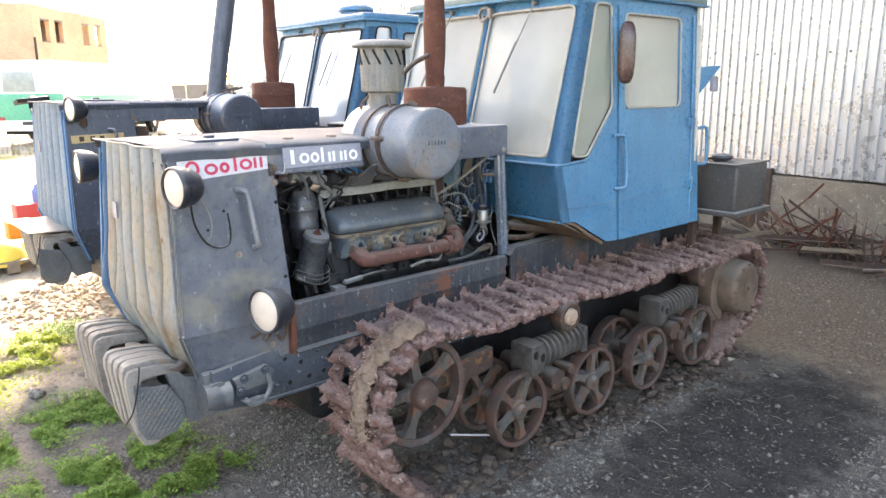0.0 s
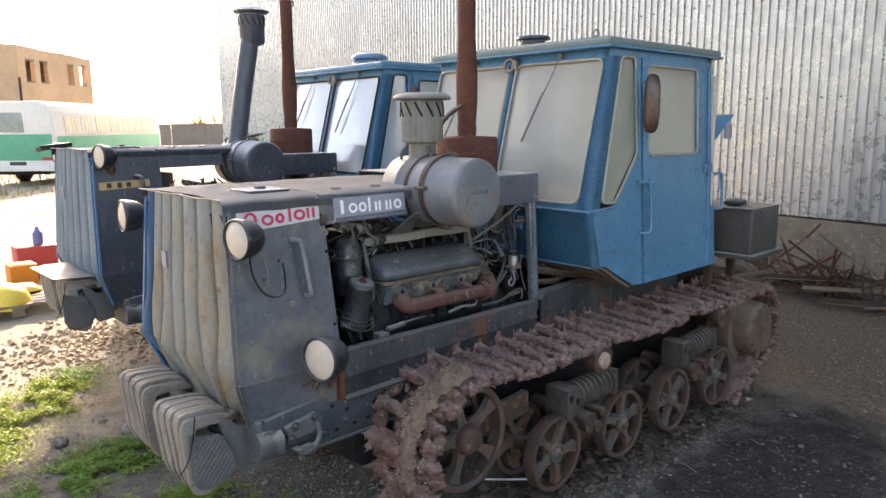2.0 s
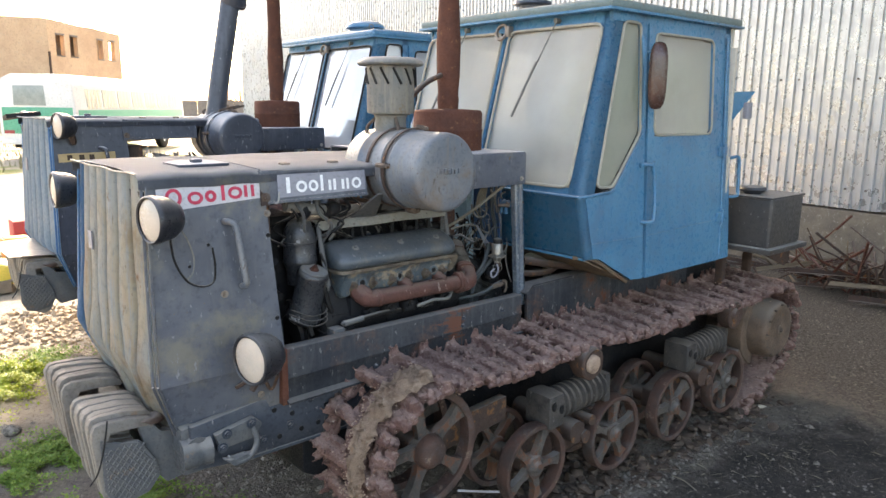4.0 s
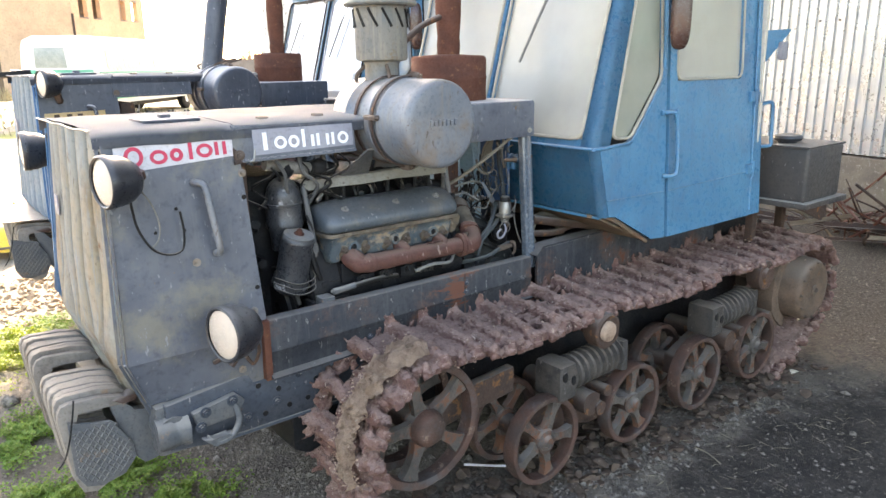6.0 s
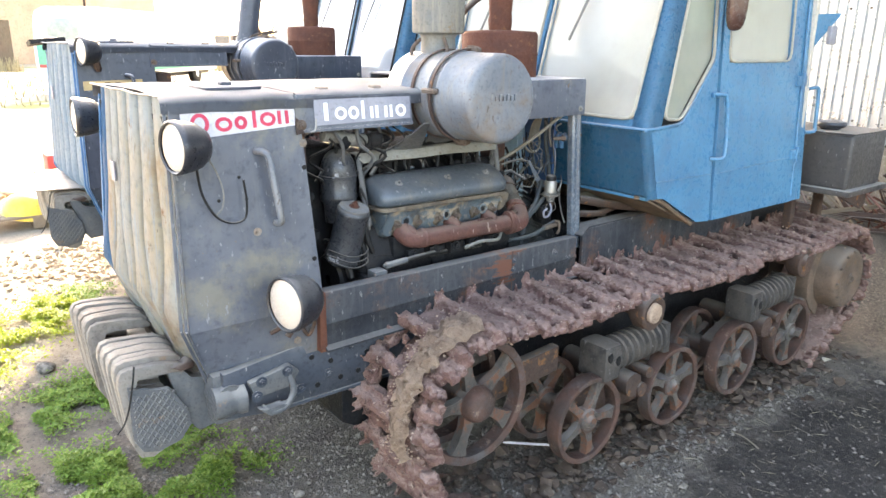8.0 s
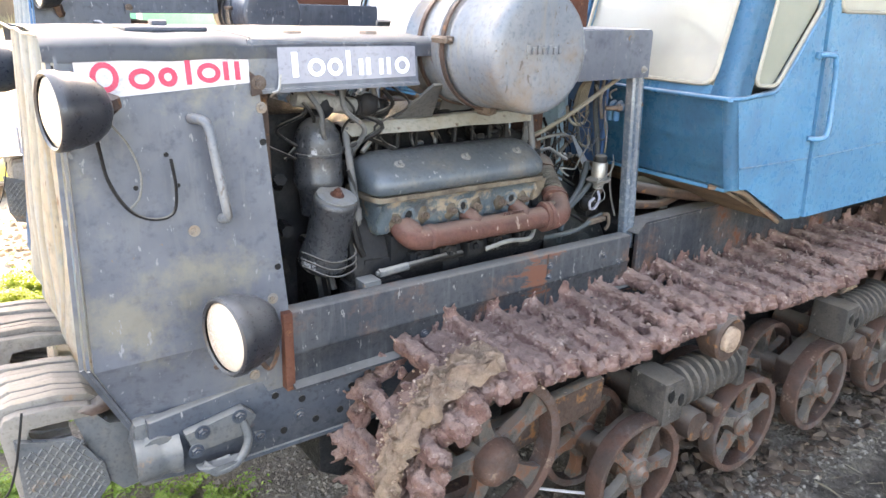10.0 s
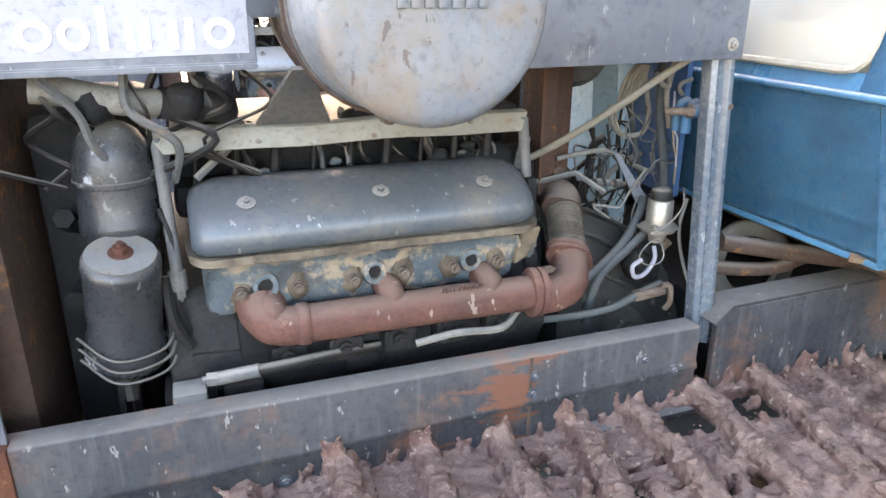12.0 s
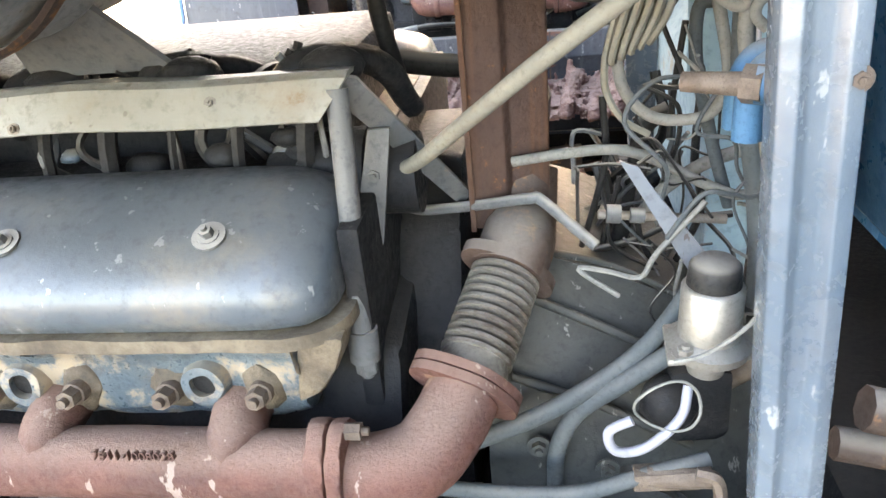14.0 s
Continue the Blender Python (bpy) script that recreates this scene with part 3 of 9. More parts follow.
def shoe_mesh(seed):
    """A cast track shoe: a stout cross bar with a torn crown at one end, a lower bar, deep hollows between their webs, and drooping hinge fingers with a pin end at the other. x runs along the track, z outwards."""
    bm = geo()
    rnd = random.Random(seed)
    u = rnd.uniform
    tube(bm, [(-0.040 + u(-0.006, 0.006), -0.200 + 0.060 * k, 0.016 + u(-0.003, 0.004)) for k in range(7)], 0.0300, 12)
    start = u(-0.02, 0.06)
    tube(bm, [(0.040 + u(-0.008, 0.008), start + (0.180 - start) * k / 4, u(-0.012, 0.000)) for k in range(5)], 0.022, 10)
    for yy, w in ((-0.175, 0.024), (-0.045, 0.014), (0.070, 0.013), (0.160, 0.024)):
        yy += u(-0.014, 0.014)
        box(bm, -0.090, 0.090, yy - w, yy + w, -0.034, u(0.000, 0.014))
    for lo, hi in ((-0.175, -0.055), (-0.045, 0.065), (0.070, 0.160)):
        if rnd.random() < 0.84:
            box(bm, -0.090, 0.090, lo, hi, -0.034, u(-0.008, 0.014))
    # hinge fingers and the pin end
    for xx, r, z in ((-0.043, 0.034, 0.000), (0.040, 0.029, -0.010)):
        tube(bm, [(xx, 0.150, z + 0.012), (xx + u(-0.004, 0.004), 0.190, z + 0.006), (xx, 0.214, z - 0.010), (xx, 0.222, z - 0.026)], r * 0.80, 12)
        icos(bm, (xx, 0.207, z), r, 2, (0.82, 0.85, 1.12))
    cyl(bm, (0.000, 0.19, -0.022), (0.000, 0.238, -0.022), 0.0150, seg=12)
    for xx in (-0.042, 0.044):
        icos(bm, (xx, -0.205, -0.004), 0.030, 2, (0.95, 0.8, 1.0))
    # torn crown
    for k in range(6):
        if rnd.random() < 0.15:
            continue
        a = -0.3 + k * 0.75
        spike(bm, (-0.036 + 0.030 * math.cos(a), -0.196 + 0.020 * math.sin(a), 0.022), u(0.008, 0.014), u(0.006, 0.010), u(0.030, 0.062), (u(-0.012, 0.012), u(-0.014, 0.006)), rnd)
    for k in range(3):
        spike(bm, (0.044 + u(-0.016, 0.016), -0.190 + u(-0.012, 0.012), 0.008), u(0.008, 0.013), u(0.006, 0.010), u(0.020, 0.045), (u(-0.01, 0.01), u(-0.012, 0.006)), rnd)
    for k in range(5):
        spike(bm, (u(-0.07, 0.07), u(-0.15, 0.17), 0.004), u(0.008, 0.016), u(0.008, 0.016), u(0.012, 0.040), (u(-0.012, 0.012), u(-0.012, 0.012)), rnd)
    # soil packed into some of the hollows
    for yy in (-0.11, 0.012, 0.115):
        if rnd.random() < 0.4:
            icos(bm, (u(-0.004, 0.012), yy, -0.012), 0.046, 2, (0.8, u(0.7, 1.1), 0.42), rnd.random() * 0.4)
    for v in bm.verts:
        v.co.x += v.co.y * 0.10
    bm = fused(bm, 0.0062)
    shake(bm, 0.0070, 17 + seed)
    shake(bm, 0.0060, 60)
    shake(bm, 0.0045, 140)
    bmesh.ops.translate(bm, vec=(0, 0, 0.010), verts=bm.verts)
    return finish(bm, M["track"], "track_shoe", 46)


SHOES = [shoe_mesh(s) for s in range(6)]


def track_path(sag):
    """The closed run of the track in x and z, with outward normals, at an even pitch."""
    idler, r1, drive, r2 = (-0.570, 0.562), 0.286, (2.42, 0.52), 0.300
    pts = []
    for k in range(15):
        a = math.radians(90 + 98 * k / 14)
        pts.append((idler[0] + r1 * math.cos(a), idler[1] + r1 * math.sin(a)))
    pts += [(-0.842, 0.42), (-0.806, 0.29), (-0.735, 0.155), (-0.62, 0.055), (-0.46, -0.020), (-0.25, -0.058), (0.6, -0.062), (1.2, -0.060), (1.9, -0.050), (2.1, 0.03)]
    for k in range(25):
        a = math.radians(-80 + 170 * k / 24)
        pts.append((drive[0] + r2 * math.cos(a), drive[1] + r2 * math.sin(a)))
    for k in range(1, 30):
        t = k / 30
        x = drive[0] + (idler[0] - drive[0]) * t
        z = drive[1] + r2 + (idler[1] + r1 - drive[1] - r2) * t
        pts.append((x, z + sag * math.sin(t * math.pi * 3) ** 2 * (-1)))
    ps = [Vector((x, 0, z)) for x, z in pts]
    seg = [(ps[(i + 1) % len(ps)] - ps[i]).length for i in range(len(ps))]
    total = sum(seg)
    count = round(total / 0.164)
    out = []
    for k in range(count):
        s, i = total * k / count, 0
        while s > seg[i]:
            s -= seg[i]
            i += 1
        d = (ps[(i + 1) % len(ps)] - ps[i]).normalized()
        out.append((ps[i] + d * s, d))
    return out


def build_track(root, y, side, name="crawler_track"):
    base = geo()
    run = track_path(0.022)
    # the pins' line gives the chain a body of its own
    tube(base, [(p.x, y, p.z) for p, d in run], 0.018, 6, closed=True, sharp=True)
    chain = part(name, base, M["track"], root)
    for k, (p, d) in enumerate(run):
        ob = new("track_shoe", SHOES[(k * 5 + side) % 6])
        out = Vector((d.z, 0, -d.x))
        rot = Matrix((d, d.cross(out) * -1, out)).transposed()
        if rot.determinant() < 0:
            rot = Matrix((d, d.cross(out), out)).transposed()
        ob.parent = chain
        ob.matrix_parent_inverse = Matrix.Identity(4)
        jig = Euler((random.uniform(-0.06, 0.06), random.uniform(-0.10, 0.10), random.uniform(-0.07, 0.07))).to_matrix()
        ob.matrix_basis = Matrix.Translation((p.x, y + random.uniform(-0.008, 0.008), p.z)) @ (rot @ jig).to_4x4()
    return chain


WHEEL_D, WHEEL_R = spoked_wheel(0.208, 0.072, 5, 0.052, 0.027)
IDLER_D, IDLER_R = spoked_wheel(0.262, 0.075, 5, 0.070, 0.034)


def place_wheel(root, name, d, r, x, y, z, turn, flip=False):
    ob = new(name, d)
    ob.parent = root
    ob.matrix_parent_inverse = WORLD_OF[root].inverted()
    m = Matrix.Translation((x, y, z)) @ Matrix.Rotation(turn, 4, "Y")
    if flip:
        m = m @ Matrix.Rotation(math.pi, 4, "Z")
    ob.matrix_basis = m
    rim = new("rim", r)
    rim.parent = ob
    return ob


def ribbed(bm, p, q, r, ribs, seg=20):
    p, q = Vector(p), Vector(q)
    n = (q - p).length
    prof = [(0, 0)]
    for k in range(ribs):
        h = n * k / ribs
        prof += [(r * 0.74, h), (r, h + n / ribs * 0.22), (r, h + n / ribs * 0.58), (r * 0.74, h + n / ribs * 0.80)]
    prof += [(0, n)]
    return lathe(bm, prof, p, q - p, seg)


def undercarriage(root, mirror):
    yy = (lambda v: far(v)) if mirror else (lambda v: v)
    build_track(root, yy(0.262), 1 if mirror else 0)
    for k, (x, z) in enumerate(((0.062, 0.290), (0.690, 0.272), (1.268, 0.262), (1.868, 0.268))):
        for y in (0.120, 0.385):
            place_wheel(root, "road_wheel", WHEEL_D, WHEEL_R, x, yy(y), z, k * 0.9 + y, mirror)
    for y in (0.165, 0.35):
        place_wheel(root, "idler_wheel", IDLER_D, IDLER_R, -0.570, yy(y), 0.562, 0.5 + y, mirror)
    b = geo()
    cyl(b, (-0.570, yy(0.10), 0.562), (-0.570, yy(0.5), 0.562), 0.062)
    prism(b, [(-0.50, 0.58), (-0.50, 0.45), (0.0, 0.50), (0.0, 0.62)], "y", min(yy(0.24), yy(0.29)), max(yy(0.24), yy(0.29)), 0.01)
    part("idler_fork", b, M["rust_brown"], root)
    b = geo()
    lathe(b, [(0, 0), (0.05, 0.002), (0.064, 0.012), (0.072, 0.03), (0.076, 0.05), (0, 0.05)], (-0.570, yy(0.088), 0.562), (0, -1 if mirror else 1, 0), 22)
    shake(b, 0.004, 24)
    part("idler_cap", b, M["wheel_rim"], root)
    for x0 in (0.062, 1.268):
        x1 = x0 + 0.61
        zc = 0.275
        b = geo()
        prism(b, [(x0 - 0.06, zc - 0.05), (x0 + 0.05, zc - 0.07), (x1 - 0.05, zc - 0.07), (x1 + 0.06, zc - 0.05), (x1 + 0.05, zc + 0.06), (x0 + 0.38, zc + 0.16), (x0 + 0.22, zc + 0.16), (x0 - 0.05, zc + 0.06)],
              "y", min(yy(0.21), yy(0.29)), max(yy(0.21), yy(0.29)), 0.014)
        for x in (x0, x1):
            cyl(b, (x, yy(0.09), zc), (x, yy(0.42), zc), 0.048)
        cyl(b, (x0 + 0.30, yy(0.09), zc + 0.10), (x0 + 0.30, yy(0.5), zc + 0.10), 0.060)
        cyl(b, (x0 + 0.36, yy(0.08), zc + 0.06), (x0 + 0.36, yy(0.2), zc + 0.06), 0.035)
        cyl(b, (x0 + 0.42, yy(0.09), zc + 0.13), (x0 + 0.42, yy(0.2), zc + 0.13), 0.028)
        shake(b, 0.006, 13)
        part("bogie", b, M["rust_brown"], root)
        b = geo()
        p, q = (x0 + 0.15, yy(0.15), zc + 0.272), (x0 + 0.53, yy(0.15), zc + 0.290)
        ribbed(b, p, q, 0.082, 9)
        spring = part("suspension_spring", b, M["spring"], root, "ribbed grey spring housing", 28)
        b = geo()
        box(b, x0 + 0.055, x0 + 0.170, min(yy(0.068), yy(0.232)), max(yy(0.068), yy(0.232)), zc + 0.185, zc + 0.358, 0.024)
        box(b, x0 + 0.50, x0 + 0.545, min(yy(0.08), yy(0.22)), max(yy(0.08), yy(0.22)), zc + 0.21, zc + 0.365, 0.012)
        shake(b, 0.004, 24)
        part("spring_seat", b, M["spring"], spring)
        b = geo()
        for dx, dz in ((0.085, 0.30), (0.140, 0.285)):
            cyl(b, (x0 + dx, yy(0.064), zc + dz), (x0 + dx, yy(0.09), zc + dz), 0.014, seg=12)
        for v in b.verts:
            v.co.z += (v.co.z - zc - 0.292) * 0.8
        part("spring_hole", b, M["rubber"], spring)
    for x, z in ((0.395, 0.790), (1.80, 0.775)):
        b = geo()
        lathe(b, [(0, -0.05), (0.035, -0.05), (0.045, -0.035), (0.072, -0.045), (0.084, -0.038), (0.084, 0.03), (0.074, 0.045), (0.04, 0.05), (0.04, 0.30), (0, 0.30)], (x - 0.015, yy(0.070), z - 0.036), (0, -1 if mirror else 1, 0), 26)
        shake(b, 0.004, 30)
        roller = part("support_roller", b, M["rust_brown"], root)
        if not mirror and x < 1:
            b = geo()
            lathe(b, [(0, -0.056), (0.03, -0.057), (0.046, -0.050), (0.048, -0.03), (0, -0.03)], (x - 0.015, yy(0.070), z - 0.036), (0, 1, 0), 18)
            shake(b, 0.006, 60)
            part("soil_plug", b, M["mud"], roller, "pale soil packed into the roller")
    # final drive and sprocket
    d = -1 if mirror else 1
    b = geo()
    lathe(b, [(0, 0), (0.034, 0), (0.036, 0.006), (0.130, 0.008), (0.140, 0.003), (0.168, 0.004), (0.186, 0.016), (0.194, 0.035), (0.198, 0.055), (0.206, 0.20), (0.212, 0.215), (0.262, 0.225), (0.268, 0.26), (0.20, 0.275), (0.16, 0.45), (0, 0.45)], (2.41, yy(0.02), 0.520), (0, d, 0), 40)
    drive = part("final_drive", b, M["hub_drum"], root, "dusty grey-brown final drive housing")
    b = geo()
    for k in range(12):
        a = 2 * math.pi * k / 12
        hexbolt(b, (2.41 + 0.178 * math.cos(a), yy(0.030), 0.520 + 0.178 * math.sin(a)), (0, -d, 0), 0.008, 0.009, False)
    hexbolt(b, (2.41, yy(0.022), 0.520), (0, -d, 0), 0.016, 0.01)
    part("drive_bolt", b, M["bolt_rust"], drive)
    b = geo()
    pts = []
    for k in range(26):
        a = 2 * math.pi * k / 26
        rr = 0.285 if k % 2 else 0.235
        pts.append((2.42 + rr * math.cos(a), 0.52 + rr * math.sin(a)))
    prism(b, pts, "y", min(yy(0.30), yy(0.34)), max(yy(0.30), yy(0.34)), 0.006)
    part("drive_sprocket", b, M["track"], root)
    b = geo()
    # horseshoe casing plate round the inner side of the drum
    arc = [(2.40 + 0.275 * math.cos(radians(a)), 0.52 + 0.275 * math.sin(radians(a))) for a in range(70, 251, 15)]
    arc += [(2.40 + 0.212 * math.cos(radians(a)), 0.52 + 0.212 * math.sin(radians(a))) for a in range(250, 69, -15)]
    prism(b, arc, "y", min(yy(0.15), yy(0.25)), max(yy(0.15), yy(0.25)), 0.010)
    prism(b, [(2.02, 0.36), (2.14, 0.30), (2.34, 0.26), (2.34, 0.34), (2.20, 0.42)], "y", min(yy(0.16), yy(0.26)), max(yy(0.16), yy(0.26)), 0.012)
    tube(b, [(2.27, yy(0.13), 0.76), (2.38, yy(0.10), 0.80), (2.50, yy(0.13), 0.77)], 0.020)
    shake(b, 0.006, 14)
    part("drive_guard", b, M["hub_drum"], root)


def caked_soil(root):
    """Dry soil stuck to the front of the near track and over its upper run."""
    rnd = random.Random(11)
    b = geo()
    rows = []
    for i in range(40):
        a = math.radians(94 + 106 * i / 39)
        row = []
        wob = 0.020 * noise.noise(Vector((i * 0.31, 4, 0)))
        for j in range(15):
            u = j / 14
            y = 0.070 + 0.0016 * i + wob + u * (0.150 - 0.0022 * i + 0.045 * noise.noise(Vector((i * 0.25, 9, 0))))
            edge = 1 - abs(u - 0.5) * 2
            rr = 0.344 + 0.030 * min(1.0, edge * 2.5) + 0.030 * noise.noise(Vector((i * 0.45, j * 0.6, 2))) + 0.010 * noise.noise(Vector((i * 1.3, j * 1.7, 5)))
            row.append(b.verts.new((-0.570 + rr * math.cos(a), y, 0.562 + rr * math.sin(a))))
        rows.append(row)
    for ra, rb in zip(rows, rows[1:]):
        for c in range(14):
            b.faces.new((ra[c], ra[c + 1], rb[c + 1], rb[c]))
    bmesh.ops.solidify(b, geom=b.faces[:], thickness=0.02)
    shake(b, 0.012, 34)
    shake(b, 0.010, 80)
    for k in range(700):
        a = math.radians(rnd.uniform(96, 198))
        rr = 0.374 + rnd.uniform(-0.03, 0.012)
        icos(b, (-0.570 + rr * math.cos(a), rnd.gauss(0.160, 0.036), 0.562 + rr * math.sin(a)), rnd.uniform(0.002, 0.005), 1, (1, 1.2, 0.8), rnd.random() * 6)
    part("soil_cake", b, M["mud"], root, "pale dry soil caked on the track", 60, "stuff")
    b = geo()
    for k in range(1600):
        x = -0.5 + 2.7 * rnd.random() ** 1.8
        r = 0.0015 + 0.007 * rnd.random() ** 3
        icos(b, (x, rnd.gauss(0.25, 0.09), 0.820 + rnd.uniform(-0.012, 0.022)), r, 1, (1.3, 1.1, 0.7), rnd.random() * 6)
    shake(b, 0.006, 60)
    part("soil_layer", b, M["mud"], root, "crumbs of dry soil on the track", 60, "stuff")


def grille(root, style):
    """Upright slats in the nose, folded back at the foot, bent and dented low down."""
    n = 7
    y0, y1 = 0.535, 1.425
    back = geo()
    prism(back, [(-1.53, 1.68), (-1.50, 1.02), (-1.42, 0.76), (-1.38, 0.76), (-1.40, 1.68)], "y", 0.56, 1.40)
    nose = part("grille_shell", back, M["engine"], root)
    for k in range(n):
        b = geo()
        rows = []
        for r in range(19):
            t = r / 18
            z = 1.738 - t * (1.738 - 0.750)
            fold = max(0.0, (1.02 - z) / 0.27)
            grow = lean(max(z, 1.0)) + fold * 0.10
            a0, a1 = grow + 0.012, far(grow) - 0.012 - fold * 0.10
            row = []
            for c in range(7):
                cu = (0.0, 0.035, 0.10, 0.5, 0.90, 0.965, 1.0)[c]
                u = (k + 0.07 + cu * 0.86) / n
                y = a0 + (a1 - a0) * u
                x = -1.562 - 0.030 * math.sin(u * math.pi) + fold * 0.105 + 0.042 * max(0.0, (z - 1.04) / 0.7)
                x += (0.026, 0.006, 0.0, -0.002, 0.0, 0.006, 0.026)[c]
                if style["dents"]:
                    w = max(0.0, 1.48 - z) * 0.95
                    x += w * 0.060 * noise.noise(Vector((y * 7.0, z * 3.2, 1.7)))
                    y += w * 0.062 * noise.noise(Vector((y * 5.0, z * 3.4, 9.1)))
                row.append(b.verts.new((x, y, z)))
            rows.append(row)
        for ra, rb in zip(rows, rows[1:]):
            for c in range(6):
                b.faces.new((ra[c], ra[c + 1], rb[c + 1], rb[c]))
        bmesh.ops.solidify(b, geom=b.faces[:], thickness=0.006)
        part("grille_slat", b, M["trim_blue"] if k == n - 1 and style["kind"] == 1 else M[style["grille"]], nose)
    for mirror in (False, True):
        b = geo()
        for za, zb in ((1.70, 1.0), (1.0, 0.75)):
            ya, yb = lean(max(za, 1.0)) + (0.10 if za < 1 else 0), lean(max(zb, 1.0)) + (0.10 if zb < 1 else 0)
            xa, xb = (-1.524, -1.560) if za > 1.1 else (-1.560, -1.460)
            f = far if mirror else (lambda v: v)
            w = -0.018 if mirror else 0.005
            wide = 0.03 if mirror else 0.007
            slab(b, [(xa, f(ya) - w * 0.2, za), (xa + wide, f(ya) - w * 0.2, za), (xb + wide, f(yb) - w * 0.2, zb), (xb, f(yb) - w * 0.2, zb)], 0.012 * (1 if mirror else -1))
            slab(b, [(xa - 0.004, f(ya), za), (xa - 0.004, f(ya) + w, za), (xb - 0.004, f(yb) + w, zb), (xb - 0.004, f(yb), zb)], 0.010)
        part("grille_edge", b, M["trim_blue"] if mirror or style["kind"] == 2 else M["hood_grey"], nose)
    b = geo()
    box(b, -1.578, -1.572, 1.075, 1.125, 1.400, 1.475, 0.002)
    part("nose_plate", b, M["sticker_grey"], nose, "small pale square plate")
    # bottom lip of the nose, over the weights
    b = geo()
    tube(b, [(-1.46, 0.57, 0.752), (-1.50, 0.80, 0.76), (-1.51, 1.1, 0.77), (-1.46, 1.36, 0.76)], 0.013, 6)
    part("grille_lip", b, M["weight"], nose)


def headlamp(root, p, axis, style_label="round black headlamp with a dusty ribbed lens", bracket=None, size=0.86):
    p, axis = Vector(p), Vector(axis).normalized()
    b = geo()
    lathe(b, [(r * size, h * size) for r, h in ((0.086, 0.0), (0.094, 0.004), (0.096, 0.018), (0.092, 0.026), (0.090, 0.05), (0.080, 0.085), (0.058, 0.115), (0.03, 0.130), (0, 0.134))], p, -axis, 32)
    body = part("headlamp", b, M["black"], root, style_label)
    b = geo()
    lathe(b, [(r * size, h) for r, h in ((0, -0.012), (0.03, -0.011), (0.06, -0.007), (0.084, 0.002), (0.084, 0.006), (0, 0.006))], p, -axis, 32)
    part("lens", b, M["lens"], body, "cream ribbed glass lens")
    b = geo()
    lathe(b, [(r * size, h) for r, h in ((0.083, -0.004), (0.089, -0.008), (0.095, -0.004), (0.096, 0.006), (0.090, 0.008))], p, -axis, 32)
    part("bezel", b, M["black"], body)
    if bracket:
        b = geo()
        for path, r in bracket:
            tube(b, path, r, 6)
        part("bracket", b, M["rust_brown"], body)
    return body


def plain_ring(bm, x0, x1, z0, z1, wide, out):
    """A plain oval ring lying on the hood's flank."""
    n = 18
    cx, cz, rx, rz = (x0 + x1) / 2, (z0 + z1) / 2, (x1 - x0) / 2, (z1 - z0) / 2
    for k in range(n):
        a, c = 2 * math.pi * k / n, 2 * math.pi * (k + 1) / n
        flank(bm, [(cx + (rx - w) * math.cos(t), cz + (rz - w) * math.sin(t)) for t, w in ((a, 0), (c, 0), (c, wide), (a, wide))], 0.003, out)


def plain_bar(bm, x0, x1, z0, z1, out):
    flank(bm, [(x0, z0), (x1, z0), (x1, z1), (x0, z1)], 0.003, out)


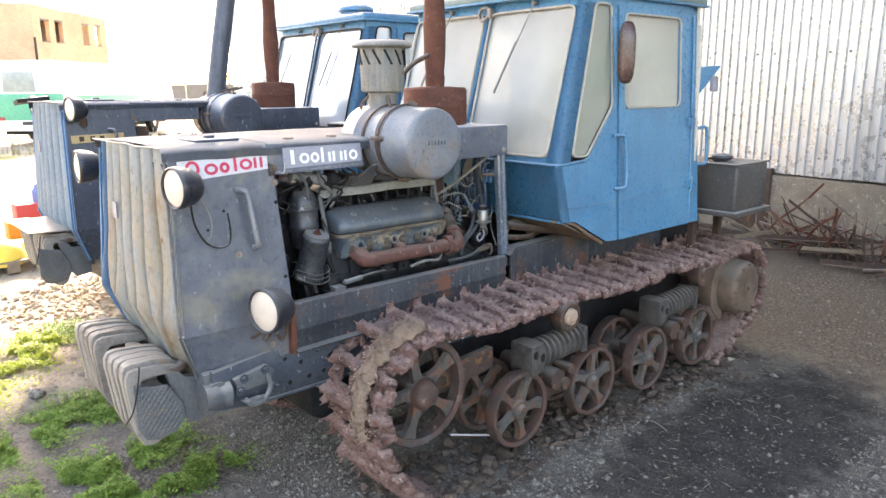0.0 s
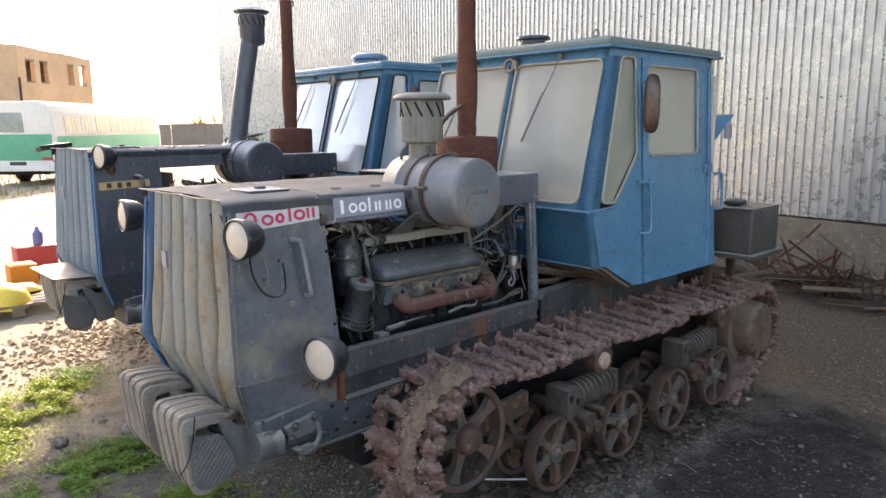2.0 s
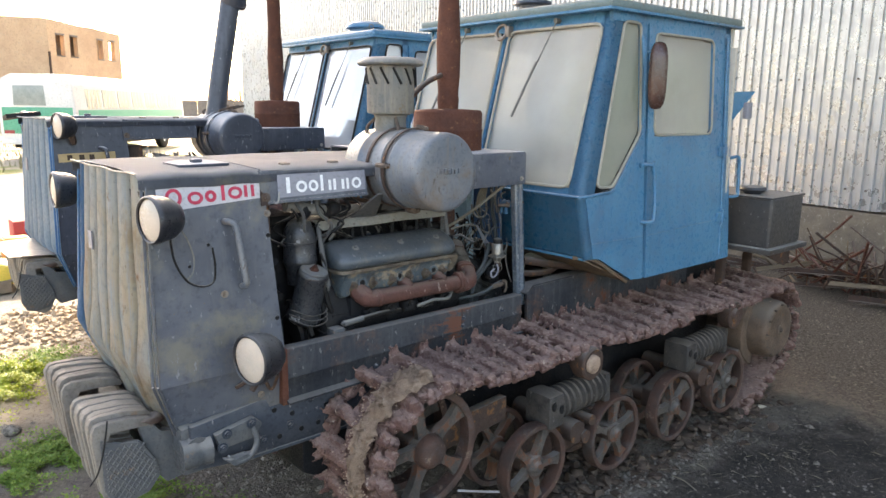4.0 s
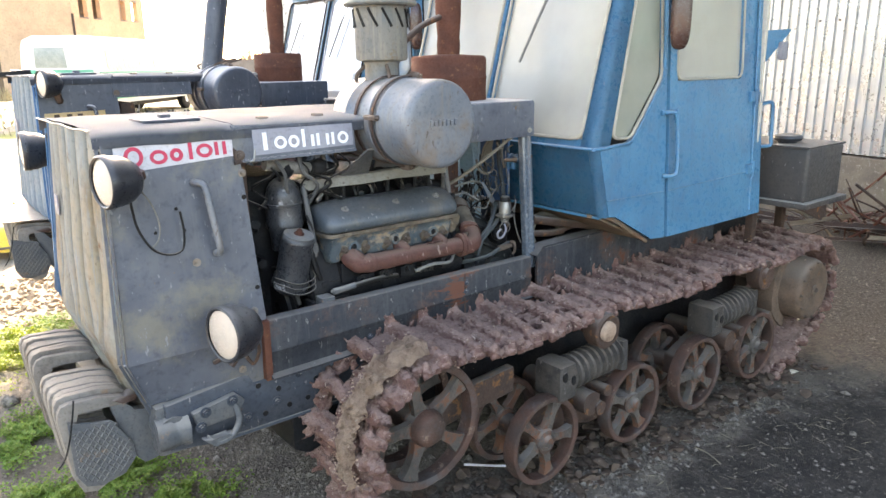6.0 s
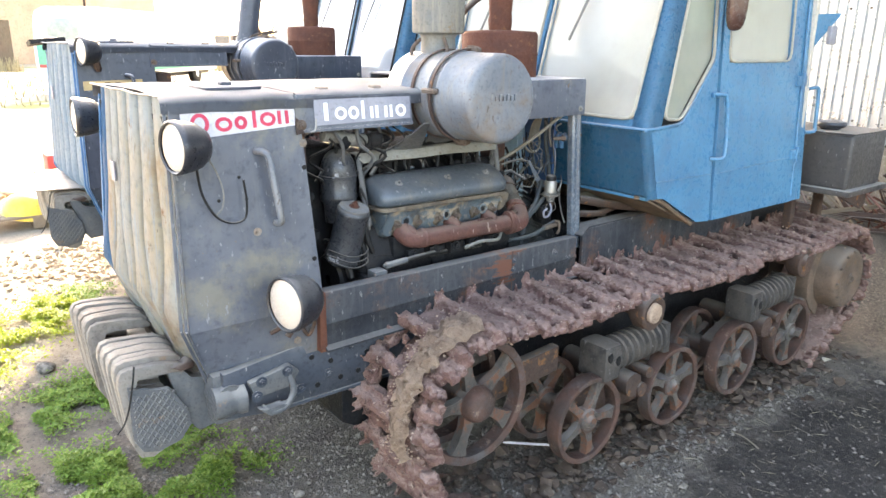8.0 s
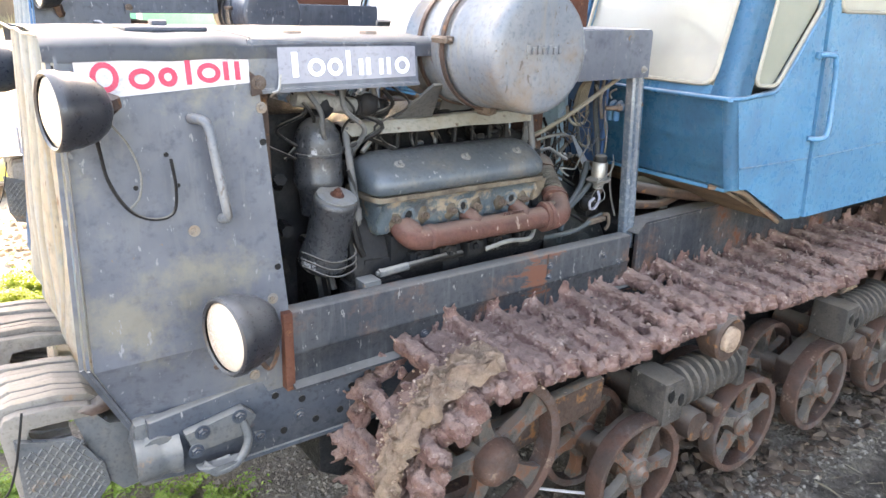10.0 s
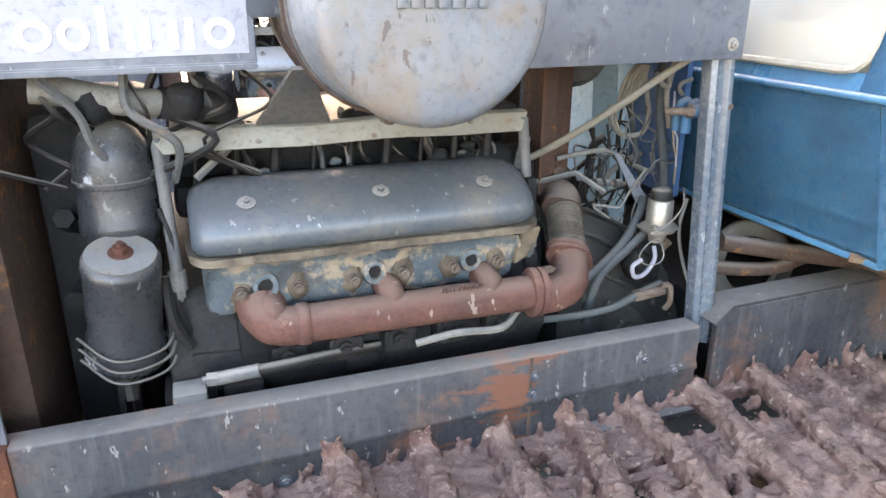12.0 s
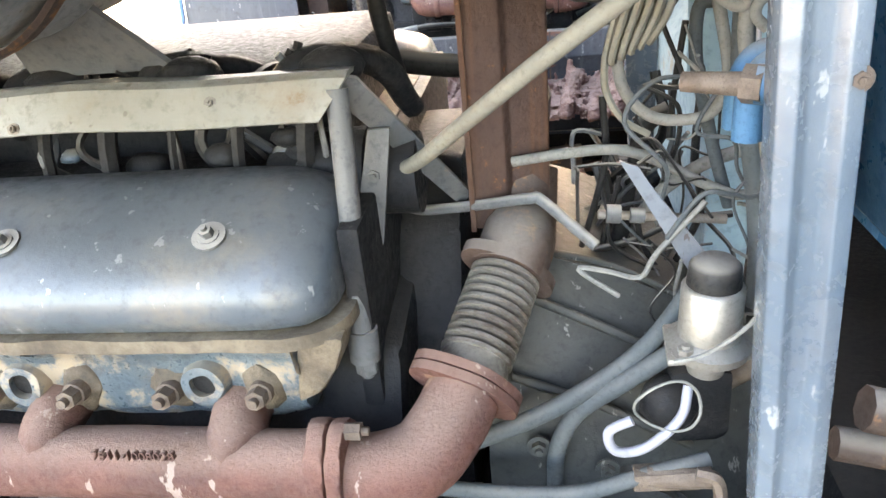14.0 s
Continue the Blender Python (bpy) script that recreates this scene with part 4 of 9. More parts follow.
def hood(root, style):
    hood_m = M[style["hood"]]
    for mirror in (False, True):
        b = geo()
        flank(b, [(-1.516, 1.705), (-1.078, 1.722), (-1.052, 1.0), (-1.052, 0.985), (-1.545, 0.985)], 0.010, 0.0, mirror)
        y = far if mirror else (lambda v: v)
        t = -0.01 if mirror else 0.01
        ps = [(-1.545, 0.457, 0.985), (-1.052, 0.457, 0.985), (-1.065, 0.470, 0.80), (-1.30, 0.505, 0.775), (-1.452, 0.560, 0.745)]
        a = [b.verts.new((px, y(py), pz)) for px, py, pz in ps]
        c = [b.verts.new((px, y(py) + t, pz)) for px, py, pz in ps]
        b.faces.new(a)
        b.faces.new(c[::-1])
        for i in range(5):
            b.faces.new((a[i], c[i], c[(i + 1) % 5], a[(i + 1) % 5]))
        panel = part("hood_side_panel", b, hood_m, root)
        if mirror:
            continue
        # handle, holes, bolts and wires
        b = geo()
        tube(b, [(-1.252, lean(1.55) - 0.002, 1.556), (-1.240, lean(1.55) - 0.030, 1.556), (-1.228, lean(1.55) - 0.042, 1.548), (-1.222, lean(1.53) - 0.045, 1.525), (-1.214, lean(1.44) - 0.045, 1.44), (-1.204, lean(1.35) - 0.045, 1.345), (-1.201, lean(1.33) - 0.040, 1.322), (-1.203, lean(1.31) - 0.025, 1.312), (-1.206, lean(1.3) - 0.002, 1.308)], 0.0120, 10, 4)
        part("grab_handle", b, M["drum_grey"] if style["kind"] == 1 else M["hood_dark"], panel, "bent tube handle")
        b = geo()
        for x, z in ((-1.078, 1.485), (-1.072, 1.158), (-1.395, 1.405), (-1.318, 1.475), (-1.30, 1.40)):
            cyl(b, (x, lean(z) - 0.0015, z), (x, lean(z) + 0.012, z), 0.009 if x > -1.1 else 0.006, seg=12)
        part("bolt_hole", b, M["rubber"], panel)
        b = geo()
        for x, z in ((-1.275, 1.285), (-1.073, 1.57), (-1.095, 1.075)):
            hexbolt(b, (x, lean(z), z), (0, -1, 0.1), 0.009, 0.009)
        hexbolt(b, (-1.155, 0.485, 0.86), (0, -1, 0), 0.015, 0.012)
        hexbolt(b, (-1.50, 0.50, 0.93), (0, -1, 0), 0.009, 0.008)
        part("panel_bolt", b, M["steel"], panel)
    # top sheets, the front one lifted at its lip
    for x0, x1, nm in ((-1.545, -1.085, "hood_front_lid"), (-1.080, -0.12, "hood_top")):
        b = geo()
        prof = [(0.535, 1.690), (0.536, 1.718), (0.543, 1.733), (0.562, 1.741), (0.78, 1.748), (0.98, 1.751), (1.18, 1.748), (1.398, 1.741), (1.417, 1.733), (1.424, 1.718), (1.425, 1.690)]
        rows = []
        for k in range(13):
            x = x0 + (x1 - x0) * k / 12
            rows.append([b.verts.new((x, yy, zz + (0.006 * noise.noise(Vector((x * 9, yy * 7, 3))) if style["dents"] else 0))) for yy, zz in prof])
        for ra, rb in zip(rows, rows[1:]):
            for c in range(len(prof) - 1):
                b.faces.new((ra[c], ra[c + 1], rb[c + 1], rb[c]))
        bmesh.ops.solidify(b, geom=b.faces[:], thickness=0.008)
        lid = part(nm, b, hood_m, root)
        if nm == "hood_front_lid":
            b = geo()
            box(b, -1.34, -1.14, 0.70, 0.88, 1.746, 1.758, 0.004)
            box(b, -1.26, -1.22, 0.77, 0.81, 1.756, 1.772, 0.006)
            part("filler_lid", b, M["hood_dark"], lid)
            b = geo()
            pts = [(-1.550 + 0.012 * noise.noise(Vector((k * 1.3, 0, 4))), 0.545 + k * 0.087, 1.742 + 0.008 * noise.noise(Vector((k * 1.9, 2, 0)))) for k in range(11)]
            tube(b, pts, 0.004, 6)
            part("lid_edge", b, M["shelf"] if style["kind"] == 1 else M["hood_dark"], lid)
        else:
            b = geo()
            for x in (-0.95, -0.72):
                box(b, x, x + 0.035, 0.62, 0.66, 1.742, 1.753, 0.003)
            part("lid_clip", b, M["steel"], lid)
    # folding flaps over the engine
    for mirror in (False, True):
        b = geo()
        flank(b, [(-1.098, 1.735), (-0.602, 1.728), (-0.600, 1.612), (-1.098, 1.608)], 0.010, 0.006, mirror, 0.003)
        flank(b, [(-1.098, 1.616), (-0.600, 1.620), (-0.600, 1.608), (-1.098, 1.604)], 0.035, 0.012, mirror, 0.003)
        flap = part("hood_flap", b, hood_m, root)
        if not mirror:
            b = geo()
            hexbolt(b, (-1.078, lean(1.63) - 0.012, 1.632), (0, -1, 0), 0.012, 0.010)
            part("flap_bolt", b, M["bolt_rust"], flap)
            b = geo()
            tube(b, [(-1.045, lean(1.60) - 0.014, 1.606), (-1.03, lean(1.62) - 0.02, 1.615), (-1.02, lean(1.65) - 0.014, 1.65)], 0.004, 6)
            part("latch", b, M["alu"], flap)
            b = geo()
            flank(b, [(-1.098, 1.66), (-1.086, 1.65), (-1.070, 1.606), (-1.098, 1.60)], 0.006, 0.0135, False)
            part("flap_edge", b, M["rust_brown"] if style["kind"] == 1 else hood_m, flap)
        if not mirror and style["kind"] == 1:
            b = geo()
            flank(b, [(-1.022, 1.626), (-0.612, 1.634), (-0.610, 1.716), (-1.020, 1.716)], 0.003, 0.0085)
            st = part("sticker", b, M["sticker_grey"], flap, "pale grey sticker with a row of white marks")
            b = geo()
            z = 1.642
            plain_bar(b, -0.984, -0.968, z, z + 0.062, 0.0105)
            for x0, x1 in ((-0.941, -0.892), (-0.885, -0.841), (-0.679, -0.632)):
                plain_ring(b, x0, x1, z, z + 0.046, 0.0105, 0.0105)
            for x0, x1, h in ((-0.829, -0.817, 0.064), (-0.792, -0.780, 0.042), (-0.769, -0.757, 0.045), (-0.729, -0.717, 0.042), (-0.705, -0.694, 0.045)):
                plain_bar(b, x0, x1, z, z + h, 0.0105)
            part("sticker_print", b, M["ink_white"], st)
            b = geo()
            flank(b, [(-1.488, 1.606), (-1.094, 1.632), (-1.094, 1.714), (-1.486, 1.702)], 0.003, 0.003)
            st = part("sticker", b, M["sticker_white"], flap, "white sticker with a row of red marks")
            b = geo()
            plain_ring(b, -1.458, -1.398, 1.622, 1.688, 0.012, 0.006)
            plain_ring(b, -1.378, -1.321, 1.626, 1.673, 0.0115, 0.006)
            plain_ring(b, -1.313, -1.270, 1.630, 1.674, 0.0125, 0.006)
            plain_bar(b, -1.250, -1.238, 1.633, 1.692, 0.006)
            plain_ring(b, -1.224, -1.168, 1.635, 1.682, 0.0115, 0.006)
            for x0, x1 in ((-1.160, -1.148), (-1.132, -1.120)):
                plain_bar(b, x0, x1, 1.640, 1.684, 0.006)
            part("sticker_print", b, M["ink_red"], st)
    if style["kind"] == 2:
        b = geo()
        flank(b, [(-1.50, 1.475), (-1.16, 1.485), (-1.16, 1.532), (-1.50, 1.524)], 0.004, 0.005)
        badge = part("badge", b, M["gold"], root, "gold strip badge with three dark marks")
        b = geo()
        for x in (-1.47, -1.40, -1.34):
            flank(b, [(x + 0.02, 1.486), (x + 0.05, 1.487), (x + 0.05, 1.518), (x + 0.02, 1.517)], 0.003, 0.008)
        part("badge_mark", b, M["ink_dark"], badge)


def air_cleaner(root, style):
    m = M[style["drum"]]
    x, z, y0 = -0.385, 1.712, 0.245
    b = geo()
    lathe(b, [(0, 0.004), (0.10, 0.002), (0.145, 0.0), (0.158, 0.004), (0.166, 0.016), (0.168, 0.03), (0.168, 0.185), (0.172, 0.190), (0.172, 0.205), (0.168, 0.21), (0.168, 0.24), (0.178, 0.246), (0.178, 0.262),
              (0.170, 0.268), (0.170, 0.42), (0.174, 0.424), (0.174, 0.434), (0.170, 0.44), (0.168, 0.54), (0.14, 0.575), (0, 0.58)], (x, y0, z), (0, 1, 0), 48)
    drum = part("air_cleaner", b, m, root, "weathered grey round air cleaner drum")
    b = geo()
    for yy, r in ((y0 + 0.225, 0.176), (y0 + 0.345, 0.175)):
        lathe(b, [(r, -0.009), (r + 0.005, -0.008), (r + 0.005, 0.008), (r, 0.009)], (x, yy, z), (0, 1, 0), 48)
    part("clamp_band", b, M["rust_brown"] if style["kind"] == 1 else M["hood_dark"], drum)
    b = geo()
    for a in (80, 265, 172, 350):
        c, s = math.cos(radians(a)), math.sin(radians(a))
        p = Vector((x + 0.178 * c, y0 + 0.225, z + 0.178 * s))
        box(b, p.x - 0.014, p.x + 0.014, p.y - 0.04, p.y + 0.035, p.z - 0.010, p.z + 0.010, 0.004)
        tube(b, [(p.x, p.y - 0.05, p.z), (p.x + 0.012 * c, p.y - 0.02, p.z + 0.012 * s), (p.x + 0.014 * c, p.y + 0.03, p.z + 0.014 * s)], 0.005, 6)
    part("clamp_latch", b, M["bolt_rust"], drum)
    b = geo()
    for k in range(7):
        box(b, x - 0.060 + k * 0.019, x - 0.047 + k * 0.019, y0 - 0.003, y0 + 0.004, z - 0.004, z + 0.020 - 0.006 * (k % 2), 0.002)
    part("embossed_mark", b, m, drum)
    # stays that carry the drum
    b = geo()
    slab(b, [(-0.60, 0.672, 1.494), (-0.46, 0.672, 1.494), (-0.515, 0.535, 1.610), (-0.545, 0.535, 1.610)], 0.008)
    slab(b, [(-0.40, 0.72, 1.50), (-0.24, 0.72, 1.50), (-0.30, 0.68, 1.58), (-0.40, 0.68, 1.58)], 0.008)
    part("drum_stay", b, M["weight_dark"], drum)
    # intake head
    px, py = -0.375, 0.665
    if style["kind"] == 1:
        b = geo()
        lathe(b, [(0.085, 1.86), (0.072, 1.875), (0.070, 1.93), (0.076, 1.945), (0.104, 1.952), (0.107, 1.96), (0.108, 2.165), (0.100, 2.17), (0, 2.17)], (px, py, 0), (0, 0, 1), 32)
        pot = part("intake_head", b, M["pot_grey"], root, "weathered intake head with a flared cap")
        b = geo()
        lathe(b, [(0.105, 2.16), (0.145, 2.163), (0.150, 2.170), (0.146, 2.182), (0.12, 2.196), (0, 2.200)], (px, py, 0), (0, 0, 1), 32)
        part("cap", b, M["pot_grey"], pot)
        top = 2.155
    else:
        b = geo()
        tube(b, [(px - 0.03, py, 1.84), (px + 0.025, py, 2.15), (px + 0.095, py, 2.50), (px + 0.125, py, 2.66)], 0.070, 20, 3)
        pot = part("intake_pipe", b, M["hood_dark"], root, "tall grey leaning intake tube with a flared cap")
        b = geo()
        px += 0.150
        lathe(b, [(0.075, 2.62), (0.094, 2.64), (0.098, 2.85), (0.09, 2.855), (0.13, 2.862), (0.135, 2.872), (0.10, 2.89), (0, 2.895)], (px, py, 0), (0, 0, 1), 28)
        part("cap", b, M["hood_dark"], pot)
        top = 2.84
    b = geo()
    for k in range(12):
        a = 2 * math.pi * k / 12
        r = 0.1095 if style["kind"] == 1 else 0.0985
        c0, s0, c1, s1 = math.cos(a), math.sin(a), math.cos(a + 0.35), math.sin(a + 0.35)
        tube(b, [(px + r * c0, py + r * s0, top - 0.005), (px + r * (c0 + c1) / 1.97, py + r * (s0 + s1) / 1.97, top - 0.04), (px + r * c1, py + r * s1, top - 0.075)], 0.0055, 5, 2)
    part("intake_slot", b, M["rubber"], pot)
    b = geo()
    for a in (0.4, 2.4, 4.4):
        tube(b, [(px + 0.07 * math.cos(a), py + 0.07 * math.sin(a), 1.93), (-0.375 + 0.105 * math.cos(a), py + 0.105 * math.sin(a), 1.895), (-0.375 + 0.11 * math.cos(a), py + 0.11 * math.sin(a), 1.86)], 0.008, 6)
    part("intake_clamp", b, M["bolt_rust"], pot)


def exhaust(root, style):
    x, y = 0.115, 0.835
    b = geo()
    lathe(b, [(0, 1.745), (0.172, 1.745), (0.178, 1.755), (0.178, 1.86), (0.181, 1.864), (0.181, 1.872), (0.178, 1.876), (0.178, 1.955), (0.168, 1.968), (0.06, 1.975), (0, 1.975)], (x, y, 0), (0, 0, 1), 40)
    can = part("muffler", b, M["rust"], root, "rusted round muffler can")
    b = geo()
    top = 3.30 if style["kind"] == 1 else 3.02
    lathe(b, [(0, 1.96), (0.052, 1.97), (0.056, 2.02), (0.052, 2.05), (0.060, 2.15), (0.062, 2.30), (0.050, 2.52), (0.050, top), (0.044, top), (0.044, top - 0.1), (0, top - 0.1)], (x, y, 0), (0, 0, 1), 24)
    part("exhaust_pipe", b, M["rust"], can, "rusted upright exhaust pipe")
    b = geo()
    if style["kind"] == 1:
        tube(b, [(-0.28, 0.68, 2.00), (-0.12, 0.74, 2.09), (0.05, 0.82, 2.14)], 0.014, 8)
    else:
        tube(b, [(x + 0.05, y, top - 0.05), (x + 0.075, y, top - 0.02), (x + 0.06, y, top + 0.01)], 0.006, 6)
    part("stack_stay", b, M["rust_brown"], can)
    # cowl between the drum and the cab
    b = geo()
    cm = M[style["hood"]]
    prism(b, [(-0.20, 1.598), (0.335, 1.604), (0.335, 1.755), (0.325, 1.766), (-0.20, 1.762)], "y", 0.478, 0.488, 0.003)
    cowl = part("rear_cowl", b, cm, root)
    b = geo()
    prism(b, [(-0.20, 1.598), (0.335, 1.604), (0.335, 1.755), (-0.20, 1.762)], "y", far(0.488), far(0.478))
    part("rear_cowl", b, cm, root)
    b = geo()
    slab(b, [(-0.20, 0.49, 1.600), (0.335, 0.49, 1.606), (0.335, 0.545, 1.606), (-0.20, 0.545, 1.600)], 0.006)
    part("cowl_fold", b, cm, cowl)
    b = geo()
    prism(b, [(0.489, 1.758), (1.47, 1.758), (1.47, 1.766), (0.489, 1.766)], "x", -0.20, 0.335)
    part("cowl_top", b, cm, cowl)
    b = geo()
    prism(b, [(0.49, 1.66), (1.47, 1.66), (1.47, 1.757), (0.49, 1.757)], "x", 0.327, 0.334)
    part("cowl_back", b, cm, cowl)
    b = geo()
    hexbolt(b, (0.305, 0.478, 1.632), (0, -1, 0), 0.008, 0.008)
    part("cowl_bolt", b, M["alu"], cowl)
    for mirror in (False, True):
        y = far if mirror else (lambda v: v)
        b = geo()
        ps = [(0.280, 0.530), (0.280, 0.500), (0.292, 0.494), (0.301, 0.502), (0.314, 0.502), (0.321, 0.492), (0.335, 0.496), (0.342, 0.530)]
        prism(b, [(px, y(py)) for px, py in (ps if not mirror else ps[::-1])], "z", 0.955, 1.604, 0.002)
        for v in b.verts:
            v.co.x += (1.6 - v.co.z) * 0.072
        post = part("post", b, M["post_blue"], root, "grey pressed steel post")
        if not mirror:
            b = geo()
            for x, z in ((0.368, 1.03), (0.336, 1.506)):
                hexbolt(b, (x, 0.4965, z), (0, -1, 0), 0.006, 0.004)
            part("post_bolt", b, M["bolt_rust"], post)


def chassis(root, style):
    for mirror in (False, True):
        f = far if mirror else (lambda v: v)

        def yy(a, c):
            return sorted((f(a), f(c)))
        b = geo()
        prof = [(0.500, 1.030), (0.452, 1.032), (0.446, 1.026), (0.446, 0.920), (0.440, 0.912), (0.440, 0.903), (0.446, 0.896), (0.446, 0.822), (0.418, 0.812), (0.418, 0.804), (0.456, 0.810), (0.456, 1.020), (0.500, 1.020)]
        prism(b, [(f(py), pz) for py, pz in prof], "x", -1.060, 0.300)
        for v in b.verts:
            if v.co.z < 0.93:
                v.co.z += (v.co.x + 1.06) * 0.02
        rail = part("engine_rail", b, M["rail"], root)
        if not mirror:
            b = geo()
            box(b, -1.078, -1.052, 0.438, 0.475, 0.80, 1.034, 0.003)
            part("rail_end", b, M["rust"], rail)
            b = geo()
            for x, z in ((-0.105, 0.985), (-0.108, 0.945), (0.16, 0.975), (0.24, 0.935), (-0.62, 0.86)):
                hexbolt(b, (x, 0.446, z), (0, -1, 0), 0.008, 0.007)
            part("rail_bolt", b, M["frame"], rail)
            b = geo()
            box(b, -0.118, -0.112, 0.4445, 0.447, 0.84, 1.03)
            part("rail_seam", b, M["rust_brown"], rail)
        b = geo()
        lo, hi = yy(0.452, 0.470)
        prism(b, [(0.352, 0.84), (1.90, 0.86), (1.90, 1.02), (0.86, 1.068), (0.40, 1.058), (0.352, 1.02)], "y", lo, hi, 0.003)
        box(b, 0.56, 0.566, lo - 0.001, hi + 0.001, 0.85, 1.06)
        lo, hi = yy(0.452, 0.53)
        prism(b, [(0.352, 1.02), (0.40, 1.058), (0.86, 1.068), (0.86, 1.076), (0.39, 1.066), (0.346, 1.026)], "y", lo, hi)
        part("rear_rail", b, M["rail"] if not mirror else M["frame"], root)
        b = geo()
        lo, hi = yy(0.478, 0.510)
        prism(b, [(-1.44, 0.625), (-1.26, 0.600), (2.30, 0.600), (2.30, 0.800), (-1.10, 0.84), (-1.44, 0.80)], "y", lo, hi, 0.006)
        lo, hi = yy(0.470, 0.540)
        box(b, -1.26, 2.30, lo, hi, 0.598, 0.612, 0.004)
        frame_part = part("side_frame", b, M["frame"], root)
        if not mirror:
            b = geo()
            for x, z in ((-1.10, 0.775), (-1.02, 0.74), (-0.98, 0.66), (-0.90, 0.665), (-1.08, 0.655), (-0.86, 0.735), (-0.80, 0.79)):
                cyl(b, (x, 0.476, z), (x, 0.482, z), 0.011, seg=12)
            part("frame_hole", b, M["rubber"], frame_part)
            b = geo()
            for x, z in ((-1.15, 0.66), (-1.03, 0.69), (-0.93, 0.775), (-0.97, 0.80), (-0.87, 0.80), (-0.75, 0.76), (-0.76, 0.68)):
                hexbolt(b, (x, 0.478, z), (0, -1, 0), 0.012, 0.010)
            part("frame_bolt", b, M["frame"], frame_part)
            b = geo()
            tube(b, [(-0.80, 0.472, 0.815), (-0.79, 0.468, 0.76), (-0.80, 0.472, 0.70)], 0.008, 6)
            part("clip", b, M["frame"], frame_part)
    # belly of the machine between the tracks, a dark box added to keep light from behind the wheels
    b = geo()
    prism(b, [(-0.95, 0.80), (-0.95, 0.42), (-0.75, 0.30), (2.15, 0.30), (2.45, 0.45), (2.45, 0.80)], "y", 0.53, far(0.53), 0.02)
    part("belly_pan", b, M["engine"], root, "dark oily belly pan added to darken the space behind the wheels")
    # front cross beam with tow hook
    b = geo()
    box(b, -1.47, -1.20, 0.50, far(0.50), 0.60, 0.79, 0.015)
    cyl(b, (-1.42, 0.47, 0.70), (-1.42, 0.60, 0.70), 0.055, seg=20)
    beam = part("cross_beam", b, M["weight_dark"], root)
    b = geo()
    lathe(b, [(0, 0), (0.056, 0), (0.056, 0.02), (0.050, 0.03), (0.050, 0.05), (0.058, 0.06), (0.058, 0.11), (0, 0.11)], (-1.365, 0.485, 0.69), (-1, 0.12, 0), 20)
    shake(b, 0.003, 20)
    part("beam_end", b, M["weight_dark"], beam)
    b = geo()
    prism(b, [(-1.36, 0.755), (-1.20, 0.785), (-1.165, 0.75), (-1.20, 0.70), (-1.34, 0.69)], "y", 0.445, 0.478, 0.008)
    tube(b, [(-1.205, 0.452, 0.745), (-1.20, 0.432, 0.69), (-1.235, 0.42, 0.645), (-1.29, 0.42, 0.635), (-1.325, 0.435, 0.66)], 0.012, 10)
    prism(b, [(-1.345, 0.665), (-1.30, 0.622), (-1.24, 0.628), (-1.21, 0.66), (-1.25, 0.65), (-1.30, 0.655)], "y", 0.410, 0.445, 0.008)
    hook = part("tow_hook", b, M["weight_dark"], beam, "cast tow hook")
    b = geo()
    for x, z in ((-1.315, 0.75), (-1.215, 0.765), (-1.335, 0.70)):
        hexbolt(b, (x, 0.445, z), (0, -1, 0), 0.013, 0.010)
    part("hook_bolt", b, M["frame"], hook)


